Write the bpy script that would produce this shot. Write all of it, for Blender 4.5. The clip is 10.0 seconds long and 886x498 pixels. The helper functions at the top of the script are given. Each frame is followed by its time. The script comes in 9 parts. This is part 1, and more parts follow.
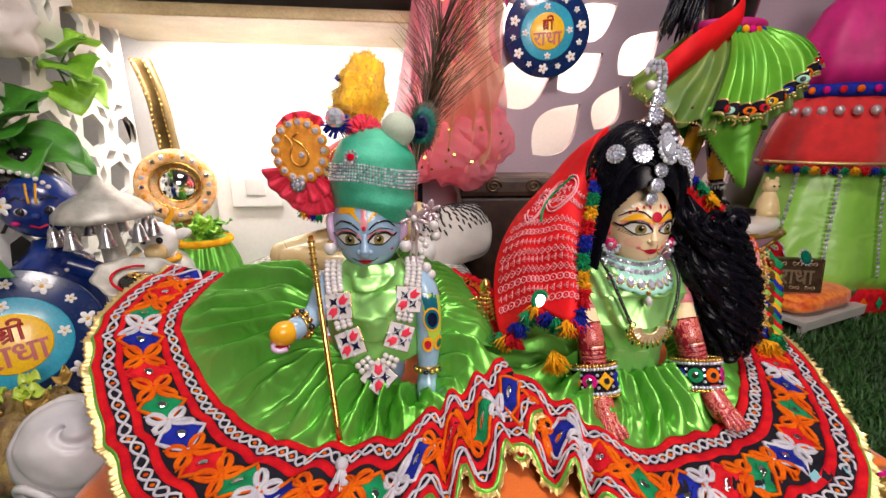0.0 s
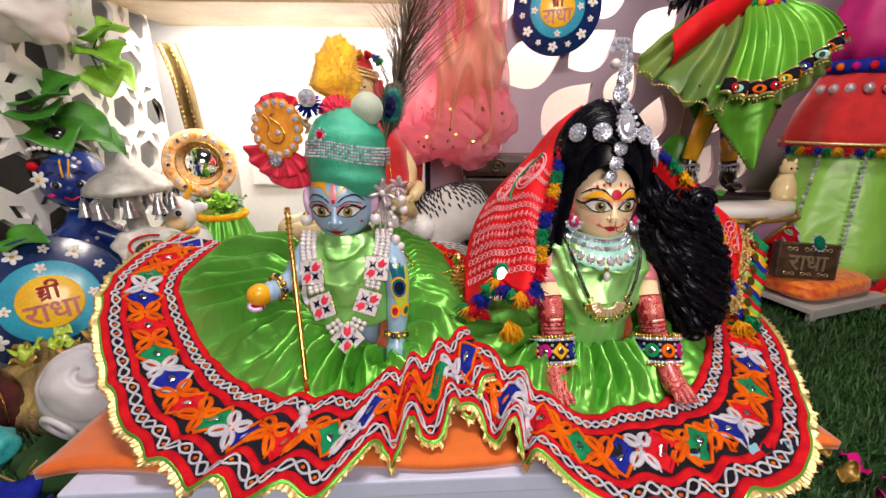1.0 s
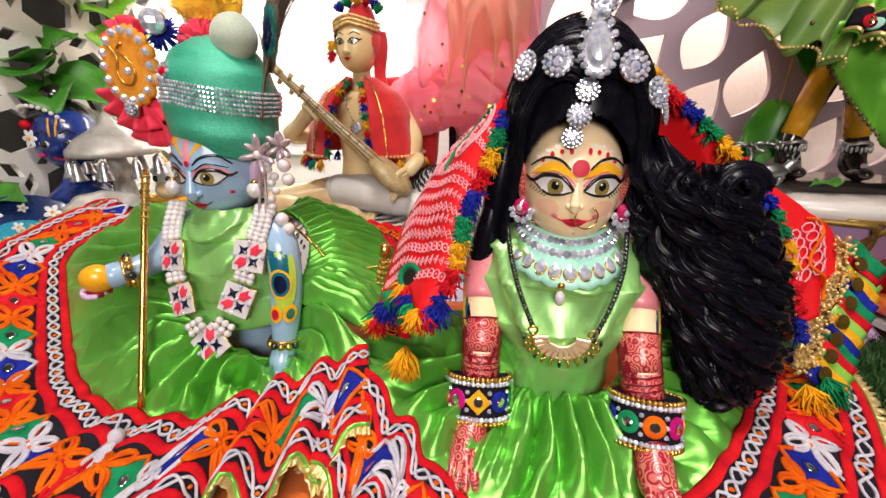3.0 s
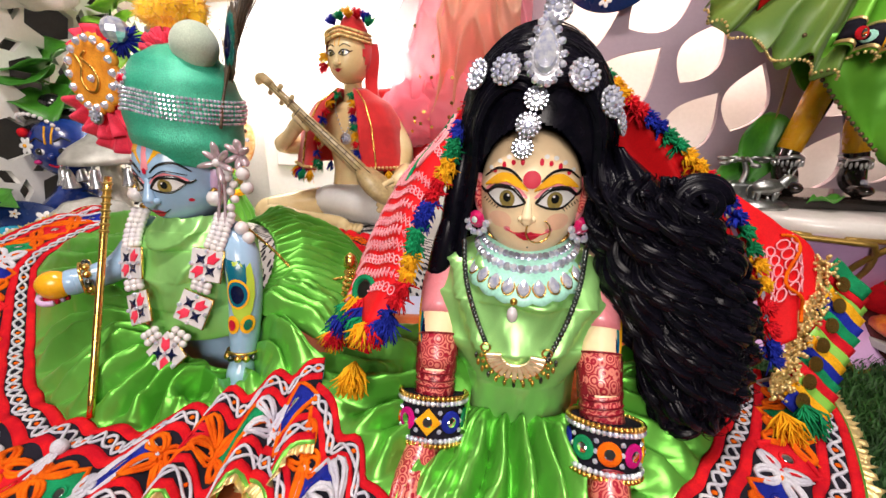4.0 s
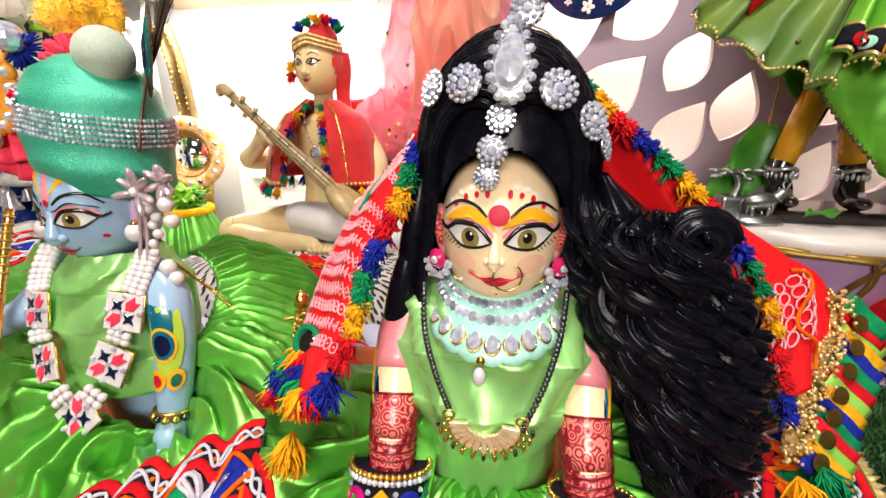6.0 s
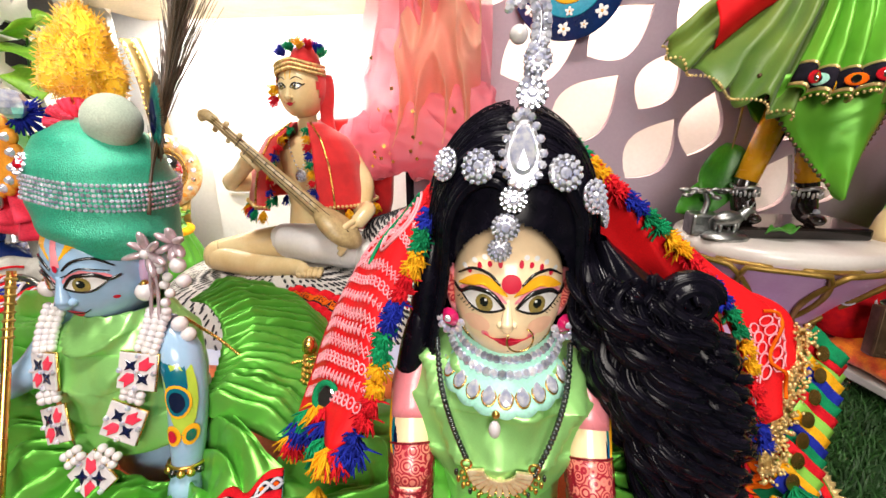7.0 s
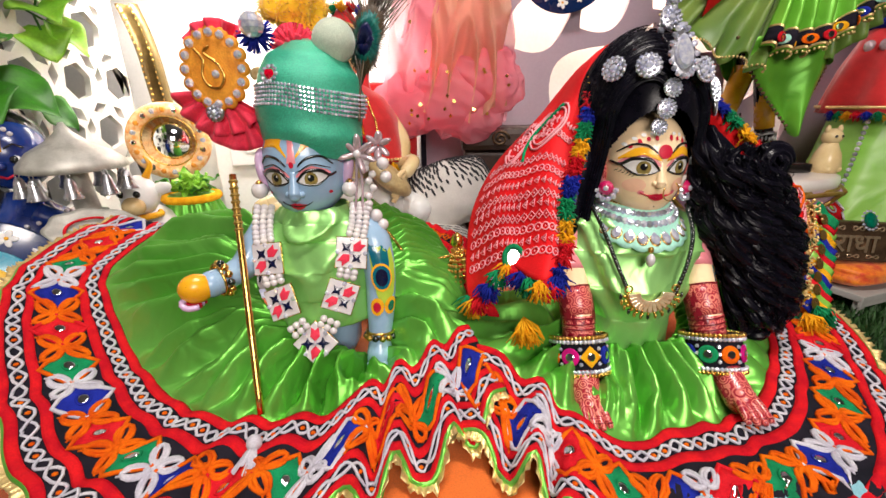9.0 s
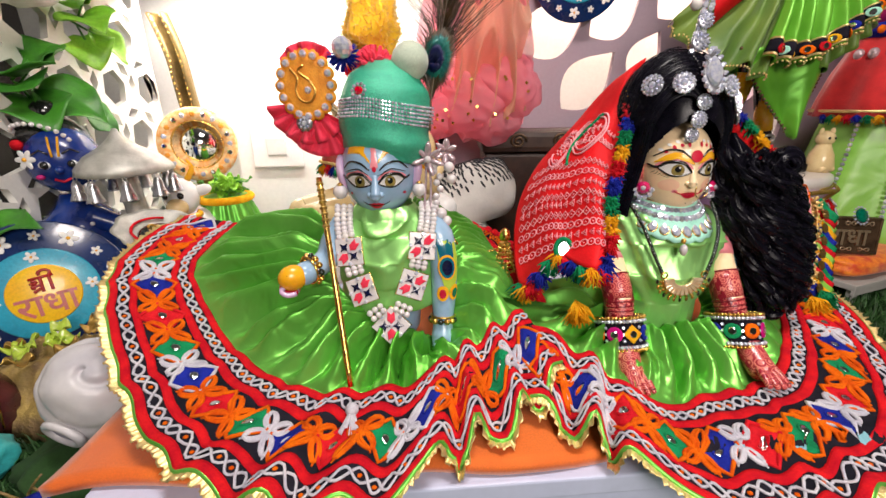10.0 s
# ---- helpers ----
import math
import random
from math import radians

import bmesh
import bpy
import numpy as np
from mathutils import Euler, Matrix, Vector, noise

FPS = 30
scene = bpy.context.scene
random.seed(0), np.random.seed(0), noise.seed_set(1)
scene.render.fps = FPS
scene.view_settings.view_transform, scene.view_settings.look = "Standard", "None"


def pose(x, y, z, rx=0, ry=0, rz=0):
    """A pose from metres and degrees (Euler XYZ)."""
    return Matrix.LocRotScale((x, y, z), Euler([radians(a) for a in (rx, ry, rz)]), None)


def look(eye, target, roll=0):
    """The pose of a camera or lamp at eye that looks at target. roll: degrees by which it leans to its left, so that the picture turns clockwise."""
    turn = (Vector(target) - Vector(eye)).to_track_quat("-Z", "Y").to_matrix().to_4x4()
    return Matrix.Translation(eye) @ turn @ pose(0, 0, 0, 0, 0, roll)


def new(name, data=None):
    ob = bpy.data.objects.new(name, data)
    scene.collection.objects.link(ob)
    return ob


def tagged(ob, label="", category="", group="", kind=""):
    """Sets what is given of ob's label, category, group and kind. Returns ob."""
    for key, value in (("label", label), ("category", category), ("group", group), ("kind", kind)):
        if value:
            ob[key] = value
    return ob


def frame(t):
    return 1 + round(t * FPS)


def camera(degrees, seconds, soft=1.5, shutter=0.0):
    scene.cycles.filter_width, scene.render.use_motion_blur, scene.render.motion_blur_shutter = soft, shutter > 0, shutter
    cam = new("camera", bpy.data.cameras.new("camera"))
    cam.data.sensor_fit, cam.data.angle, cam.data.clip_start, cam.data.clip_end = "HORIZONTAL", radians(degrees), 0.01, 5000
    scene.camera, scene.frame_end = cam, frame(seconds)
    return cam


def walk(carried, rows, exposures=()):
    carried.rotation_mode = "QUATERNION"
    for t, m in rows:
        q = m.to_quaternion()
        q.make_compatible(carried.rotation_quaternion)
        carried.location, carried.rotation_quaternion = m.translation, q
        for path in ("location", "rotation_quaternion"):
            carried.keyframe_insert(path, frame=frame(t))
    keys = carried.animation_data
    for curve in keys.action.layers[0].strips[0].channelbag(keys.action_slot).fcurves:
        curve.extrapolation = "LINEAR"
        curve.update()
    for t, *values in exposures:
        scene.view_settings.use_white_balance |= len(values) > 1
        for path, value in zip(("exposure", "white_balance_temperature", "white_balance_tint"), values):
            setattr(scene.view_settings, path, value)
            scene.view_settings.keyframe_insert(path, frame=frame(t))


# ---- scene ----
cam = camera(93.0, 10.0)
PATH = [
    (0, (0.005, -0.007, 0.406), (0.263, 1.906, -0.116), -0.0),
    (0.5, (0.035, -0.029, 0.399), (0.254, 1.88, -0.157), 0.1),
    (1, (0.073, -0.042, 0.404), (0.168, 1.863, -0.198), -0.1),
    (1.5, (0.112, -0.033, 0.404), (0.078, 1.858, -0.246), -0.2),
    (2, (0.187, 0.013, 0.389), (0.002, 1.886, -0.288), -0.5),
    (2.5, (0.219, 0.063, 0.379), (-0.041, 1.924, -0.306), -0.3),
    (2.7, (0.222, 0.08, 0.373), (-0.063, 1.936, -0.315), -0.2),
    (4, (0.266, 0.114, 0.367), (-0.1, 1.977, -0.262), 0.4),
    (4.5, (0.278, 0.112, 0.372), (-0.12, 1.972, -0.246), 0.3),
    (5, (0.276, 0.13, 0.374), (-0.102, 1.995, -0.242), 0.4),
    (6.5, (0.277, 0.172, 0.374), (0.001, 2.062, -0.221), -0.2),
    (7, (0.255, 0.16, 0.415), (0.055, 2.052, -0.201), -0.3),
    (7.5, (0.243, 0.123, 0.391), (0.124, 2.016, -0.244), -0.6),
    (8, (0.214, 0.082, 0.375), (0.185, 1.974, -0.273), -0.7),
    (8.5, (0.165, 0.058, 0.37), (0.223, 1.946, -0.285), -0.7),
    (9, (0.083, 0.052, 0.365), (0.173, 1.939, -0.29), -0.8),
    (9.5, (0.034, 0.043, 0.367), (0.091, 1.926, -0.303), -1.4),
    (10, (0.017, 0.008, 0.376), (0.146, 1.893, -0.281), -0.9),
]
walk(cam, [(t, look(eye, target, roll)) for t, eye, target, roll in PATH],
     [(0, -0.28, 6500, 15), (2.5, -0.10, 6500, 14), (4.5, 0.05, 6500, 13), (6.5, 0.26, 6500, 10), (7.5, 0.12, 6500, 10), (9, -0.10, 6500, 12), (10, -0.12, 6500, 12)])

# ---------------------------------------------------------------- light
world = bpy.data.worlds.new("room_air")
world.use_nodes = True
world.node_tree.nodes["Background"].inputs["Color"].default_value = (0.9, 0.93, 1.0, 1)
world.node_tree.nodes["Background"].inputs["Strength"].default_value = 0.008
scene.world = world


def lamp(name, energy, size_x, size_y, m, color=(1, 1, 1)):
    data = bpy.data.lights.new(name, "AREA")
    data.shape, data.size, data.size_y, data.energy, data.color = "RECTANGLE", size_x, size_y, energy, color
    ob = new(name, data)
    ob.matrix_world = m
    return ob


# the room's ceiling panel, in front of and above the altar
lamp("room_ceiling_lamp", 17.0, 0.5, 0.25, look((0.22, 0.12, 1.5), (0.24, 0.50, 0.2)), (1.0, 0.93, 0.86))
# added fill from the viewer's side to brighten the faces; no real fitting there
lamp("front_fill_lamp", 19.0, 0.7, 0.5, look((0.36, -1.0, 0.86), (0.25, 0.50, 0.25)), (1.0, 0.91, 0.83))
# the strip over the white niche and the one behind the cut panel
lamp("niche_strip_lamp", 6.0, 0.6, 0.04, look((-0.25, 1.07, 0.60), (-0.25, 1.2, 0.3)), (1.0, 0.94, 0.86))
lamp("panel_strip_lamp", 11.0, 1.0, 0.04, look((0.62, 1.15, 0.85), (0.62, 1.22, 0.35)), (1.0, 0.82, 0.62))


# ---------------------------------------------------------------- materials
def node_mat(name):
    m = bpy.data.materials.new(name)
    m.use_nodes = True
    return m, m.node_tree, m.node_tree.nodes["Principled BSDF"]


def surf(name, col, col2=None, rough=0.5, metal=0.0, scale=25.0, fine=350.0, bump=0.15, coat=0.0, sheen=0.0, spec=0.5,
         alpha=1.0, trans=0.0, emit=0.0, island=0.0, aniso=0.0, dist=0.0006, grain_by=0.12):
    """A surface with two scales of noise in its colour, roughness and relief."""
    m, tree, b = node_mat(name)
    link, add = tree.links.new, tree.nodes.new
    col2 = col2 or tuple(c * 0.72 for c in col)
    tc = add("ShaderNodeTexCoord")
    big = add("ShaderNodeTexNoise")
    big.inputs["Scale"].default_value, big.inputs["Detail"].default_value = scale, 4.0
    link(tc.outputs["Object"], big.inputs["Vector"])
    small = add("ShaderNodeTexNoise")
    small.inputs["Scale"].default_value, small.inputs["Detail"].default_value = fine, 2.0
    link(tc.outputs["Object"], small.inputs["Vector"])
    ramp = add("ShaderNodeMapRange")
    ramp.inputs["From Min"].default_value, ramp.inputs["From Max"].default_value = 0.35, 0.65
    link(big.outputs["Fac"], ramp.inputs["Value"])
    mix = add("ShaderNodeMix")
    mix.data_type = "RGBA"
    mix.inputs["A"].default_value, mix.inputs["B"].default_value = (*col, 1), (*col2, 1)
    link(ramp.outputs["Result"], mix.inputs["Factor"])
    out = mix.outputs["Result"]
    grain = add("ShaderNodeMapRange")
    grain.inputs["From Min"].default_value, grain.inputs["From Max"].default_value = 0.3, 0.7
    grain.inputs["To Min"].default_value, grain.inputs["To Max"].default_value = 1 - grain_by, 1 + 0.8 * grain_by
    link(small.outputs["Fac"], grain.inputs["Value"])
    vary = add("ShaderNodeHueSaturation")
    vary.inputs["Saturation"].default_value = 1.0
    link(out, vary.inputs["Color"])
    if island:
        geo = add("ShaderNodeNewGeometry")
        isl = add("ShaderNodeMapRange")
        isl.inputs["To Min"].default_value, isl.inputs["To Max"].default_value = 1 - island, 1 + island
        link(geo.outputs["Random Per Island"], isl.inputs["Value"])
        times = add("ShaderNodeMath")
        times.operation = "MULTIPLY"
        link(isl.outputs["Result"], times.inputs[0])
        link(grain.outputs["Result"], times.inputs[1])
        link(times.outputs[0], vary.inputs["Value"])
    else:
        link(grain.outputs["Result"], vary.inputs["Value"])
    link(vary.outputs["Color"], b.inputs["Base Color"])
    rr = add("ShaderNodeMapRange")
    rr.inputs["To Min"].default_value, rr.inputs["To Max"].default_value = max(0.0, rough - 0.08), min(1.0, rough + 0.1)
    link(big.outputs["Fac"], rr.inputs["Value"])
    link(rr.outputs["Result"], b.inputs["Roughness"])
    if bump:
        bp = add("ShaderNodeBump")
        bp.inputs["Strength"].default_value, bp.inputs["Distance"].default_value = bump, dist
        link(small.outputs["Fac"], bp.inputs["Height"])
        link(bp.outputs["Normal"], b.inputs["Normal"])
    b.inputs["Metallic"].default_value = metal
    b.inputs["Coat Weight"].default_value = coat
    b.inputs["Coat Roughness"].default_value = 0.08
    b.inputs["Sheen Weight"].default_value = sheen
    b.inputs["Specular IOR Level"].default_value = spec
    b.inputs["Alpha"].default_value = alpha
    b.inputs["Transmission Weight"].default_value = trans
    b.inputs["Anisotropic"].default_value = aniso
    if emit:
        b.inputs["Emission Color"].default_value = (*col, 1)
        b.inputs["Emission Strength"].default_value = emit
    return m


def stitched(name, col, col2, scale=600.0, rough=0.75):
    """Embroidery thread: fine bands of light and dark yarn with real relief."""
    m = surf(name, col, col2, rough=rough, scale=80, fine=900, bump=0.4, spec=0.06)
    tree = m.node_tree
    b = tree.nodes["Principled BSDF"]
    tc, wave = tree.nodes.new("ShaderNodeTexCoord"), tree.nodes.new("ShaderNodeTexWave")
    wave.inputs["Scale"].default_value, wave.inputs["Distortion"].default_value = scale, 3.0
    tree.links.new(tc.outputs["Object"], wave.inputs["Vector"])
    bp = tree.nodes.new("ShaderNodeBump")
    bp.inputs["Strength"].default_value, bp.inputs["Distance"].default_value = 0.5, 0.0006
    tree.links.new(wave.outputs["Fac"], bp.inputs["Height"])
    tree.links.new(bp.outputs["Normal"], b.inputs["Normal"])
    return m


SATIN = surf("green_satin", (0.22, 0.63, 0.11), (0.12, 0.46, 0.05), rough=0.33, metal=0.60, scale=9, fine=1500, bump=0.05, spec=0.4, grain_by=0.04)
SATIN_PALE = surf("pale_lime_satin", (0.38, 0.76, 0.26), (0.27, 0.64, 0.16), rough=0.34, metal=0.50, scale=9, fine=1500, bump=0.05, spec=0.5, grain_by=0.04)
SATIN_DARK = surf("green_silk_rear", (0.20, 0.56, 0.05), (0.10, 0.38, 0.025), rough=0.38, metal=0.3, scale=9, fine=900, bump=0.08, spec=0.5, grain_by=0.03)
SATIN_JADE = surf("pale_green_silk", (0.30, 0.60, 0.10), (0.20, 0.48, 0.05), rough=0.35, scale=10, fine=900, bump=0.08, spec=0.6, grain_by=0.03)


def creased(m, scale, height):
    """Soft uneven creases that break up the sheen of a satin."""
    tree = m.node_tree
    b, add, link = tree.nodes["Principled BSDF"], tree.nodes.new, tree.links.new
    tc, soft, bp = add("ShaderNodeTexCoord"), add("ShaderNodeTexNoise"), add("ShaderNodeBump")
    soft.inputs["Scale"].default_value, soft.inputs["Detail"].default_value, soft.inputs["Distortion"].default_value = scale, 1.5, 1.2
    link(tc.outputs["Object"], soft.inputs["Vector"])
    bp.inputs["Strength"].default_value, bp.inputs["Distance"].default_value = 0.8, height
    link(soft.outputs["Fac"], bp.inputs["Height"])
    link(bp.outputs["Normal"], b.inputs["Normal"])


creased(SATIN, 30, 0.0030)
creased(SATIN_PALE, 24, 0.0035)
creased(SATIN_DARK, 18, 0.004)
creased(SATIN_JADE, 16, 0.004)
LINING = surf("blue_lining", (0.25, 0.52, 0.60), (0.18, 0.42, 0.50), rough=0.7, scale=20, fine=900, bump=0.2)
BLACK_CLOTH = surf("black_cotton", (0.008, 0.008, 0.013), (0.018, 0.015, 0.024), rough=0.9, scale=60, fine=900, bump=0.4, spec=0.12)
RED_BAND = stitched("red_braid", (0.78, 0.015, 0.02), (0.55, 0.008, 0.02))
WHITE_YARN = stitched("white_yarn", (0.74, 0.72, 0.78), (0.56, 0.54, 0.64))
ORANGE_YARN = stitched("orange_yarn", (0.92, 0.18, 0.006), (0.72, 0.09, 0.006))
BLUE_YARN = stitched("blue_yarn", (0.02, 0.035, 0.40), (0.012, 0.02, 0.24))
GREEN_YARN = stitched("green_yarn", (0.01, 0.32, 0.12), (0.01, 0.20, 0.08))
RED_YARN = stitched("red_yarn", (0.80, 0.02, 0.03), (0.58, 0.01, 0.02))
YELLOW_YARN = stitched("yellow_yarn", (0.95, 0.50, 0.02), (0.85, 0.36, 0.01))
PINK_YARN = stitched("magenta_yarn", (0.72, 0.01, 0.24), (0.5, 0.01, 0.18))
GOLD = surf("gold_metal", (0.90, 0.58, 0.16), (0.70, 0.40, 0.09), rough=0.26, metal=1.0, scale=60, fine=700, bump=0.1)
GOLD_LACE = surf("gold_lace", (0.90, 0.68, 0.30), (0.72, 0.54, 0.24), rough=0.38, metal=0.75, scale=160, fine=800, bump=0.5, island=0.25)
OLD_GOLD = surf("dull_gold_paint", (0.42, 0.27, 0.06), (0.28, 0.16, 0.03), rough=0.38, metal=0.55, scale=40, fine=300, bump=0.2)
SILVER = surf("silver_metal", (0.72, 0.72, 0.76), (0.50, 0.50, 0.55), rough=0.28, metal=1.0, scale=60, fine=500, bump=0.15)
PEWTER = surf("pewter_metal", (0.45, 0.46, 0.45), (0.26, 0.27, 0.27), rough=0.36, metal=1.0, scale=70, fine=500, bump=0.25)
CRYSTAL = surf("rhinestone", (0.93, 0.94, 1.0), (0.55, 0.58, 0.80), rough=0.05, metal=0.55, scale=300, fine=900, bump=0.0, coat=1.0, island=0.45, grain_by=0.03)
MIRROR = surf("mirror_glass", (0.86, 0.88, 0.90), (0.74, 0.78, 0.82), rough=0.03, metal=1.0, scale=90, fine=300, bump=0.0, grain_by=0.03)
PEARL = surf("pearl", (0.72, 0.68, 0.66), (0.62, 0.58, 0.62), rough=0.22, scale=120, fine=300, bump=0.0, coat=0.7, grain_by=0.03)
LILAC_BEAD = surf("silvered_petal_bead", (0.66, 0.52, 0.56), (0.48, 0.36, 0.40), rough=0.22, metal=0.4, scale=120, fine=300, bump=0.05, coat=0.6)
CHAMPAGNE = surf("champagne_stone", (0.92, 0.74, 0.50), (0.78, 0.52, 0.28), rough=0.15, metal=0.5, scale=200, fine=500, bump=0.0, coat=0.8)
BLACK_BEAD = surf("black_bead", (0.006, 0.007, 0.007), (0.01, 0.02, 0.015), rough=0.12, scale=200, fine=300, bump=0.0, coat=1.0)
MINT = surf("mint_enamel", (0.42, 0.80, 0.66), (0.34, 0.70, 0.57), rough=0.35, scale=80, fine=500, bump=0.05)
RED_GEM = surf("red_gem", (0.62, 0.0, 0.02), (0.42, 0.0, 0.02), rough=0.08, scale=200, fine=300, bump=0.0, coat=1.0)
GREEN_GEM = surf("green_gem", (0.0, 0.16, 0.09), (0.0, 0.10, 0.06), rough=0.08, scale=200, fine=300, bump=0.0, coat=1.0)
RUBY_BEAD = surf("ruby_rose_bead", (0.60, 0.01, 0.12), (0.42, 0.01, 0.08), rough=0.15, scale=200, fine=300, bump=0.0, coat=1.0)
AMBER = surf("amber_cloth", (0.82, 0.33, 0.02), (0.66, 0.22, 0.01), rough=0.65, scale=90, fine=700, bump=0.4)
TEAL_CLOTH = surf("turquoise_shimmer_cloth", (0.06, 0.56, 0.35), (0.03, 0.42, 0.26), rough=0.34, metal=0.25, scale=45, fine=1300, bump=1.0, spec=0.8, grain_by=0.30)
PALE_PLUSH = surf("pale_grey_green_plush", (0.52, 0.58, 0.46), (0.42, 0.50, 0.40), rough=0.8, scale=60, fine=900, bump=0.5, sheen=0.4)
RED_CLOTH = surf("red_chiffon", (0.78, 0.006, 0.010), (0.62, 0.004, 0.008), rough=0.65, scale=30, fine=1200, bump=0.25, spec=0.25)
RED_FELT = surf("red_felt", (0.66, 0.01, 0.012), (0.50, 0.008, 0.01), rough=0.8, scale=40, fine=900, bump=0.35, sheen=0.4)
PINK_FRILL = surf("coral_frill", (0.85, 0.05, 0.10), (0.70, 0.02, 0.06), rough=0.65, scale=60, fine=900, bump=0.3, sheen=0.1, spec=0.25)
MAGENTA_CLOTH = surf("magenta_cloth", (0.62, 0.01, 0.20), (0.45, 0.01, 0.14), rough=0.55, scale=30, fine=900, bump=0.2)
ROSE_PRINT = surf("pale_rose_print", (0.90, 0.42, 0.46), (0.80, 0.28, 0.34), rough=0.7, scale=90, fine=900, bump=0.2)
TULLE = surf("pink_tulle", (1.0, 0.46, 0.54), (0.96, 0.34, 0.44), rough=0.7, scale=14, fine=1500, bump=0.0, alpha=0.5)
CREAM_TULLE = surf("cream_tulle", (0.90, 0.62, 0.42), (0.80, 0.46, 0.32), rough=0.7, scale=14, fine=1500, bump=0.2, alpha=0.7)
for net in (TULLE, CREAM_TULLE):
    tree = net.node_tree
    through_light, blend = tree.nodes.new("ShaderNodeBsdfTranslucent"), tree.nodes.new("ShaderNodeMixShader")
    through_light.inputs["Color"].default_value = (0.98, 0.46, 0.56, 1) if net is TULLE else (0.95, 0.66, 0.48, 1)
    blend.inputs["Fac"].default_value = 0.5
    tree.links.new(tree.nodes["Principled BSDF"].outputs[0], blend.inputs[1])
    tree.links.new(through_light.outputs[0], blend.inputs[2])
    tree.links.new(blend.outputs[0], tree.nodes["Material Output"].inputs["Surface"])
HAIR = surf("black_synthetic_hair", (0.003, 0.003, 0.006), (0.006, 0.005, 0.010), rough=0.24, scale=120, fine=1500, bump=0.0, spec=0.16)
BLUE_SKIN = surf("painted_pale_blue_marble", (0.33, 0.50, 0.68), (0.28, 0.43, 0.62), rough=0.22, scale=30, fine=250, bump=0.02, coat=0.22, grain_by=0.03)
CREAM_SKIN = surf("painted_cream_marble", (0.97, 0.77, 0.50), (0.95, 0.69, 0.42), rough=0.2, scale=25, fine=250, bump=0.02, coat=0.22, grain_by=0.03)
BLUSH = surf("blush_paint", (0.97, 0.62, 0.44), (0.95, 0.56, 0.38), rough=0.2, scale=40, fine=250, bump=0.02, coat=0.22, grain_by=0.03)
LILAC_PAINT = surf("lilac_paint", (0.66, 0.45, 0.66), (0.55, 0.38, 0.62), rough=0.25, scale=60, fine=250, bump=0.02, coat=0.22, grain_by=0.03)
PINK_PAINT = surf("pink_paint", (0.85, 0.30, 0.34), (0.78, 0.24, 0.28), rough=0.25, scale=60, fine=250, bump=0.02, coat=0.22, grain_by=0.03)
HENNA = surf("henna_red_paint", (0.24, 0.006, 0.02), (0.16, 0.004, 0.012), rough=0.3, scale=60, fine=500, bump=0.1, coat=0.3, grain_by=0.03)
HENNA_BASE = surf("henna_rose_paint", (0.78, 0.27, 0.20), (0.68, 0.16, 0.14), rough=0.3, scale=60, fine=500, bump=0.05, coat=0.22, grain_by=0.03)


def lacework(m, line, scale):
    """Fine painted curls and dots over a ground colour, as henna is drawn."""
    tree = m.node_tree
    b, add, link = tree.nodes["Principled BSDF"], tree.nodes.new, tree.links.new
    ground = b.inputs["Base Color"].links[0].from_socket
    tc, cell, rings, cut, mix = add("ShaderNodeTexCoord"), add("ShaderNodeTexVoronoi"), add("ShaderNodeMath"), add("ShaderNodeMapRange"), add("ShaderNodeMix")
    cell.inputs["Scale"].default_value, cell.inputs["Randomness"].default_value = scale, 0.75
    link(tc.outputs["Object"], cell.inputs["Vector"])
    rings.operation = "PINGPONG"
    rings.inputs[1].default_value = 0.13
    link(cell.outputs["Distance"], rings.inputs[0])
    cut.inputs["From Min"].default_value, cut.inputs["From Max"].default_value = 0.050, 0.085
    link(rings.outputs[0], cut.inputs["Value"])
    mix.data_type = "RGBA"
    mix.inputs["B"].default_value = (*line, 1)
    link(cut.outputs["Result"], mix.inputs["Factor"])
    link(ground, mix.inputs["A"])
    link(mix.outputs["Result"], b.inputs["Base Color"])


lacework(HENNA_BASE, (0.36, 0.008, 0.03), 150)
WHITE_PAINT = surf("white_gloss_paint", (0.82, 0.81, 0.80), (0.74, 0.73, 0.73), rough=0.3, scale=12, fine=200, bump=0.03, coat=0.2, grain_by=0.03)
BLACK_PAINT = surf("black_gloss_paint", (0.006, 0.006, 0.007), (0.012, 0.011, 0.012), rough=0.18, scale=40, fine=300, bump=0.03, coat=0.5, grain_by=0.03)
HAZEL = surf("hazel_iris_paint", (0.34, 0.24, 0.06), (0.22, 0.18, 0.06), rough=0.15, scale=200, fine=600, bump=0.0, coat=1.0)
RED_PAINT = surf("crimson_paint", (0.58, 0.008, 0.04), (0.46, 0.006, 0.03), rough=0.45, scale=60, fine=300, bump=0.02, spec=0.3, grain_by=0.03)
YELLOW_PAINT = surf("saffron_paint", (0.90, 0.46, 0.02), (0.82, 0.36, 0.01), rough=0.25, scale=60, fine=300, bump=0.02, coat=0.22, grain_by=0.03)
PEACOCK_PAINT = surf("peacock_blue_paint", (0.004, 0.10, 0.20), (0.004, 0.16, 0.17), rough=0.2, scale=60, fine=300, bump=0.02, coat=0.6, grain_by=0.03)
NAVY_PAINT = surf("navy_paint", (0.004, 0.008, 0.05), (0.004, 0.006, 0.03), rough=0.2, scale=60, fine=300, bump=0.02, coat=0.6, grain_by=0.03)
LIME_PAINT = surf("lime_paint", (0.45, 0.60, 0.06), (0.36, 0.50, 0.05), rough=0.25, scale=60, fine=300, bump=0.02, coat=0.4, grain_by=0.03)
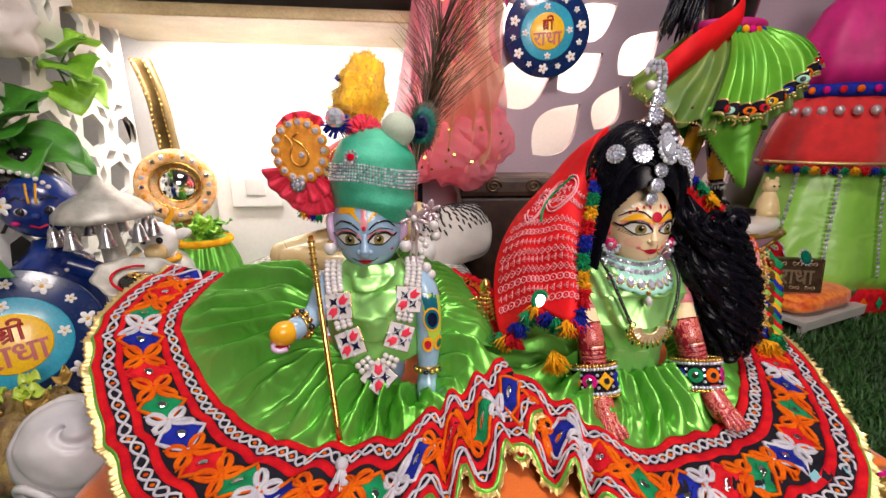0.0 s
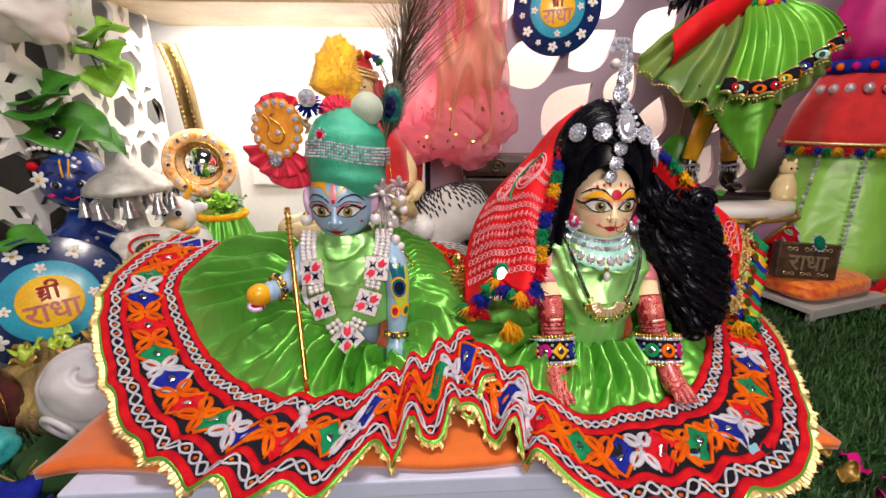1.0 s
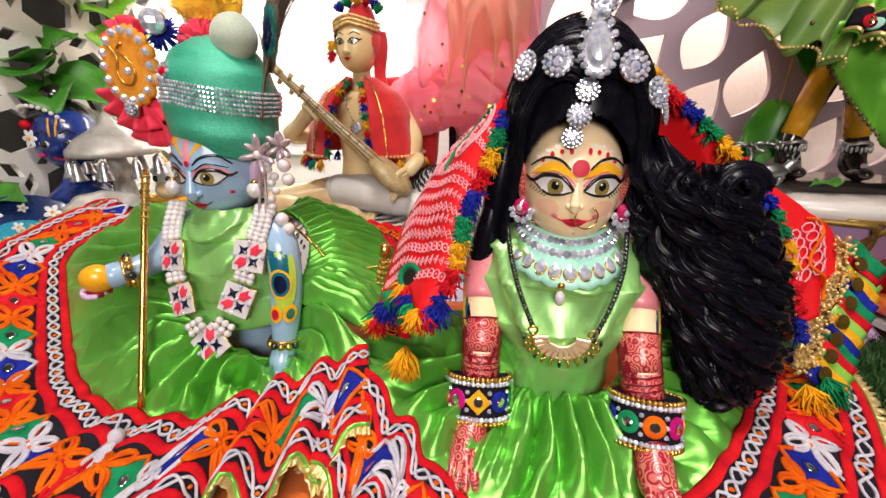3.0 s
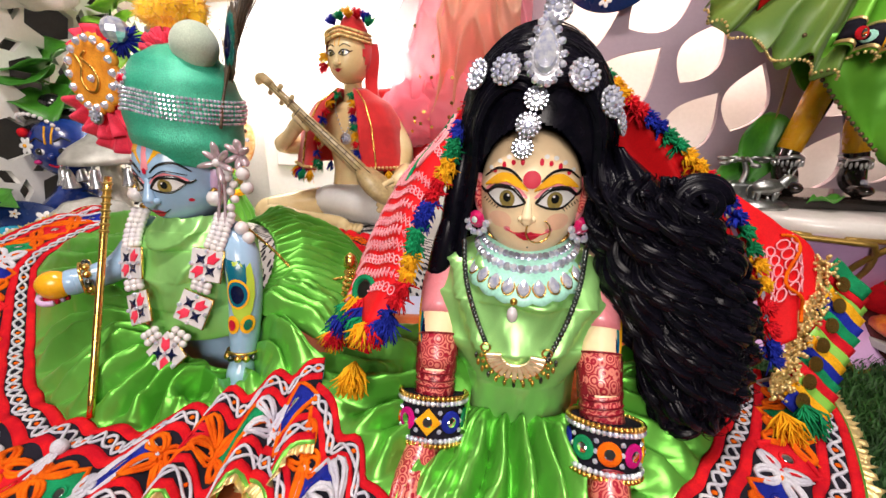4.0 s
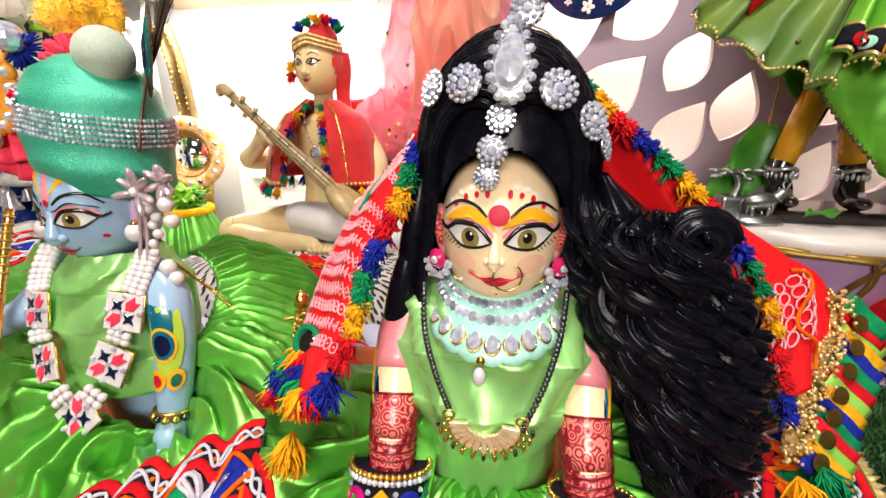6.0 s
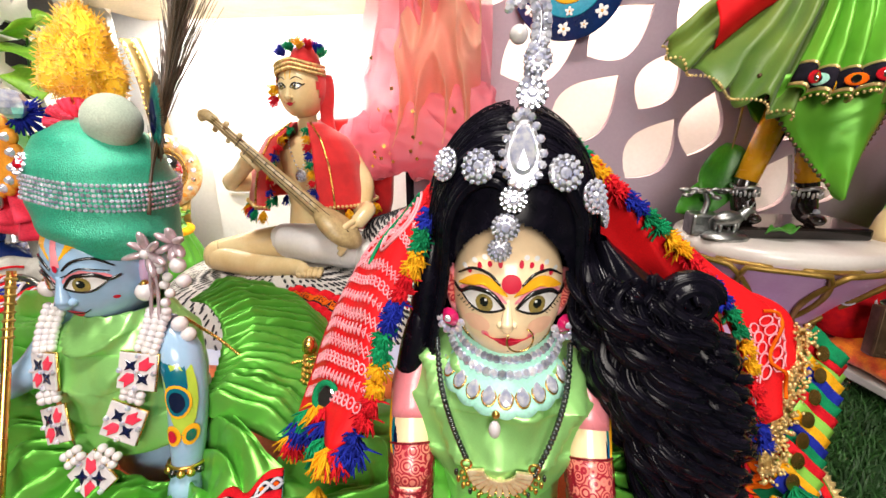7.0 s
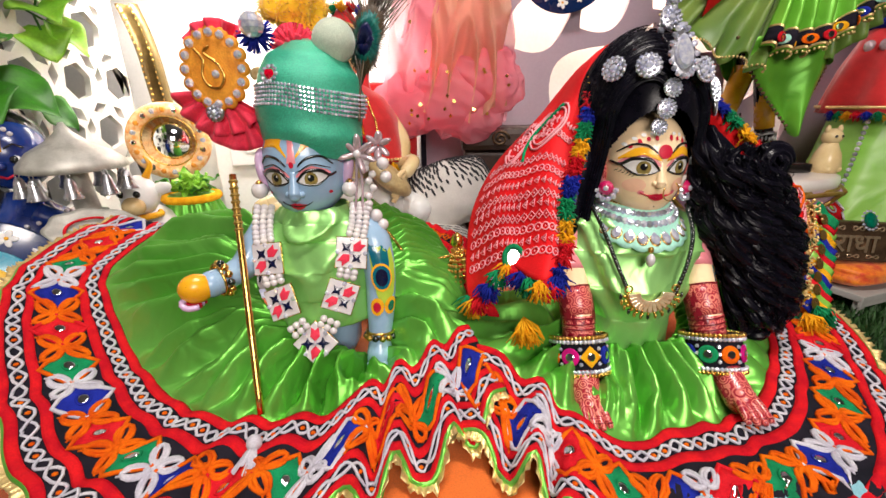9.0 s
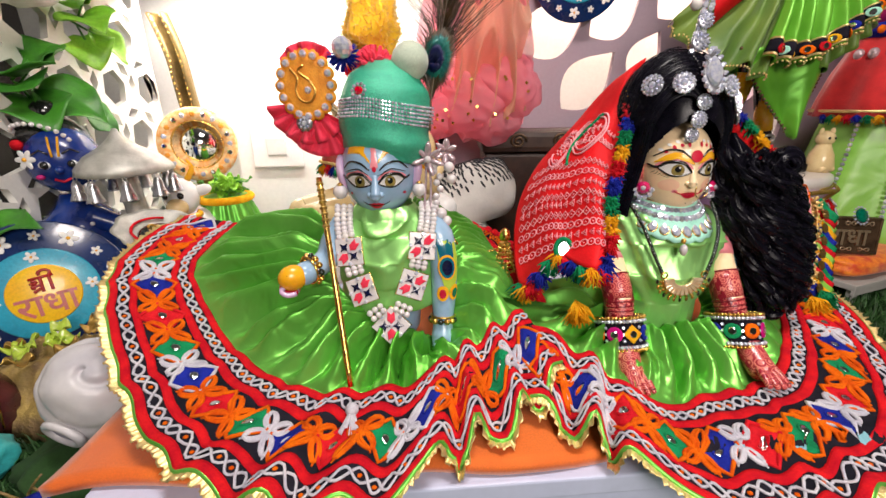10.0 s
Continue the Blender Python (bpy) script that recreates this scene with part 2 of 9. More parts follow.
IVORY = surf("ivory_painted_marble", (0.78, 0.62, 0.34), (0.70, 0.50, 0.24), rough=0.22, scale=20, fine=250, bump=0.03, coat=0.22, grain_by=0.03)
LUTE_WOOD = surf("painted_wood", (0.52, 0.40, 0.20), (0.36, 0.25, 0.11), rough=0.4, scale=50, fine=300, bump=0.15)
ORANGE_CLOTH = surf("orange_cotton", (0.82, 0.17, 0.010), (0.70, 0.12, 0.008), rough=0.75, scale=14, fine=900, bump=0.35, sheen=0.3)
ORANGE_BROCADE = surf("orange_brocade", (0.95, 0.26, 0.01), (0.70, 0.06, 0.01), rough=0.5, scale=70, fine=500, bump=0.5, sheen=0.3)
PLATFORM_WHITE = surf("white_laminate", (0.64, 0.68, 0.88), (0.58, 0.62, 0.83), rough=0.42, scale=7, fine=120, bump=0.04, grain_by=0.03)
GAP_SHADE = surf("painted_gap_shade", (0.02, 0.02, 0.03), (0.03, 0.03, 0.04), rough=0.8, scale=30)
TURF = surf("artificial_turf_blades", (0.026, 0.10, 0.015), (0.014, 0.055, 0.009), rough=0.55, scale=18, fine=300, bump=0.1, island=0.45)
TURF_BASE = surf("artificial_turf_backing", (0.012, 0.05, 0.01), (0.02, 0.07, 0.012), rough=0.9, scale=40, fine=300, bump=0.5)
LAVENDER = surf("lavender_painted_board", (0.42, 0.32, 0.38), (0.36, 0.27, 0.33), rough=0.5, scale=4, fine=150, bump=0.04, grain_by=0.03)
WALL_WHITE = surf("white_wall_paint", (0.82, 0.81, 0.79), (0.78, 0.77, 0.75), rough=0.7, scale=3, fine=120, bump=0.08, grain_by=0.03)
BOUNCE_GREY = surf("bounce_cut_grey", (0.30, 0.28, 0.27), (0.26, 0.245, 0.235), rough=0.8, scale=3, fine=120, bump=0.08, grain_by=0.03)
CEIL_GREY = surf("grey_blue_board", (0.50, 0.52, 0.60), (0.45, 0.47, 0.55), rough=0.6, scale=4, fine=150, bump=0.04, grain_by=0.03)
JALI_WHITE = surf("white_cut_board", (0.84, 0.82, 0.77), (0.78, 0.76, 0.71), rough=0.5, scale=5, fine=150, bump=0.05, grain_by=0.03)
SHELF_WOOD = surf("cream_veneer", (0.58, 0.46, 0.26), (0.46, 0.34, 0.17), rough=0.35, scale=9, fine=180, bump=0.08)
DARK_WOOD = surf("dark_carved_wood", (0.06, 0.028, 0.018), (0.035, 0.016, 0.012), rough=0.45, scale=30, fine=250, bump=0.4)
BRONZE = surf("aged_bronze", (0.20, 0.12, 0.07), (0.10, 0.06, 0.035), rough=0.42, metal=0.8, scale=50, fine=400, bump=0.3)
BRONZE_LIGHT = surf("worn_bronze_letter", (0.62, 0.46, 0.30), (0.48, 0.34, 0.22), rough=0.35, metal=0.8, scale=80, fine=400, bump=0.2)
STONE_BLACK = surf("polished_black_stone", (0.008, 0.006, 0.006), (0.02, 0.014, 0.012), rough=0.14, scale=30, fine=300, bump=0.03, coat=0.5)
MAROON = surf("maroon_lacquer", (0.10, 0.02, 0.02), (0.05, 0.012, 0.014), rough=0.25, scale=40, fine=300, bump=0.1, coat=0.4)
BLUE_STATUE = surf("ultramarine_gloss_paint", (0.010, 0.045, 0.26), (0.006, 0.02, 0.15), rough=0.25, scale=16, fine=250, bump=0.03, coat=0.4)
LEAF = surf("plastic_leaf", (0.06, 0.27, 0.02), (0.03, 0.16, 0.015), rough=0.4, scale=22, fine=200, bump=0.2, island=0.35)
LEAF_LIGHT = surf("light_plastic_leaf", (0.30, 0.60, 0.05), (0.18, 0.45, 0.03), rough=0.4, scale=22, fine=200, bump=0.2, island=0.3)
OLIVE_CLOTH = surf("olive_silk", (0.09, 0.19, 0.025), (0.17, 0.26, 0.035), rough=0.45, scale=12, fine=900, bump=0.15, sheen=0.2)
LOTUS_LILAC = surf("lilac_lotus_paint", (0.72, 0.44, 0.74), (0.62, 0.34, 0.66), rough=0.3, scale=12, fine=250, bump=0.04, coat=0.3, grain_by=0.03)
LOTUS_WHITE = surf("white_lotus_paint", (0.78, 0.74, 0.70), (0.66, 0.60, 0.56), rough=0.3, scale=12, fine=250, bump=0.04, coat=0.3, grain_by=0.03)
DISC_NAVY = surf("navy_resin", (0.008, 0.03, 0.14), (0.006, 0.02, 0.09), rough=0.25, scale=30, fine=300, bump=0.05, coat=0.4)
DISC_TEAL = surf("turquoise_resin", (0.03, 0.38, 0.55), (0.02, 0.30, 0.46), rough=0.25, scale=30, fine=300, bump=0.05, coat=0.4)
DISC_YELLOW = surf("yellow_resin", (0.92, 0.55, 0.01), (0.88, 0.46, 0.01), rough=0.3, scale=30, fine=300, bump=0.05, coat=0.4)
LETTER_RED = surf("red_letter_paint", (0.42, 0.02, 0.015), (0.34, 0.015, 0.01), rough=0.3, scale=60, fine=300, bump=0.02)
SHELL = surf("white_shell", (0.66, 0.64, 0.65), (0.52, 0.50, 0.55), rough=0.35, scale=18, fine=180, bump=0.15, coat=0.2, grain_by=0.03)
GLITTER = surf("white_glitter", (0.60, 0.59, 0.54), (0.42, 0.41, 0.37), rough=0.35, metal=0.35, scale=60, fine=900, bump=0.8)
YELLOW_FUR = surf("yellow_down", (1.0, 0.64, 0.04), (1.0, 0.54, 0.03), rough=0.9, sheen=0.5, spec=0.1, scale=60, fine=900, bump=0.1, island=0.25)
BARB = surf("peacock_barb", (0.05, 0.035, 0.02), (0.10, 0.06, 0.03), rough=0.4, scale=60, fine=600, bump=0.1, island=0.4)
BARB_EYE = surf("peacock_eye_green", (0.005, 0.10, 0.10), (0.01, 0.16, 0.12), rough=0.3, metal=0.3, scale=60, fine=600, bump=0.1, island=0.3)
BARB_NAVY = surf("peacock_eye_navy", (0.006, 0.010, 0.07), (0.004, 0.006, 0.05), rough=0.3, metal=0.3, scale=60, fine=600, bump=0.1)
DASH_CLOTH = surf("white_printed_cotton", (0.72, 0.68, 0.64), (0.62, 0.58, 0.55), rough=0.8, scale=20, fine=900, bump=0.3)
DASH_INK = surf("black_print", (0.015, 0.014, 0.02), (0.03, 0.03, 0.035), rough=0.85, scale=60, fine=900, bump=0.2)
BARK = surf("gilded_bark", (0.22, 0.14, 0.07), (0.40, 0.28, 0.08), rough=0.6, scale=40, fine=250, bump=0.8, dist=0.002)
TURQ_STONE = surf("turquoise_stone", (0.05, 0.45, 0.45), (0.03, 0.33, 0.36), rough=0.3, scale=50, fine=300, bump=0.1, coat=0.3)

STOOL_GREY = surf("grey_enamelled_metal", (0.48, 0.47, 0.44), (0.38, 0.37, 0.35), rough=0.35, scale=14, fine=200, bump=0.05, grain_by=0.04)
LATTICE_SHADE = surf("lattice_depth_shade", (0.03, 0.028, 0.026), (0.05, 0.045, 0.04), rough=0.9, scale=12)


# ---------------------------------------------------------------- mesh tools
class Geo:
    """Collects vertices and faces of one mesh, with a material slot for each face."""

    def __init__(self):
        self.v, self.f, self.m, self.s = [], [], [], []

    def add(self, verts, faces, mat=0, xf=None, smooth=True):
        n = len(self.v)
        self.v += [tuple(xf @ Vector(p)) for p in verts] if xf is not None else [tuple(p) for p in verts]
        self.f += [tuple(i + n for i in face) for face in faces]
        self.m += [mat] * len(faces)
        self.s += [smooth] * len(faces)
        return self

    def grid(self, fn, nu, nv, mat=0, thick=0.0, close=False, xf=None, smooth=True):
        """A sheet fn(u, v) with u, v in 0..1; thick gives it a second side."""
        cols = nu if close else nu + 1
        pts = [Vector(fn(i / nu, j / nv)) for i in range(cols) for j in range(nv + 1)]
        at = lambda i, j: (i % cols) * (nv + 1) + j
        quads = [(at(i, j), at(i + 1, j), at(i + 1, j + 1), at(i, j + 1)) for i in range(nu) for j in range(nv)]
        if not thick:
            return self.add(pts, quads, mat, xf, smooth)
        back = []
        for i in range(cols):
            for j in range(nv + 1):
                a = pts[at(i + 1, j) if close or i < cols - 1 else at(i, j)] - pts[at(i - 1, j) if close or i else at(i, j)]
                b = pts[at(i, min(j + 1, nv))] - pts[at(i, max(j - 1, 0))]
                n = a.cross(b)
                back.append(pts[at(i, j)] - (n.normalized() if n.length > 1e-12 else Vector((0, 0, 1))) * thick)
        n = len(pts)
        faces = quads + [tuple(k + n for k in reversed(q)) for q in quads]
        faces += [(at(i, 0), at(i, 0) + n, at(i + 1, 0) + n, at(i + 1, 0)) for i in range(nu)]
        faces += [(at(i, nv), at(i + 1, nv), at(i + 1, nv) + n, at(i, nv) + n) for i in range(nu)]
        if not close:
            faces += [(at(0, j), at(0, j + 1), at(0, j + 1) + n, at(0, j) + n) for j in range(nv)]
            faces += [(at(nu, j), at(nu, j) + n, at(nu, j + 1) + n, at(nu, j + 1)) for j in range(nv)]
        return self.add(pts + back, faces, mat, xf, smooth)

    def ball(self, c, r, mat=0, seg=12, rings=8, turn=None):
        r = Vector(r) if hasattr(r, "__len__") else Vector((r, r, r))
        verts, faces = [(0, 0, r.z)], []
        for j in range(1, rings):
            a = math.pi * j / rings
            verts += [(r.x * math.sin(a) * math.cos(2 * math.pi * i / seg), r.y * math.sin(a) * math.sin(2 * math.pi * i / seg), r.z * math.cos(a)) for i in range(seg)]
        verts.append((0, 0, -r.z))
        last = len(verts) - 1
        for i in range(seg):
            k = (i + 1) % seg
            faces.append((0, 1 + i, 1 + k))
            faces += [(1 + j * seg + i, 1 + (j + 1) * seg + i, 1 + (j + 1) * seg + k, 1 + j * seg + k) for j in range(rings - 2)]
            faces.append((last, 1 + (rings - 2) * seg + k, 1 + (rings - 2) * seg + i))
        return self.add(verts, faces, mat, Matrix.Translation(c) @ (turn or Matrix()))

    def tube(self, pts, r, mat=0, n=6, close=False, flat=1.0, smooth=True):
        """A round bar along pts; r a radius or one for each point; flat squeezes it across."""
        pts = [Vector(p) for p in pts]
        rs = r if hasattr(r, "__len__") else [r] * len(pts)
        last, verts = None, []
        for i, p in enumerate(pts):
            a = pts[(i + 1) % len(pts)] if close or i < len(pts) - 1 else p
            b = pts[i - 1] if close or i else p
            d = (a - b).normalized() if (a - b).length > 1e-12 else Vector((0, 0, 1))
            side = (last - d * last.dot(d)) if last is not None else d.orthogonal()
            side = side.normalized() if side.length > 1e-9 else d.orthogonal().normalized()
            last, up = side, d.cross(side)
            verts += [p + side * (rs[i] * math.cos(2 * math.pi * k / n)) + up * (rs[i] * flat * math.sin(2 * math.pi * k / n)) for k in range(n)]
        m = len(pts)
        faces = [(i * n + k, i * n + (k + 1) % n, (i + 1) % m * n + (k + 1) % n, (i + 1) % m * n + k) for i in range(m if close else m - 1) for k in range(n)]
        if not close:
            faces += [tuple(reversed(range(n))), tuple((m - 1) * n + k for k in range(n))]
        return self.add(verts, faces, mat, None, smooth)

    def lathe(self, profile, mat=0, n=24, xf=None, wobble=None, smooth=True):
        """Rings of (radius, height); wobble(angle, t) scales the radius."""
        verts, faces, m = [], [], len(profile)
        for j, (r, z) in enumerate(profile):
            for i in range(n):
                a = 2 * math.pi * i / n
                k = r * (wobble(a, j / (m - 1)) if wobble else 1)
                verts.append((k * math.cos(a), k * math.sin(a), z))
        faces += [(j * n + i, j * n + (i + 1) % n, (j + 1) * n + (i + 1) % n, (j + 1) * n + i) for j in range(m - 1) for i in range(n)]
        faces += [tuple(reversed(range(n))), tuple((m - 1) * n + i for i in range(n))]
        return self.add(verts, faces, mat, xf, smooth)

    def box(self, size, xf, mat=0, bevel=0.002):
        bm = bmesh.new()
        bmesh.ops.create_cube(bm, size=1.0)
        bmesh.ops.scale(bm, vec=size, verts=bm.verts)
        if bevel:
            bmesh.ops.bevel(bm, geom=bm.edges[:], offset=bevel, segments=2, affect="EDGES", profile=0.6)
        bm.verts.index_update()
        self.add([v.co[:] for v in bm.verts], [[v.index for v in f.verts] for f in bm.faces], mat, xf, False)
        bm.free()
        return self

    def plate(self, outline, depth, xf, mat=0, dome=0.0):
        """A flat piece with an outline in x and y, raised to depth along z, its face domed."""
        n = len(outline)
        c = Vector((sum(p[0] for p in outline) / n, sum(p[1] for p in outline) / n))
        top = [(c.x + (x - c.x) * 0.82, c.y + (y - c.y) * 0.82, depth) for x, y in outline]
        verts = [(x, y, 0) for x, y in outline] + [(x, y, depth * 0.6) for x, y in outline] + top + [(c.x, c.y, depth + dome)]
        faces = [(i, (i + 1) % n, n + (i + 1) % n, n + i) for i in range(n)] + [(n + i, n + (i + 1) % n, 2 * n + (i + 1) % n, 2 * n + i) for i in range(n)]
        faces += [(2 * n + i, 2 * n + (i + 1) % n, 3 * n) for i in range(n)] + [tuple(reversed(range(n)))]
        return self.add(verts, faces, mat, xf, False)

    def gem(self, c, r, mat=0, turn=None, n=8, high=0.6):
        """A cut stone: table, crown facets and girdle."""
        verts = [(r * math.cos(2 * math.pi * i / n), r * math.sin(2 * math.pi * i / n), 0) for i in range(n)]
        verts += [(0.55 * r * math.cos(2 * math.pi * (i + 0.5) / n), 0.55 * r * math.sin(2 * math.pi * (i + 0.5) / n), r * high) for i in range(n)]
        faces = [(i, (i + 1) % n, n + i) for i in range(n)] + [(n + i, (i + 1) % n, n + (i + 1) % n) for i in range(n)]
        faces += [tuple(n + i for i in range(n))]
        return self.add(verts, faces, mat, Matrix.Translation(c) @ (turn or Matrix()), False)

    def mesh(self, name, mats):
        me = bpy.data.meshes.new(name)
        me.from_pydata(self.v, [], self.f)
        for m in mats if hasattr(mats, "__len__") else [mats]:
            me.materials.append(m)
        me.polygons.foreach_set("material_index", self.m)
        me.polygons.foreach_set("use_smooth", self.s)
        me.update()
        return me


def part(name, geo, mats, parent, label=""):
    """One mesh object under a thing or under a part."""
    ob = new(name, geo.mesh(name, mats))
    ob.parent = parent
    return tagged(ob, label)


def solid(name, geo, mats, label, category, group="", kind=""):
    """A thing that is one mesh."""
    return tagged(new(name, geo.mesh(name, mats)), label, category, group, kind)


def thing(name, label, category, base=(0, 0, 0), group=""):
    """A thing of several parts: an Empty at its base. Parts are built in world places and shifted back by it."""
    ob = new(name)
    ob.empty_display_size = 0.02
    return tagged(ob, label, category, group)


def spline(points, u):
    """A smooth curve through points at u in 0..1."""
    n = len(points) - 1
    x = min(max(u, 0.0), 1.0) * n
    i = min(int(x), n - 1)
    t = x - i
    p1, p2 = Vector(points[i]), Vector(points[i + 1])
    p0, p3 = Vector(points[max(i - 1, 0)]), Vector(points[min(i + 2, n)])
    return 0.5 * (2 * p1 + (p2 - p0) * t + (2 * p0 - 5 * p1 + 4 * p2 - p3) * t * t + (3 * p1 - p0 - 3 * p2 + p3) * t ** 3)


def along(points, n):
    return [spline(points, i / (n - 1)) for i in range(n)]


def facing(c, normal, up=(0, 0, 1), roll=0.0):
    """A pose at c whose z looks along normal and whose y is as near up as can be."""
    z = Vector(normal).normalized()
    x = Vector(up).cross(z)
    x = x.normalized() if x.length > 1e-6 else z.orthogonal().normalized()
    y = z.cross(x)
    return Matrix.Translation(c) @ Matrix((x, y, z)).transposed().to_4x4() @ pose(0, 0, 0, 0, 0, roll)


def turn_of(m):
    return m.to_3x3().to_4x4()


def cut_board(name, outline, holes, thick, m, mat, label, category, kind="structure"):
    """A board with openings that go right through it, drawn in x and y and stood up by m."""
    cu = bpy.data.curves.new(name, "CURVE")
    cu.dimensions, cu.fill_mode, cu.extrude = "2D", "BOTH", thick / 2
    for ring in [outline, *holes]:
        sp = cu.splines.new("POLY")
        sp.points.add(len(ring) - 1)
        for p, (x, y) in zip(sp.points, ring):
            p.co = (x, y, 0, 1)
        sp.use_cyclic_u = True
    tmp = bpy.data.objects.new(name, cu)
    scene.collection.objects.link(tmp)
    me = bpy.data.meshes.new_from_object(tmp.evaluated_get(bpy.context.evaluated_depsgraph_get()))
    bpy.data.objects.remove(tmp)
    bpy.data.curves.remove(cu)
    me.materials.clear()
    me.materials.append(mat)
    ob = new(name, me)
    ob.matrix_world = m
    return tagged(ob, label, category, "", kind)


# ---------------------------------------------------------------- the setting
def slab(name, lo, hi, mat, label, category, bevel=0.0):
    size, mid = [b - a for a, b in zip(lo, hi)], [(a + b) / 2 for a, b in zip(lo, hi)]
    return solid(name, Geo().box(size, Matrix.Translation(mid), 0, bevel), mat, label, category, "", "structure")


slab("ground", (-1.6, -1.8, -0.05), (2.2, 1.5, 0.0), TURF_BASE, "green artificial turf base over the whole altar floor", "ground")
# unseen walls and ceiling, added to close the room; grey keeps bounced light low
slab("wall_south", (-1.6, -1.85, -0.05), (2.2, -1.8, 2.3), BOUNCE_GREY, "unseen wall behind the viewer, grey to cut bounced light", "wall")
slab("wall_west", (-1.65, -1.85, -0.05), (-1.6, 1.5, 2.3), BOUNCE_GREY, "unseen side wall, grey to cut bounced light", "wall")
slab("wall_east", (2.2, -1.85, -0.05), (2.25, 1.5, 2.3), BOUNCE_GREY, "unseen side wall, grey to cut bounced light", "wall")
slab("ceiling", (-1.65, -1.85, 2.3), (2.25, 1.5, 2.35), BOUNCE_GREY, "unseen ceiling, grey to cut bounced light", "ceiling")
slab("wall_north", (-1.6, 1.24, 0.0), (2.2, 1.30, 2.3), WALL_WHITE, "white painted wall lit by a strip lamp", "wall")

# the niche: lower switch panel, veneer shelf over it, blue-grey board above
slab("niche_shelf", (-0.60, 0.98, 0.635), (0.085, 1.24, 0.66), SHELF_WOOD, "cream veneered shelf board over the bright niche", "shelf", 0.003)
slab("niche_header", (-0.75, 0.93, 0.70), (0.085, 1.24, 0.90), CEIL_GREY, "blue-grey painted header board above the niche", "board", 0.003)
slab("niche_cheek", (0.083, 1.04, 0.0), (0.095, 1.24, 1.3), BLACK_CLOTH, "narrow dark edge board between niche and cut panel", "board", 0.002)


def leaf_hole(a, b, fat=0.36):
    """A pointed leaf opening between two tips."""
    a, b = Vector(a), Vector(b)
    d, n = b - a, Vector((-(b - a).y, (b - a).x))
    side = [(t, math.sin(math.pi * t ** 0.9) * fat * (1 - 0.25 * t)) for t in [i / 12 for i in range(13)]]
    ring = [a + d * t + n * w for t, w in side] + [a + d * t - n * w for t, w in side[-2:0:-1]]
    return [(p.x, p.y) for p in ring]


LEAVES = [((0.275, 0.488), (0.43, 0.575)), ((0.440, 0.518), (0.555, 0.605)), ((0.385, 0.358), (0.506, 0.484)), ((0.548, 0.420), (0.612, 0.528)),
          ((0.540, 0.284), (0.624, 0.403)), ((0.655, 0.330), (0.690, 0.455)), ((0.705, 0.240), (0.735, 0.350)), ((0.795, 0.215), (0.85, 0.335)),
          ((0.70, 0.47), (0.80, 0.57)), ((0.60, 0.555), (0.70, 0.66)), ((0.80, 0.36), (0.885, 0.47)), ((0.88, 0.24), (0.97, 0.33)),
          ((0.465, 0.640), (0.58, 0.715)), ((0.20, 0.62), (0.32, 0.71)), ((0.93, 0.40), (1.02, 0.52)), ((0.86, 0.54), (0.97, 0.63))]
cut_board("cut_panel", [(0.095, 0.0), (1.75, 0.0), (1.75, 1.3), (0.095, 1.3)], [leaf_hole(a, b) for a, b in LEAVES], 0.014,
          Matrix.Translation((0, 1.077, 0)) @ pose(0, 0, 0, 90, 0, 0), LAVENDER, "lavender board with leaf-shaped openings lit from behind", "panel")


def jali_holes():
    """Openings of the white lattice: big hexagons, kites and small diamonds, in rows."""
    rings, step = [], 0.115
    for i in range(-5, 8):
        for j in range(0, 9):
            x, y = 0.45 + i * step + (j % 2) * step / 2, 0.12 + j * 0.098
            if not (0.36 < x < 1.09 and 0.08 < y < 0.86):
                continue
            w, h, a = 0.040, 0.036, radians(18)
            w *= 1 + 0.15 * math.sin(7 * i + 3 * j)
            hexa = [(w * math.cos(a + k * math.pi / 3), h * math.sin(a + k * math.pi / 3)) for k in range(6)]
            rings.append([(x + p, y + q) for p, q in hexa])
            for k in (0, 1, 2):
                b = a + radians(30) + k * math.pi / 3
                cx, cy = x + 0.057 * math.cos(b), y + 0.052 * math.sin(b)
                if 0.37 < cx < 1.08:
                    dx, dy = Vector((math.cos(b + 1.57), math.sin(b + 1.57))) * 0.021, Vector((math.cos(b), math.sin(b))) * 0.011
                    rings.append([(cx + dx[0], cy + dx[1]), (cx + dy[0], cy + dy[1]), (cx - dx[0], cy - dx[1]), (cx - dy[0], cy - dy[1])])
    return rings


cut_board("lattice_panel", [(0.34, 0.0), (1.12, 0.0), (1.12, 0.92), (0.34, 0.92)], jali_holes(), 0.012,
          Matrix.Translation((-0.585, 0, 0)) @ pose(0, 0, 0, 90, 0, 90), JALI_WHITE, "white lattice screen with hexagon and diamond openings", "screen")
# added board, coloured near-black so the lattice openings look shaded inside
slab("lattice_shade_board", (-0.95, 0.3, 0.0), (-0.93, 1.24, 1.2), LATTICE_SHADE, "dark board added as the shade behind the white lattice screen", "board")

# the platform that carries both dolls
platform = thing("display_platform", "low white laminated display platform standing on the turf", "platform")
part("body", Geo().box((0.64, 0.42, 0.086), Matrix.Translation((0.092, 0.46, 0.043)), 0, 0.002), PLATFORM_WHITE, platform)
part("top_board", Geo().box((0.65, 0.43, 0.018), Matrix.Translation((0.092, 0.458, 0.0975)), 0, 0.002), PLATFORM_WHITE, platform, "white laminated top board")
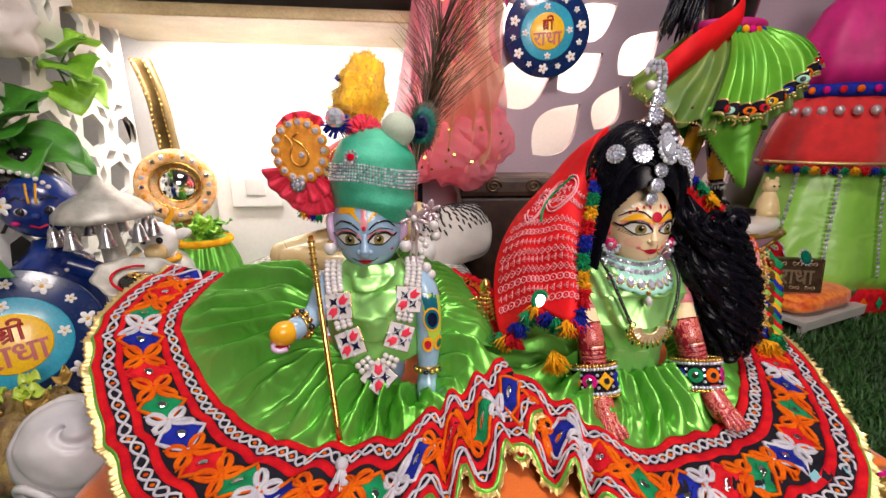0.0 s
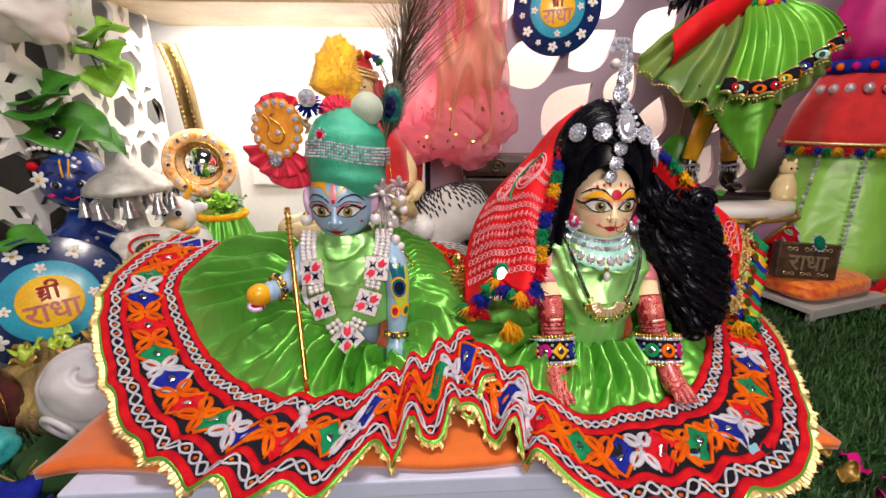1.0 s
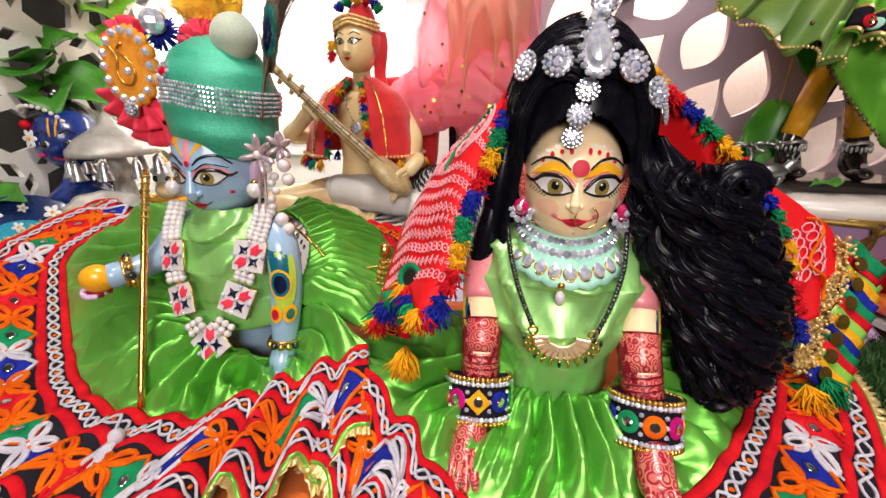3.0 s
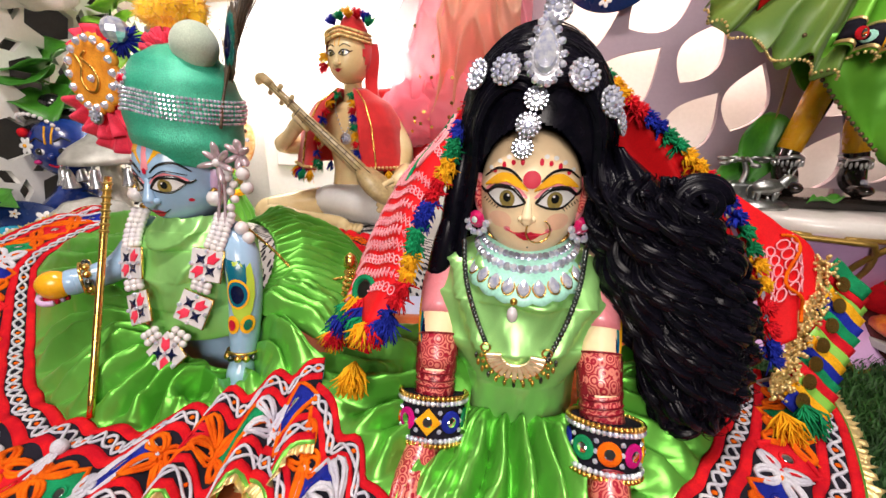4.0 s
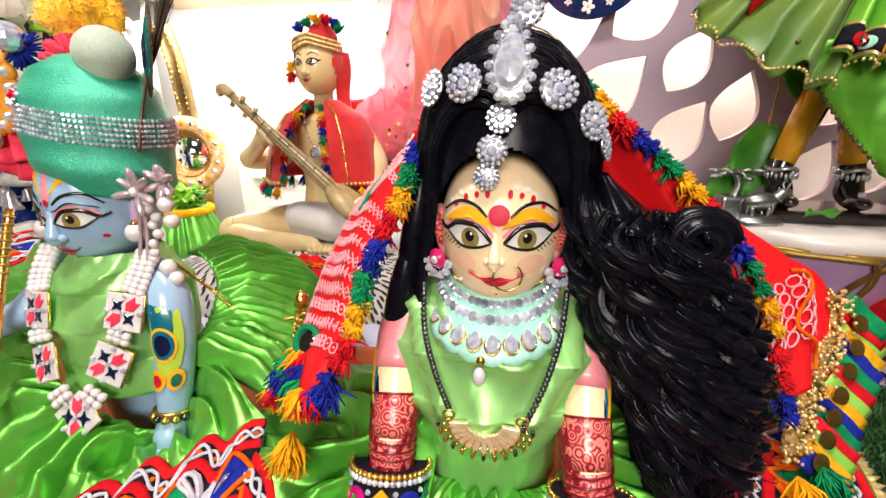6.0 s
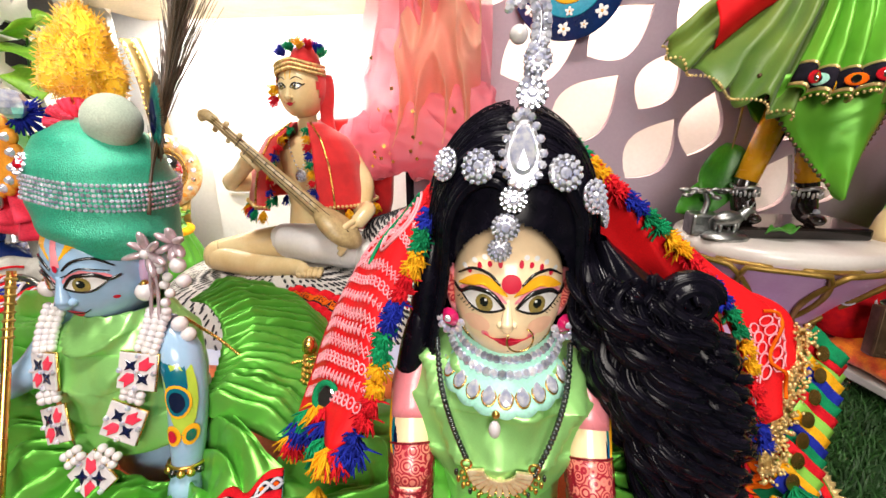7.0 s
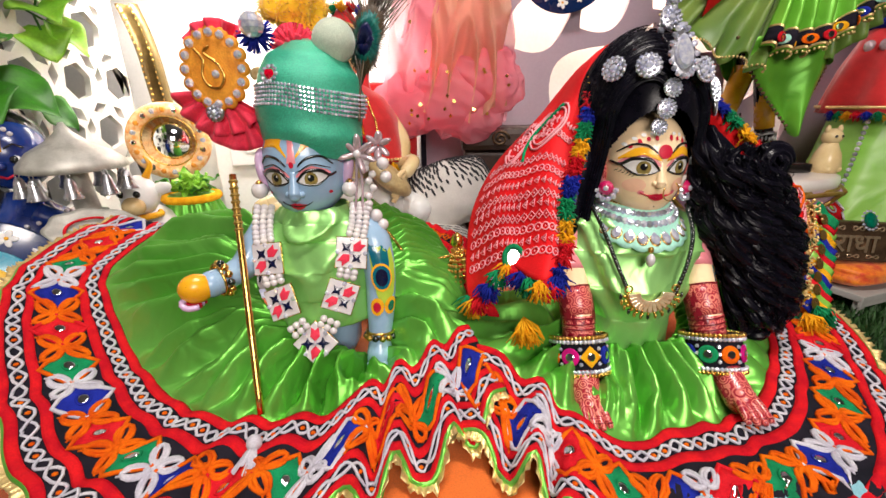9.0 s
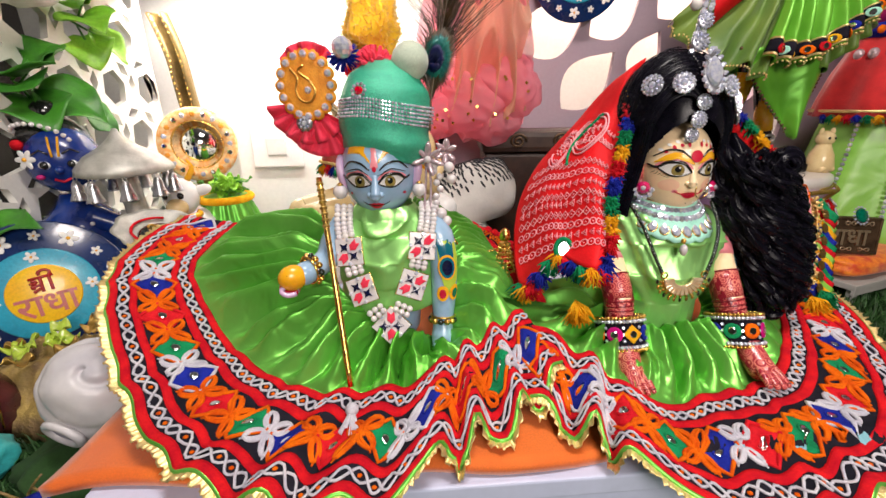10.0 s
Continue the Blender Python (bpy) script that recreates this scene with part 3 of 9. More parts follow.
# near-black filler that paints the shade in the slit below the top board
part("gap_shade_strip", Geo().box((0.63, 0.41, 0.004), Matrix.Translation((0.092, 0.4585, 0.0868)), 0, 0.0), GAP_SHADE, platform, "thin dark strip painting the shade under the top board")


def mat_sheet():
    """The orange cotton mat, with corners that poke out past the platform."""
    def fn(u, v):
        x, y = -0.265 + u * 0.725, 0.262 + v * 0.33
        x += 0.012 * math.sin(6 * v + 1) * (1 - abs(2 * u - 1))
        y += -0.010 * math.sin(math.pi * u) + 0.004 * math.sin(23 * u)
        return (x, y, 0.119 + 0.004 * noise.noise((x * 18, y * 18, 0.3)) - 0.006 * (abs(2 * u - 1) ** 8))
    return Geo().grid(fn, 80, 30, thick=0.009)


solid("orange_mat", mat_sheet(), ORANGE_CLOTH, "creased orange cotton mat lying on the white platform", "mat")


# ---------------------------------------------------------------- the two gowns
class Cloth:
    """A skirt laid out between three curves: waist, inner edge of the border, hem. s runs 0..1 over the satin and 1..2 over the border."""

    def __init__(self, waist, inner, hem, folds, ruffle, seed, press=()):
        self.press = press
        self.waist, self.inner, self.hem, self.folds, self.ruffle, self.seed = waist, inner, hem, folds, ruffle, seed
        pts = [spline(hem, i / 300) * 0.5 + spline(inner, i / 300) * 0.5 for i in range(301)]
        run = [0.0]
        for a, b in zip(pts, pts[1:]):
            run.append(run[-1] + (b - a).length)
        self.length, self.run = run[-1], [r / run[-1] for r in run]

    def place(self, u, s):
        t = float(np.interp(u, self.run, np.linspace(0, 1, 301)))
        w, i, h = spline(self.waist, t), spline(self.inner, t), spline(self.hem, t)
        n1 = noise.noise((u * 9, self.seed, 0.2))
        if s <= 1:
            p = w.lerp(i, s)
            p.z += 0.006 * math.sin(math.pi * s) * (0.5 + n1)
            n2 = noise.noise((u * 5 + self.seed, s * 1.9, 1.7))
            n3 = noise.noise((u * 13 - self.seed, s * 3.1, 4.4))
            env = min(1.0, 0.10 + 3.2 * s) * min(1.0, 4.5 * (1 - s))
            x = (u * self.folds * 1.05 + 0.8 * n1 + 0.40 * s + 0.55 * n2 + 0.2 * n3) % 1.0
            y = (u * self.folds * 2.2 - 0.8 * n1 + 0.8 * n2 - 0.4 * n3) % 1.0
            ridge = (x / 0.72) if x < 0.72 else (1 - (x - 0.72) / 0.28)
            ridge = ridge * ridge * (3 - 2 * ridge)
            p.z += (0.0230 * ridge - 0.007) * env * (0.95 + 0.5 * n2)
            p.z += 0.0050 * (1 - abs(2 * y - 1)) ** 1.6 * env * (0.7 + n3)
            p.z += 0.0016 * (1 - 2.2 * abs(noise.noise((u * 17, s * 3.4, self.seed + 7)))) * env
            for a, b, r, depth in self.press:
                p.z -= depth * math.exp(-((p.x - a) ** 2 + (p.y - b) ** 2) / r ** 2)
        else:
            p = i.lerp(h, s - 1)
        amp = self.ruffle(u)
        wv = math.sin(2 * math.pi * (u * self.folds * 0.78 + 0.9 * n1))
        k = max(0.0, s - 0.35) / 1.65
        out = (h - i).normalized()
        p.z += amp * wv * k ** 1.2 + amp * 0.55 * k
        p += out * (amp * 0.8 * k * math.cos(2 * math.pi * (u * self.folds * 0.78 + 0.9 * n1) + 0.8))
        p.z = max(p.z, 0.1265) if p.y > 0.25 else p.z
        return p

    def normal(self, u, s):
        e = 0.004
        a = self.place(min(u + e, 1), s) - self.place(max(u - e, 0), s)
        b = self.place(u, min(s + 0.03, 2)) - self.place(u, max(s - 0.03, 0))
        n = a.cross(b).normalized()
        return n if n.z - 0.6 * n.y > 0 else -n

    def on(self, u, b, off=0.0):
        """A point on the border: b runs 0..1 from its inner edge to the hem."""
        u = min(max(u, 0.0), 1.0)
        return self.place(u, 1 + b) + self.normal(u, 1 + b) * off

    def width(self, u):
        return (self.place(u, 2) - self.place(u, 1)).length

    def near(self, u, b, x, y, off):
        """A point x metres along and y metres across the border from (u, b)."""
        return self.on(u + x / self.length, b + y / self.width(u), off)


def patch(cl, u, b, ring, off, dome=0.0006):
    """A raised piece of needlework with an outline in metres round (u, b)."""
    g, n = Geo(), len(ring)
    verts = [cl.near(u, b, x, y, 0.0002) for x, y in ring]
    for k, lift in ((0.96, off), (0.62, off + dome), (0.3, off + dome)):
        verts += [cl.near(u, b, x * k, y * k, lift) for x, y in ring]
    verts.append(cl.near(u, b, 0, 0, off + dome))
    faces = [(j * n + i, j * n + (i + 1) % n, (j + 1) * n + (i + 1) % n, (j + 1) * n + i) for j in range(3) for i in range(n)]
    faces += [(3 * n + i, 3 * n + (i + 1) % n, 4 * n) for i in range(n)]
    return g.add(verts, faces)


def kite(a, b, n=4):
    corners = [(a, 0), (0, b), (-a, 0), (0, -b)]
    return [tuple(Vector(p).lerp(Vector(q), k / n)) for p, q in zip(corners, corners[1:] + corners[:1]) for k in range(n)]


def disc_ring(r, n=14):
    return [(r * math.cos(2 * math.pi * i / n), r * math.sin(2 * math.pi * i / n)) for i in range(n)]


def embroider(cl, gown, cells, lace=True, u0=0.0, u1=1.0):
    """The needlework border of a gown: braids, chain stitch, kites with mirrors, flowers, hem ribbon and gold lace."""
    rnd = random.Random(cl.seed)
    steps = int(cl.length / 0.0035)
    part("border_cloth", Geo().grid(lambda a, b: cl.on(a, b, 0.0004), steps, 14, thick=0.0008), BLACK_CLOTH, gown, "black cotton border band")
    for lo, hi in ((0.0, 0.085), (0.215, 0.30), (0.71, 0.785), (0.92, 1.0)):
        part("red_braid", Geo().grid(lambda a, b: cl.on(a, lo + (hi - lo) * b, 0.0011 + 0.0005 * math.sin(math.pi * b)), steps, 3, thick=0.0006), RED_BAND, gown, "raised red braid")
    for mid, half in ((0.15, 0.045), (0.852, 0.048)):
        loops = int(cl.length / 0.0105)
        for sign in (1, -1):
            g = Geo()
            g.tube([cl.on(i / (loops * 8), mid + half * sign * math.sin(math.pi * i / 8) * (1 + 0.12 * rnd.uniform(-1, 1)), 0.0017 + 0.0005 * math.cos(math.pi * i / 8) * sign) for i in range(loops * 8 + 1)], 0.00115, 0, 5)
            part("chain_stitch", g, WHITE_YARN, gown, "white chain stitch")
        g = Geo()
        for i in range(loops):
            if i % 3 != 2:
                g.ball(cl.on((i + 0.5) / loops, mid, 0.0012), (0.0022, 0.0019, 0.0012), 0, 6, 4)
        tagged(part("knot_stitch", g, ORANGE_YARN, gown, "orange knot stitches"), kind="stuff")
    hues = [(RED_YARN, ORANGE_YARN, "red"), (BLUE_YARN, WHITE_YARN, "blue"), (GREEN_YARN, ORANGE_YARN, "green"), (RED_YARN, RED_YARN, "red"), (BLUE_YARN, ORANGE_YARN, "blue"), (GREEN_YARN, ORANGE_YARN, "green")]
    c0 = 0.505
    for k in range(cells):
        u = (k + 0.5) / cells
        fill, edge, word = hues[(k * 5 + cl.seed) % 6]
        a, b = 0.0160, 0.0172
        kp = part("kite_patch", patch(cl, u, c0, kite(a, b), 0.0014), fill, gown, f"{word} embroidered kite")
        rim = Geo().tube([cl.near(u, c0, x * 1.06, y * 1.06, 0.0016) for x, y in kite(a, b)], 0.0017, 0, 6, close=True)
        part("stitched_outline", rim, edge, kp)
        part("mirror", patch(cl, u, c0, disc_ring(0.0040), 0.0026, 0.0002), MIRROR, kp, "small round mirror")
        part("mirror_rim", Geo().tube([cl.near(u, c0, x, y, 0.0024) for x, y in disc_ring(0.0045)], 0.0008, 0, 5, close=True), fill, kp)
        v = (k + 1.0) / cells
        if k == cells - 1:
            continue
        yarn = ORANGE_YARN if (k + cl.seed) % 3 else WHITE_YARN
        g = Geo()
        for ang in (52, 128, 232, 308):
            d = Vector((math.cos(radians(ang)), math.sin(radians(ang))))
            for rep in range(2):
                w = 0.0038 - 0.0017 * rep
                loop = []
                for i in range(12):
                    t = 2 * math.pi * i / 12
                    q = d * (0.0100 + 0.0075 * math.cos(t)) + Vector((-d.y, d.x)) * (1.25 * w * math.sin(t))
                    loop.append(cl.near(v, c0, q.x, q.y, 0.0017 + 0.0004 * rep))
                g.tube(loop, 0.0016, 0, 5, close=True)
            g.tube([cl.near(v, c0, d.x * r, d.y * r, 0.0018) for r in (0.0, 0.003, 0.006)], 0.0012, 0, 5)
            if ang < 180:
                g.tube([cl.near(v, c0, d.x * r, d.y * r * 1.1, 0.0016) for r in (0.014, 0.016, 0.019)], 0.0008, 0, 5)
        g.ball(cl.near(v, c0, 0, 0, 0.0016), 0.0022, 0, 8, 5)
        part("stitched_flower", g, yarn, gown, ("orange" if yarn is ORANGE_YARN else "white") + " looped thread flower")
    g = Geo().tube([cl.on(i / steps, 1.0, -0.0004) for i in range(steps + 1)], 0.0022, 0, 6)
    part("hem_ribbon", g, SATIN, gown, "lime satin hem binding")
    if lace:
        rows = {}

        def crinkle(a, b):
            if a not in rows:
                p = cl.on(a, 1.0)
                rows[a] = (p, (p - cl.on(a, 0.93)).normalized(), cl.normal(min(a, 1.0), 2.0), noise.noise((a * 160, cl.seed, 0.0)), noise.noise((a * 420, cl.seed, 3.0)))
            p, d, n, n1, n2 = rows[a]
            return p + d * (0.0095 * b * (0.85 + 0.5 * n1 + 0.3 * n2)) + n * (b * (0.0030 * n2 + 0.0016 * math.sin(a * cl.length / 0.0006)) - 0.001)
        g = Geo().grid(crinkle, int(cl.length / 0.0011), 4, thick=0.0004)
        tagged(part("gold_lace", g, GOLD_LACE, gown, "crinkled gold lace edging"), kind="stuff")


def hump(x, mid, wide):
    return math.exp(-((x - mid) / wide) ** 2)


blue_doll_gown = thing("doll_gown", "lime green satin gown with embroidered mirror-work border, on the blue doll", "gown", group="doll gowns")
left = Cloth(
    [(-0.055, 0.46, 0.238), (-0.062, 0.435, 0.236), (-0.066, 0.41, 0.228), (-0.062, 0.395, 0.214), (-0.052, 0.383, 0.204), (-0.038, 0.376, 0.198), (-0.02, 0.373, 0.194), (0.0, 0.374, 0.186), (0.018, 0.378, 0.180), (0.032, 0.388, 0.180), (0.042, 0.40, 0.190), (0.046, 0.415, 0.205)],
    [(-0.195, 0.515, 0.240), (-0.208, 0.465, 0.230), (-0.211, 0.427, 0.214), (-0.188, 0.398, 0.183), (-0.165, 0.374, 0.162), (-0.115, 0.336, 0.148), (-0.073, 0.320, 0.141), (-0.028, 0.316, 0.142), (0.012, 0.318, 0.146), (0.05, 0.338, 0.158), (0.088, 0.362, 0.168), (0.12, 0.378, 0.178)],
    [(-0.262, 0.535, 0.246), (-0.282, 0.47, 0.238), (-0.276, 0.405, 0.222), (-0.258, 0.362, 0.197), (-0.238, 0.330, 0.172), (-0.185, 0.275, 0.136), (-0.128, 0.240, 0.124), (-0.068, 0.222, 0.121), (-0.008, 0.226, 0.122), (0.045, 0.258, 0.124), (0.10, 0.284, 0.134), (0.142, 0.314, 0.156)],
    17, lambda u: 0.0022 + 0.0105 * hump(u, 0.86, 0.13) + 0.004 * hump(u, 0.62, 0.08), 1, ((0.042, 0.378, 0.024, 0.036), (-0.008, 0.352, 0.034, 0.026), (-0.09, 0.352, 0.03, 0.006)))
part("skirt", Geo().grid(lambda u, v: left.place(u, v * 1.02), 520, 46, thick=0.0007), SATIN, blue_doll_gown, "pleated lime satin skirt")
part("lining", Geo().grid(lambda u, v: left.on(u, v * 0.99, -0.0022), 240, 6, thick=0.0005), LINING, blue_doll_gown, "pale blue lining under the border")
embroider(left, blue_doll_gown, int(left.length / 0.037))

# the rear fan of the same gown, standing up in pleats behind the doll
rear = Cloth(
    [(0.040, 0.40, 0.205), (0.046, 0.425, 0.220), (0.04, 0.45, 0.245), (0.02, 0.462, 0.262), (0.005, 0.464, 0.262)],
    [(0.118, 0.40, 0.180), (0.122, 0.455, 0.192), (0.108, 0.515, 0.202), (0.072, 0.56, 0.208), (0.02, 0.575, 0.21)],
    [(0.148, 0.395, 0.178), (0.15, 0.465, 0.194), (0.132, 0.54, 0.206), (0.085, 0.592, 0.212), (0.02, 0.61, 0.214)],
    19, lambda u: 0.003, 4)
part("rear_fan", Geo().grid(lambda u, v: rear.place(u, v * 1.02), 320, 30, thick=0.0007), SATIN, blue_doll_gown, "pleated lime satin standing behind the doll")
for lo, hi, m in ((0.0, 0.3, RED_BAND), (0.32, 0.66, BLACK_CLOTH), (0.68, 1.0, RED_BAND)):
    part("rear_braid", Geo().grid(lambda a, b: rear.on(a, lo + (hi - lo) * b, 0.0012), 160, 3, thick=0.0006), m, blue_doll_gown)
g = Geo()
for i in range(60):
    g.tube([rear.near((i + 0.5) / 60, 0.5, 0.004 * math.cos(t), 0.005 * math.sin(t), 0.002) for t in (0.3, 1.4, 2.6, 3.9, 5.2)], 0.0009, 0, 5, close=True)
part("rear_stitching", g, ORANGE_YARN, blue_doll_gown, "orange loop stitches")
chain = Geo()
line = [spline([(0.036, 0.42, 0.268), (0.052, 0.43, 0.246), (0.066, 0.44, 0.222), (0.085, 0.45, 0.212), (0.108, 0.455, 0.214)], i / 60) for i in range(61)]
for i, p in enumerate(line):
    chain.ball(p + Vector((0, -0.002, 0.004)), (0.0016, 0.0012, 0.0016), 0, 6, 4)
part("gold_chain", chain, GOLD, blue_doll_gown, "thin gold chain across the rear pleats")

cream_doll_gown = thing("doll_gown", "lime green satin gown with embroidered mirror-work border, on the cream doll", "gown", group="doll gowns")
right = Cloth(
    [(0.222, 0.385, 0.175), (0.224, 0.38, 0.170), (0.228, 0.376, 0.166), (0.236, 0.372, 0.162), (0.25, 0.369, 0.160), (0.268, 0.368, 0.158), (0.285, 0.369, 0.159), (0.298, 0.372, 0.160), (0.308, 0.378, 0.163), (0.316, 0.388, 0.167), (0.32, 0.40, 0.172), (0.322, 0.415, 0.178)],
    [(0.122, 0.362, 0.172), (0.150, 0.335, 0.166), (0.178, 0.312, 0.152), (0.198, 0.296, 0.138), (0.225, 0.287, 0.128), (0.268, 0.300, 0.128), (0.31, 0.306, 0.128), (0.347, 0.321, 0.131), (0.382, 0.352, 0.139), (0.412, 0.393, 0.149), (0.435, 0.43, 0.155), (0.45, 0.465, 0.16)],
    [(0.098, 0.302, 0.138), (0.128, 0.276, 0.130), (0.158, 0.254, 0.127), (0.170, 0.232, 0.122), (0.207, 0.206, 0.112), (0.262, 0.198, 0.110), (0.320, 0.203, 0.110), (0.388, 0.226, 0.116), (0.430, 0.268, 0.130), (0.468, 0.335, 0.142), (0.502, 0.405, 0.150), (0.512, 0.46, 0.158)],
    13, lambda u: 0.0022 + 0.0090 * hump(u, 0.13, 0.11) + 0.003 * hump(u, 0.5, 0.08), 2, ((0.211, 0.342, 0.026, 0.017), (0.328, 0.338, 0.026, 0.017)))
part("skirt", Geo().grid(lambda u, v: right.place(u, v * 1.02), 480, 46, thick=0.0007), SATIN, cream_doll_gown, "crumpled lime satin skirt")
part("lining", Geo().grid(lambda u, v: right.on(u, v * 0.99, -0.0022), 220, 6, thick=0.0005), LINING, cream_doll_gown, "pale blue lining under the border")
embroider(right, cream_doll_gown, int(right.length / 0.037))


def bodice(c, levels, cowl, seed):
    """A satin top: rings of (height, half width, half depth, shift in y), with a draped neckline of soft folds in front."""
    def fn(u, v):
        x = v * (len(levels) - 1)
        i = min(int(x), len(levels) - 2)
        t = x - i
        t = t * t * (3 - 2 * t)
        z, w, d, sy = [a + (b - a) * t for a, b in zip(levels[i], levels[i + 1])]
        a = 2 * math.pi * u
        front = max(0.0, -math.sin(a))
        w2 = v * 3.0 + 1.9 * math.cos(a) ** 2 + 0.5 * noise.noise((math.cos(a) * 2 + seed, v * 3, 1.0))
        drape = 2.1 * cowl * front * (1 - abs(math.sin(math.pi * w2)) ** 0.8 * 1.4) * math.sin(math.pi * min(1.0, 0.12 + v))
        wrinkle = 0.0028 * noise.noise((math.cos(a) * 3 + seed, v * 6, math.sin(a) * 3))
        r = 1 + (drape + wrinkle) / max(d, 0.01)
        return (c[0] + w * r * math.cos(a), c[1] + sy + d * r * math.sin(a), z)
    return Geo().grid(fn, 110, 64, thick=0.0008, close=True)


part("bodice", bodice((-0.011, 0.418), [(0.283, 0.027, 0.024, 0.002), (0.272, 0.036, 0.031, 0.0), (0.258, 0.051, 0.035, 0.0), (0.235, 0.050, 0.039, -0.002), (0.21, 0.048, 0.041, -0.003), (0.185, 0.050, 0.044, -0.002)], 0.0028, 1.0), SATIN_PALE, blue_doll_gown, "draped lime satin bodice")
part("bodice", bodice((0.268, 0.412), [(0.279, 0.030, 0.023, 0.004), (0.266, 0.058, 0.032, 0.002), (0.245, 0.067, 0.045, -0.002), (0.215, 0.060, 0.049, -0.003), (0.185, 0.043, 0.046, -0.002), (0.152, 0.043, 0.045, -0.002)], 0.0032, 5.0), SATIN_PALE, cream_doll_gown, "draped lime satin bodice")



def side_gather(u, v):
    """Loose satin gathered at the cream doll's hip, lying toward the other gown."""
    x, y = 0.104 + 0.133 * u, 0.345 + 0.140 * v
    n = noise.noise((u * 3, v * 3, 6.0))
    f = (1.0 - abs(2 * ((u * 2.2 + v * 3.4 + 0.9 * n) % 1.0) - 1)) ** 1.3
    return Vector((x, y, 0.150 + 0.030 * math.sin(math.pi * min(1.0, 0.15 + 0.85 * u) * 0.6) * math.sin(math.pi * (0.12 + 0.76 * v)) + 0.014 * f * math.sin(math.pi * v)))


part("side_gather", Geo().grid(side_gather, 60, 70, thick=0.0008), SATIN, cream_doll_gown, "loose lime satin gathered at the hip")


# ---------------------------------------------------------------- the two dolls, each one plain mesh
class Head:
    """An egg-shaped head that looks along -y; on() gives places on its face."""

    def __init__(self, c, rx, ry, rz, jaw=0.22):
        self.c, self.rx, self.ry, self.rz, self.jaw = Vector(c), rx, ry, rz, jaw

    def wide(self, z):
        k = (self.c.z - z) / self.rz
        return self.rx * (1 - self.jaw * max(0.0, k) ** 2)

    def ring(self, z):
        k = min(1.0, abs(z - self.c.z) / self.rz)
        e = 2.9 if z < self.c.z else 2.2
        return (1 - k ** e) ** (1 / e)

    def skin(self, u, v):
        a, b = 2 * math.pi * u, math.pi * min(max(v, 0.002), 0.998)
        z = self.c.z + self.rz * math.cos(b)
        r = self.ring(z)
        return (self.c.x + self.wide(z) * r * math.cos(a), self.c.y + self.ry * r * math.sin(a), z)

    def on(self, x, z, off=0.0):
        """The place on the face at x from its middle and at height z."""
        r = max(0.14, self.ring(z))
        q = max(-0.97, min(0.97, x / (self.wide(z) * r)))
        p = Vector((self.c.x + x, self.c.y - self.ry * r * math.sqrt(1 - q * q), z))
        d = p - self.c
        n = Vector((d.x / self.rx ** 2, d.y / self.ry ** 2, d.z / self.rz ** 2)).normalized()
        return p + n * off

    def paint(self, g, ring, mat, off):
        """A painted patch with an outline in (x, z)."""
        n = len(ring)
        cx, cz = sum(p[0] for p in ring) / n, sum(p[1] for p in ring) / n
        verts = [self.on(cx + (x - cx) * k, cz + (z - cz) * k, off) for k in (1.0, 0.66, 0.33) for x, z in ring] + [self.on(cx, cz, off)]
        faces = [(j * n + i, j * n + (i + 1) % n, (j + 1) * n + (i + 1) % n, (j + 1) * n + i) for j in range(2) for i in range(n)]
        g.add(verts, faces + [(2 * n + i, 2 * n + (i + 1) % n, 3 * n) for i in range(n)], mat)

    def stroke(self, g, pts, r, mat, off=0.0):
        curve = [Vector((x, z, 0)) for x, z in pts]
        line = [spline(curve, i / 18) for i in range(19)]
        rs = [r * (0.35 + 0.65 * math.sin(math.pi * (0.12 + 0.8 * i / 18))) for i in range(19)]
        g.tube([self.on(p.x, p.y, off) for p in line], rs, mat, 6)


def lens(x, z, a, b, side, tilt=0.0, n=20):
    """An almond: pointed outward, flatter below."""
    ring = []
    for i in range(n):
        t = 2 * math.pi * i / n
        px, pz = a * math.cos(t), b * math.sin(t) * (1.0 if math.sin(t) > 0 else 0.8)
        pz *= (1 - abs(math.cos(t)) ** 5)
        ring.append((x + px, z + pz + tilt * side * px))
    return ring


def oval(x, z, a, b, n=16):
    return [(x + a * math.cos(2 * math.pi * i / n), z + b * math.sin(2 * math.pi * i / n)) for i in range(n)]


def crescent(x, z, a, lo, hi, side, tilt, n=10):
    """The band of lid colour over an eye."""
    up = [(x + a * (2 * i / n - 1), z + hi * math.sin(math.pi * (0.06 + 0.88 * i / n)) + tilt * side * a * (2 * i / n - 1)) for i in range(n + 1)]
    dn = [(x + a * (2 * i / n - 1), z + lo * math.sin(math.pi * (0.06 + 0.88 * i / n)) + tilt * side * a * (2 * i / n - 1)) for i in range(n + 1)]
    return up + dn[::-1]


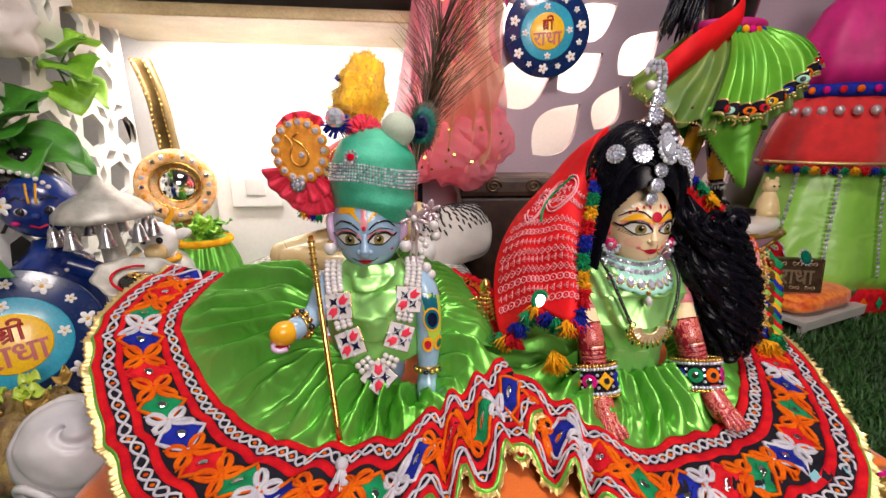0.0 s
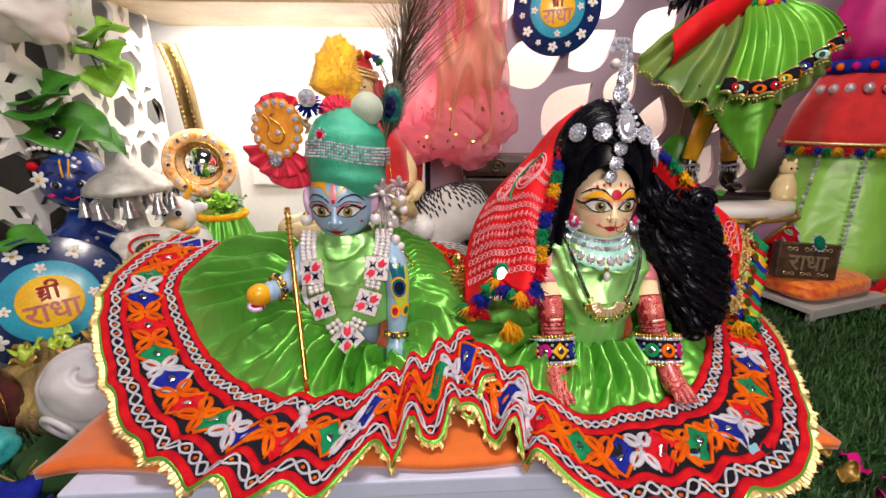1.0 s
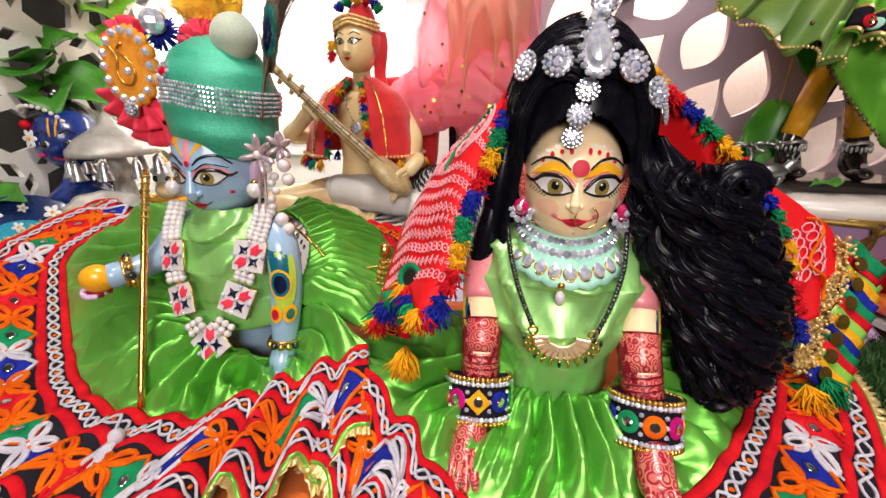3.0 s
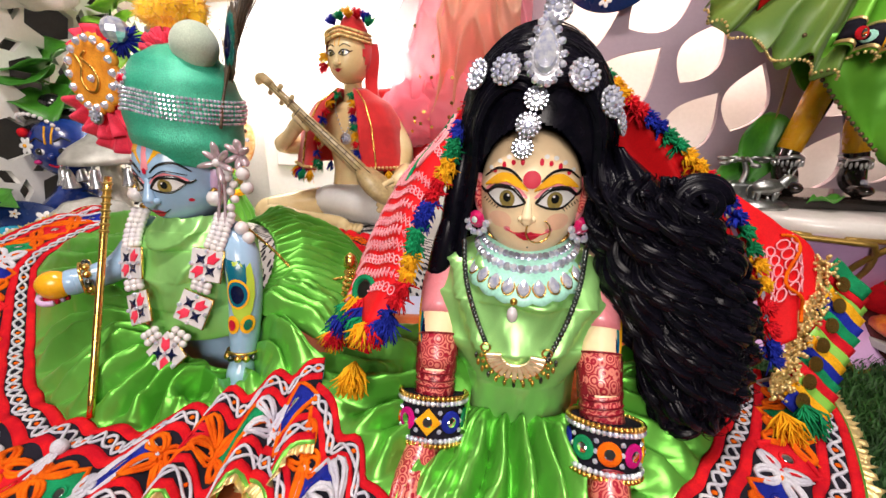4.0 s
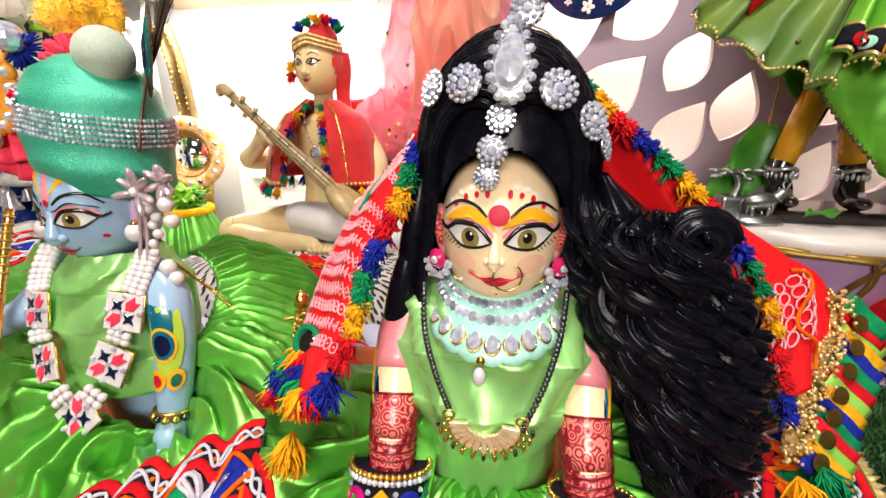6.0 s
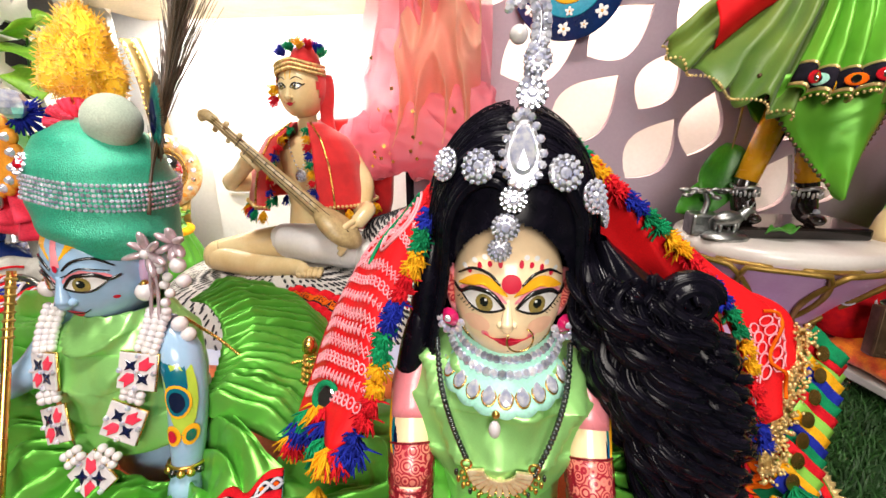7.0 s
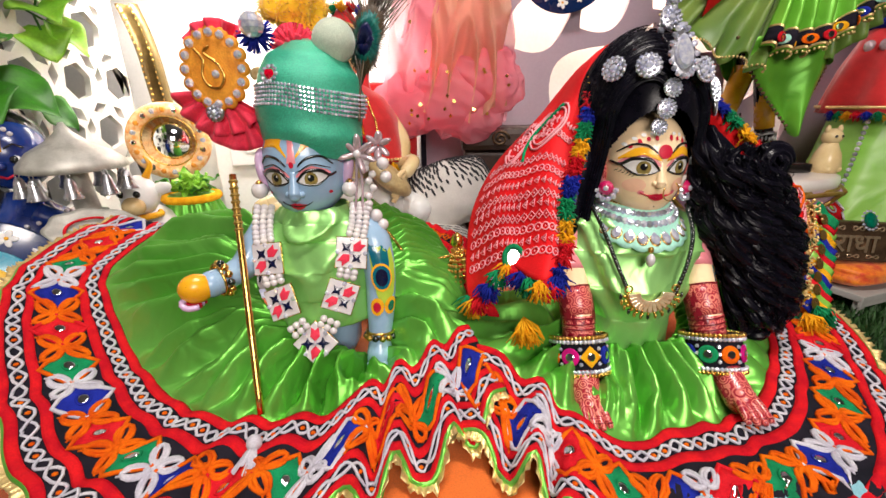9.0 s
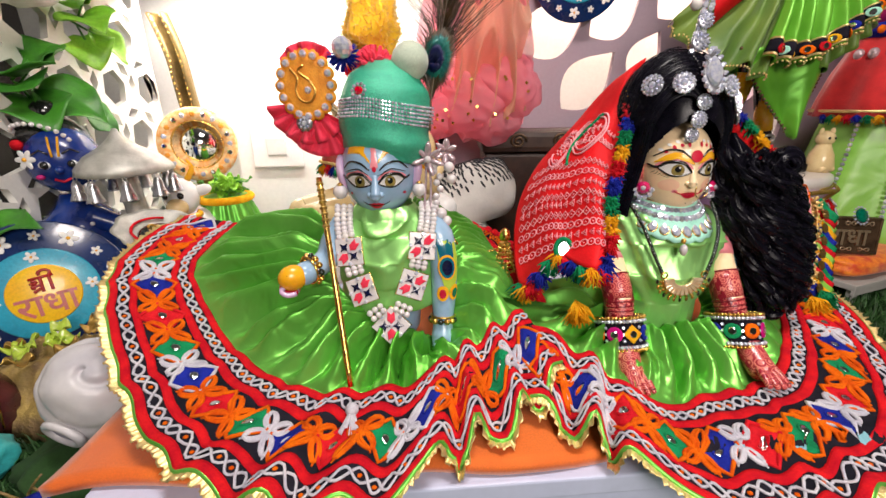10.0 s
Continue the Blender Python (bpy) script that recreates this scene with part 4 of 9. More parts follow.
def eye(h, g, x, z, side, m, a=0.0118, b=0.0062):
    """m: slots for white, iris, black, lid."""
    h.paint(g, crescent(x, z + 0.001, a * 1.08, 0.004, 0.0105, side, 0.08), m[3], 0.0003)
    h.paint(g, lens(x, z, a, b, side, 0.08), m[0], 0.0005)
    h.paint(g, oval(x - 0.0012 * side, z - 0.0002, 0.0047, 0.0054), m[1], 0.0008)
    h.paint(g, oval(x - 0.0012 * side, z + 0.0008, 0.0023, 0.0027), m[2], 0.0011)
    h.paint(g, oval(x - 0.0022 * side, z + 0.0022, 0.0007, 0.0008, 8), m[0], 0.0014)
    top = [(x - a * side, z - 0.001 - 0.08 * a), (x - a * 0.5 * side, z + b * 0.80), (x, z + b * 1.06), (x + a * 0.55 * side, z + b * 0.92), (x + a * 1.0 * side, z + 0.0018), (x + a * 1.35 * side, z + 0.0035)]
    h.stroke(g, top, 0.0016, m[2], 0.0004)
    low = [(x - a * side, z - 0.001 - 0.08 * a), (x - a * 0.4 * side, z - b * 0.72), (x + a * 0.3 * side, z - b * 0.74), (x + a * side, z + 0.0015)]
    h.stroke(g, low, 0.0009, m[2], 0.0004)


def lips(h, g, x, z, mat, line, a=0.0078):
    ring = [(x - a, z + 0.0014), (x - a * 0.5, z + 0.0020), (x - a * 0.18, z + 0.0028), (x, z + 0.0021), (x + a * 0.18, z + 0.0028), (x + a * 0.5, z + 0.0020), (x + a, z + 0.0014),
            (x + a * 0.55, z - 0.0018), (x + a * 0.2, z - 0.0032), (x - a * 0.2, z - 0.0032), (x - a * 0.55, z - 0.0018)]
    h.paint(g, ring, mat, 0.0008)
    h.stroke(g, [(x - a * 1.5, z + 0.0036), (x - a, z + 0.0012), (x - a * 0.4, z + 0.0004), (x, z), (x + a * 0.4, z + 0.0004), (x + a, z + 0.0012), (x + a * 1.5, z + 0.0036)], 0.00055, line, 0.0008)


def nose(h, g, x, z_top, z_tip, mat, f=1.0):
    """Bridge, tip and wings as one rounded ridge."""
    pts, rs = [], []
    for i in range(9):
        t = i / 8
        z = z_top + (z_tip - z_top) * t
        p = h.on(x, z, -0.0020 + 0.0044 * t ** 1.6)
        pts.append(p)
        rs.append((0.0028 + 0.0024 * t ** 1.5) * f)
    g.tube(pts, rs, mat, 12)
    g.ball(pts[-1] + Vector((0, 0.0006, 0)), (0.0050 * f, 0.0045 * f, 0.0046 * f), mat, 14, 10)
    for s in (-1, 1):
        g.ball(h.on(x + s * 0.0048 * f, z_tip + 0.0002, 0.0008 * f), (0.0030 * f, 0.0030 * f, 0.0028 * f), mat, 10, 8)


def limb(g, pts, rs, mat, n=16):
    line = along(pts, 26)
    rr = [float(np.interp(i / 25, np.linspace(0, 1, len(rs)), rs)) for i in range(26)]
    g.tube(line, rr, mat, n)
    g.ball(line[-1], rr[-1], mat, n, 8)
    g.ball(line[0], rr[0], mat, n, 8)
    return line, rr


def patch_on_limb(g, line, rr, at, ang, a, b, mat, lift=0.0004, n=16):
    """A painted oval on an arm; ang turns it round the arm from -y."""
    lift += 0.0006
    i = at * (len(line) - 1)
    verts = []
    for k in (1.0, 0.5, 0.0):
        for j in range(n if k else 1):
            t = 2 * math.pi * j / n
            y, x = b * k * math.sin(t), a * k * math.cos(t)
            q = min(max(i + y / 0.0045, 0), len(line) - 1.001)
            lo = int(q)
            c, r = line[lo].lerp(line[lo + 1], q - lo), rr[lo]
            w = ang + x / r
            verts.append(c + Vector((math.sin(w), -math.cos(w), 0)) * (r + lift))
    faces = [(j, (j + 1) % n, n + (j + 1) % n, n + j) for j in range(n)] + [(n + j, n + (j + 1) % n, 2 * n) for j in range(n)]
    g.add(verts, faces, mat)


# blue doll
BH = Head((-0.0145, 0.420, 0.3185), 0.0345, 0.0365, 0.0425, 0.20)
SLOTS = [BLUE_SKIN, WHITE_PAINT, HAZEL, BLACK_PAINT, PINK_PAINT, RED_PAINT, YELLOW_PAINT, LILAC_PAINT, PEACOCK_PAINT, NAVY_PAINT, LIME_PAINT, GREEN_GEM, IVORY]
g = Geo()
g.grid(BH.skin, 40, 28, 0)
g.lathe([(0.017, 0.262), (0.016, 0.272), (0.015, 0.285), (0.018, 0.292)], 0, 20, Matrix.Translation((-0.0145, 0.422, 0)))
g.lathe([(0.02, 0.13), (0.030, 0.15), (0.034, 0.2), (0.036, 0.24), (0.028, 0.262), (0.016, 0.27)], 0, 24, Matrix.Translation((-0.011, 0.42, 0)))
for side in (-1, 1):
    ex = -0.0025 + side * 0.0145
    eye(BH, g, ex, 0.3105, side, (1, 2, 3, 4))
    BH.stroke(g, [(ex - 0.010 * side, 0.3205), (ex - 0.003 * side, 0.3262), (ex + 0.007 * side, 0.3272), (ex + 0.0145 * side, 0.3205)], 0.0011, 3, 0.0003)
    BH.paint(g, crescent(ex, 0.3145, 0.0125, 0.0075, 0.0108, side, 0.03), 0, 0.0006)
    BH.stroke(g, [(ex - 0.009 * side, 0.3165), (ex, 0.3215), (ex + 0.0125 * side, 0.3180)], 0.0006, 3, 0.0006)
    BH.paint(g, oval(side * 0.024 - 0.001, 0.2985, 0.0014, 0.0014, 10), 5, 0.0004)
    BH.paint(g, [(-0.0025 + side * 0.0035, 0.3265), (-0.0025 + side * 0.012, 0.3345), (-0.0025 + side * 0.024, 0.3335), (-0.0025 + side * 0.021, 0.345), (-0.0025 + side * 0.004, 0.347)], 6, 0.0004)
    c = Vector((BH.c.x + side * 0.0335, 0.417, 0.3135))
    g.ball(c, (0.0058, 0.011, 0.0185), 7, 14, 10, pose(0, 0, 0, 0, side * 10, side * 18))
    g.ball(c + Vector((side * 0.0014, -0.005, 0.001)), (0.0030, 0.0055, 0.0105), 4, 12, 8, pose(0, 0, 0, 0, side * 10, side * 18))
BH.paint(g, [(-0.0060, 0.3225), (-0.0045, 0.335), (-0.006, 0.347), (0.0015, 0.347), (0.0, 0.335), (0.001, 0.3225)], 4, 0.0003)
BH.paint(g, oval(-0.0025, 0.3215, 0.0019, 0.0024, 10), 5, 0.0007)
nose(BH, g, -0.0025, 0.316, 0.2985, 0)
lips(BH, g, -0.0025, 0.2885, 5, 3)
arm_r, rr_r = limb(g, [(0.030, 0.408, 0.270), (0.040, 0.402, 0.252), (0.044, 0.396, 0.222), (0.043, 0.389, 0.190), (0.0415, 0.384, 0.168), (0.041, 0.380, 0.156), (0.040, 0.376, 0.147)],
                   [0.010, 0.0145, 0.0135, 0.0120, 0.0095, 0.0115, 0.0105], 0)
patch_on_limb(g, arm_r, rr_r, 0.26, 0.40, 0.0105, 0.020, 10, 0.0003)
patch_on_limb(g, arm_r, rr_r, 0.20, 0.25, 0.0075, 0.016, 8, 0.0005)
patch_on_limb(g, arm_r, rr_r, 0.31, 0.2, 0.0088, 0.0072, 6, 0.0007)
patch_on_limb(g, arm_r, rr_r, 0.31, 0.2, 0.0072, 0.0060, 8, 0.0009)
patch_on_limb(g, arm_r, rr_r, 0.31, 0.2, 0.0048, 0.0044, 9, 0.0012)
for ang, m in ((-0.15, 5), (0.75, 11)):
    patch_on_limb(g, arm_r, rr_r, 0.44, ang, 0.0056, 0.0044, 6, 0.0005)
    patch_on_limb(g, arm_r, rr_r, 0.44, ang, 0.0030, 0.0026, m, 0.0012)
for k in range(4):
    g.tube(along([(0.0335 + k * 0.0042, 0.368, 0.153), (0.033 + k * 0.0042, 0.364, 0.144), (0.0335 + k * 0.0042, 0.366, 0.136)], 6), 0.0026, 0, 8)
limb(g, [(-0.052, 0.410, 0.268), (-0.061, 0.402, 0.252), (-0.066, 0.388, 0.240), (-0.074, 0.372, 0.236), (-0.082, 0.360, 0.235)], [0.011, 0.0125, 0.0115, 0.0098, 0.0105], 0)
g.ball((-0.090, 0.352, 0.235), (0.0125, 0.0095, 0.0115), 6, 16, 12, pose(0, 0, 0, 0, 0, 25))
for k in range(4):
    g.tube(along([(-0.094 - 0.001 * k, 0.350 + 0.004 * k, 0.231), (-0.099 - 0.001 * k, 0.345 + 0.004 * k, 0.226), (-0.094, 0.343 + 0.004 * k, 0.2225), (-0.087, 0.346 + 0.004 * k, 0.2225)], 8), 0.0024, (5 if k % 2 else 7), 8)
g.ball((-0.092, 0.3445, 0.2385), (0.0035, 0.0016, 0.0032), 3, 8, 6)
g.ball((-0.096, 0.3470, 0.2360), (0.0026, 0.0016, 0.0024), 1, 8, 6)
solid("doll", g, SLOTS, "pale blue glossy painted marble doll seated on the orange mat", "doll", "seated dolls")

# cream doll
CH = Head((0.2675, 0.4185, 0.3120), 0.0335, 0.0370, 0.0425, 0.20)
SLOTS = [CREAM_SKIN, WHITE_PAINT, HAZEL, BLACK_PAINT, PINK_PAINT, RED_PAINT, YELLOW_PAINT, LILAC_PAINT, PEACOCK_PAINT, NAVY_PAINT, HENNA_BASE, HENNA, GREEN_GEM, BLUSH]
g = Geo()
g.grid(CH.skin, 40, 28, 0)
g.lathe([(0.016, 0.262), (0.015, 0.272), (0.015, 0.285), (0.017, 0.292)], 0, 20, Matrix.Translation((0.268, 0.42, 0)))
g.lathe([(0.02, 0.125), (0.03, 0.15), (0.034, 0.2), (0.036, 0.24), (0.028, 0.262), (0.015, 0.27)], 0, 24, Matrix.Translation((0.268, 0.416, 0)))
for side in (-1, 1):
    ex = 0.0005 + side * 0.0152
    CH.paint(g, oval(side * 0.0175, 0.2985, 0.0072, 0.0055, 20), 13, 0.0002)
    eye(CH, g, ex, 0.3125, side, (1, 2, 3, 4), 0.0122, 0.0066)
    CH.paint(g, crescent(ex, 0.3165, 0.0135, 0.0062, 0.0115, side, 0.02), 6, 0.0006)
    CH.stroke(g, [(ex - 0.0095 * side, 0.3235), (ex - 0.003 * side, 0.3290), (ex + 0.006 * side, 0.3295), (ex + 0.0140 * side, 0.3235)], 0.0010, 3, 0.0005)
    for k in range(4):
        CH.paint(g, oval(side * (0.0055 + 0.0055 * k), 0.3345 - 0.0007 * k * k, 0.0013, 0.0016 if k % 2 else 0.0022, 8), 5, 0.0006)
        CH.paint(g, oval(side * (0.0083 + 0.0055 * k), 0.3375 - 0.0009 * k * k, 0.0016, 0.0014, 8), 1, 0.0005)
    for k in range(6):
        x0 = ex + side * (0.004 + 0.0018 * k)
        CH.stroke(g, [(x0, 0.3075 + 0.0007 * k), (x0 + side * 0.0008, 0.3060 + 0.0007 * k), (x0 + side * 0.0018, 0.3052 + 0.0007 * k)], 0.0003, 3, 0.0003)
    CH.paint(g, oval(side * 0.0128, 0.2930, 0.0022, 0.0018, 14), 4, 0.0002)
    c = Vector((CH.c.x + side * 0.0325, 0.417, 0.3070))
    g.ball(c, (0.0045, 0.009, 0.0165), 4, 14, 10, pose(0, 0, 0, 0, side * 10, side * 18))
    g.ball(c + Vector((side * 0.0014, -0.005, 0.002)), (0.0028, 0.0055, 0.0110), 10, 12, 8, pose(0, 0, 0, 0, side * 10, side * 18))
CH.paint(g, oval(0.0005, 0.3245, 0.0052, 0.0052, 18), 5, 0.0011)
nose(CH, g, -0.0010, 0.3160, 0.3005, 0, 0.72)
lips(CH, g, 0.0, 0.2900, 5, 5, 0.0088)
CH.paint(g, oval(0.0005, 0.2810, 0.0006, 0.0006, 8), 3, 0.0003)
g.v = [(x + 0.0015, y - 0.012, z + 0.003) if z > 0.268 else (x, y, z) for x, y, z in g.v]
for side, pts in ((-1, [(0.218, 0.410, 0.262), (0.210, 0.402, 0.245), (0.210, 0.386, 0.222), (0.212, 0.368, 0.196), (0.212, 0.355, 0.168), (0.210, 0.335, 0.151), (0.207, 0.316, 0.143)]),
                  (1, [(0.314, 0.410, 0.262), (0.322, 0.402, 0.245), (0.322, 0.386, 0.222), (0.323, 0.366, 0.193), (0.327, 0.352, 0.165), (0.328, 0.332, 0.151), (0.328, 0.314, 0.142)])):
    line, rr = limb(g, pts, [0.0115, 0.0145, 0.0142, 0.0135, 0.0125, 0.0115, 0.0110], 0, 20)
    for lo, hi, m in ((0.0, 0.345, 4), (0.40, 0.53, 10), (0.55, 0.74, 10), (0.80, 1.0, 10)):
        a, b = int(lo * 25), int(hi * 25)
        g.tube(line[a:b + 1], [r + 0.0003 for r in rr[a:b + 1]], m, 20)
    for at in (0.40, 0.53, 0.555, 0.575, 0.66, 0.82):
        i = at * 25
        lo = min(int(i), 24)
        c, d, r = line[lo].lerp(line[lo + 1], i - lo), (line[lo + 1] - line[lo]).normalized(), rr[lo] + 0.0004
        x = d.orthogonal().normalized()
        g.tube([c + (x * math.cos(t) + d.cross(x) * math.sin(t)) * r for t in [2 * math.pi * k / 24 for k in range(24)]], 0.0007, 11, 5, close=True)
    for at in (0.435, 0.495, 0.60, 0.645, 0.69, 0.84, 0.89, 0.94):
        for k in range(7):
            ang = -1.5 + 0.5 * k
            pt = lambda w, s: patch_on_limb(g, line, rr, at + s, ang + w, 0.0021, 0.0026, 11, 0.0006, 8)
            pt(0.0, 0.012)
            pt(0.22, -0.012)
    for k in range(16):
        patch_on_limb(g, line, rr, 0.83 + 0.013 * (k // 2), -0.9 + 0.6 * (k % 4) + 0.15 * (k // 4), 0.0018, 0.0020, 11, 0.0006, 8)
    patch_on_limb(g, line, rr, 0.30, side * 0.35, 0.0105, 0.016, 6, 0.0006)
    patch_on_limb(g, line, rr, 0.20, side * 0.1, 0.0080, 0.010, 8, 0.0006)
    patch_on_limb(g, line, rr, 0.14, side * 0.5, 0.0050, 0.007, 6, 0.0008)
    patch_on_limb(g, line, rr, 0.33, side * 0.35, 0.0066, 0.0105, 8, 0.0009)
    patch_on_limb(g, line, rr, 0.345, side * 0.35, 0.0044, 0.0060, 9, 0.0012)
    hand = line[-1]
    g.ball(hand, rr[-1] + 0.0006, 10, 20, 10)
    for k in range(4):
        x = (k - 1.5) * 0.0050
        g.tube(along([hand + Vector((x * 0.7, 0.004, 0.006)), hand + Vector((x, -0.012, 0.001)), hand + Vector((x * 1.2, -0.026 + 0.002 * abs(k - 1.5), -0.004))], 8), [0.0038, 0.0037, 0.0035, 0.0033, 0.0031, 0.0029, 0.0026, 0.0018], 10, 10)
        for q in range(3):
            p = hand + Vector((x * 1.1, -0.010 - 0.006 * q, 0.0032 - 0.0019 * q))
            g.ball(p, (0.0024, 0.0006, 0.0007), 11, 8, 5)
solid("doll", g, SLOTS, "cream painted marble doll with red henna arms on the orange mat", "doll", "seated dolls")


# ---------------------------------------------------------------- what the blue doll wears and holds
def stone_flower(c, normal, r, petals=10, rings=2, roll=0.0, core=CRYSTAL, name="rhinestone_flower", parent=None, label=""):
    """A round cluster of cut stones on a metal back."""
    m = facing(c, normal, roll=roll)
    t = turn_of(m)
    ob = part(name, Geo().lathe([(r * 0.95, -0.0012), (r, 0), (r * 0.8, 0.0008)], 0, 20, m), SILVER, parent, label)
    part("centre_stone", Geo().gem(m @ Vector((0, 0, 0.0010)), r * 0.36, 0, t, 8, 0.6), core, ob)
    for k in range(rings):
        rad = r * (0.58 + 0.34 * k)
        n = petals + 6 * k
        for i in range(n):
            a = 2 * math.pi * (i + 0.5 * k) / n
            part("stone", Geo().gem(m @ Vector((rad * math.cos(a), rad * math.sin(a), 0.0011 - 0.0006 * k)), r * (0.20 if k == 0 else 0.155), 0, t, 6, 0.8), CRYSTAL, ob)
    return ob


turban = thing("turban", "turquoise shimmering cloth turban with a rhinestone band on the blue doll", "turban")
TC = Vector((-0.009, 0.424, 0))


def turban_skin(u, v):
    a = 2 * math.pi * u
    prof = [(0.0375, 0.326), (0.0400, 0.333), (0.0415, 0.345), (0.0425, 0.360), (0.0420, 0.375), (0.0385, 0.388), (0.0310, 0.401), (0.0190, 0.410), (0.006, 0.414)]
    x = v * (len(prof) - 1)
    i = min(int(x), len(prof) - 2)
    r, z = [p + (q - p) * (x - i) for p, q in zip(prof[i], prof[i + 1])]
    front = max(0.0, -math.sin(a))
    z += (1 - v) * (0.012 * front ** 3 * (0.3 + 0.7 * math.cos(a - 0.5) ** 2) - 0.006 * math.cos(a))
    r *= 1 + 0.022 * math.sin(2 * math.pi * (2.6 * v + 0.8 * u)) + 0.012 * math.sin(2 * math.pi * (5.2 * v - 1.0 * u)) * (v > 0.05) + 0.022 * noise.noise((math.cos(a) * 2, math.sin(a) * 2, v * 5))
    return (TC.x + r * math.cos(a) + 0.006 * v, TC.y + r * 0.97 * math.sin(a), z)


part("wrap", Geo().grid(turban_skin, 64, 40, thick=0.001, close=True), TEAL_CLOTH, turban, "wrapped turquoise cloth")
g = Geo()
for row in range(6):
    for i in range(96):
        u, v = i / 96, 0.375 + 0.026 * row
        p = Vector(turban_skin(u, v - 0.012 * math.cos(2 * math.pi * u)))
        q = Vector((p.x - TC.x, p.y - TC.y, 0.004)).normalized()
        g.gem(p + q * 0.0008, 0.00135, 0, turn_of(facing((0, 0, 0), q)), 6, 0.8)
tagged(part("rhinestone_band", g, CRYSTAL, turban, "six rows of small clear rhinestones"), kind="stuff")
g = Geo()
jm = facing((-0.026, 0.3895, 0.387), (-0.35, -0.9, 0.45))
g.gem(jm.translation, 0.0040, 1, turn_of(jm), 10, 0.7)
for i in range(10):
    a = 2 * math.pi * i / 10
    g.gem(jm @ Vector((0.0060 * math.cos(a), 0.0060 * math.sin(a), 0)), 0.0018, 0, turn_of(jm), 6, 0.8)
part("red_jewel", g, [CRYSTAL, RED_GEM], turban, "red stone ringed with clear stones")
part("plush_ball", Geo().ball((0.018, 0.415, 0.411), (0.0165, 0.0165, 0.0170), 0, 28, 20), PALE_PLUSH, turban, "pale grey-green plush ball")
rnd = random.Random(8)
g = Geo()


def down(d):
    return Vector((-0.016, 0.438, 0.447)) + Vector((0.022 * d.x, 0.016 * d.y, 0.031 * d.z)) * (1 + 0.42 * noise.noise(d * 1.8 + Vector((0, 0, 3.0))))


ball_dir = lambda u, v: Vector((math.sin(math.pi * v) * math.cos(6.283 * u), math.sin(math.pi * v) * math.sin(6.283 * u), math.cos(math.pi * v)))
g.grid(lambda u, v: down(ball_dir(u, min(max(v, 0.01), 0.99))) , 40, 26, close=True)
for i in range(3200):
    d = ball_dir(rnd.random(), math.acos(rnd.uniform(-1, 1)) / math.pi)
    p, e = down(d) - d * 0.002, (d + Vector((rnd.uniform(-1, 1), rnd.uniform(-1, 1), rnd.uniform(-0.4, 1))) * 0.8).normalized()
    L = rnd.uniform(0.0025, 0.0065)
    g.tube([p, p + e * L * 0.6, p + (e + Vector((rnd.uniform(-1, 1), rnd.uniform(-1, 1), rnd.uniform(-1, 1))) * 0.5) * L], [0.0005, 0.0004, 0.00015], 0, 3)
tagged(part("yellow_tuft", g, YELLOW_FUR, turban, "fluffy yellow down tuft"), kind="stuff")
g = Geo()
for i in range(150):
    a, b = rnd.uniform(0, 2 * math.pi), math.acos(rnd.uniform(-0.4, 1))
    d = Vector((math.sin(b) * math.cos(a), math.sin(b) * math.sin(a), math.cos(b)))
    c0 = Vector((-0.014, 0.424, 0.407))
    g.tube([c0, c0 + d * 0.019], [0.0024, 0.0013], 0, 5)
tagged(part("red_pompom", g, PINK_FRILL, turban, "red pompom"), kind="stuff")

aigrette = thing("turban_brooch", "amber paisley brooch with clear stones and coral frills", "brooch")
bm_ = facing((-0.0735, 0.4115, 0.392), (-0.05, -1, 0.05))
g = Geo()
for k in range(16):
    a = 2 * math.pi * k / 16
    g.ball(bm_ @ Vector((0.0215 * math.cos(a), 0.0255 * math.sin(a), 0)), (0.0058, 0.0058, 0.0034), 0, 12, 8, turn_of(bm_))
g.plate([(0.021 * math.cos(2 * math.pi * i / 30), 0.0255 * math.sin(2 * math.pi * i / 30)) for i in range(30)], 0.003, bm_, 0, 0.001)
part("petal_pad", g, AMBER, aigrette, "padded amber cloth rosette")
for k in range(16):
    a = 2 * math.pi * k / 16
    part("clear_stone", Geo().gem(bm_ @ Vector((0.0215 * math.cos(a), 0.0255 * math.sin(a), 0.0028)), 0.0034, 0, turn_of(bm_), 8, 0.7), CRYSTAL, aigrette)
part("clear_stone", Geo().gem(bm_ @ Vector((0.002, -0.004, 0.0045)), 0.0032, 0, turn_of(bm_), 8, 0.7), CRYSTAL, aigrette)
g = Geo()
pais = [(0.0, 0.016), (-0.005, 0.011), (0.004, 0.004), (0.0085, -0.005), (0.004, -0.0135), (-0.004, -0.0125), (-0.008, -0.004), (-0.006, 0.006), (-0.012, 0.014)]
g.tube([bm_ @ Vector((x, y, 0.0042)) for x, y in [(p.x, p.y) for p in along([Vector((*q, 0)) for q in pais], 40)]], 0.0010, 0, 6)
part("paisley_cord", g, GOLD, aigrette, "gold cord in a paisley curl")


def frill(c, normal, r0, r1, a0, a1, waves, seed, mat=PINK_FRILL):
    m = facing(c, normal)
    rr = random.Random(seed)
    ph = rr.uniform(0, 6)
    def fn(u, v):
        a, r = radians(a0 + (a1 - a0) * u), r0 + (r1 - r0) * v
        return m @ Vector((r * math.cos(a), r * math.sin(a), 0.004 * v * math.sin(waves * u * 6.28 + ph) + 0.0012 * v * math.sin(37 * u)))
    return Geo().grid(fn, 70, 8, thick=0.0006)


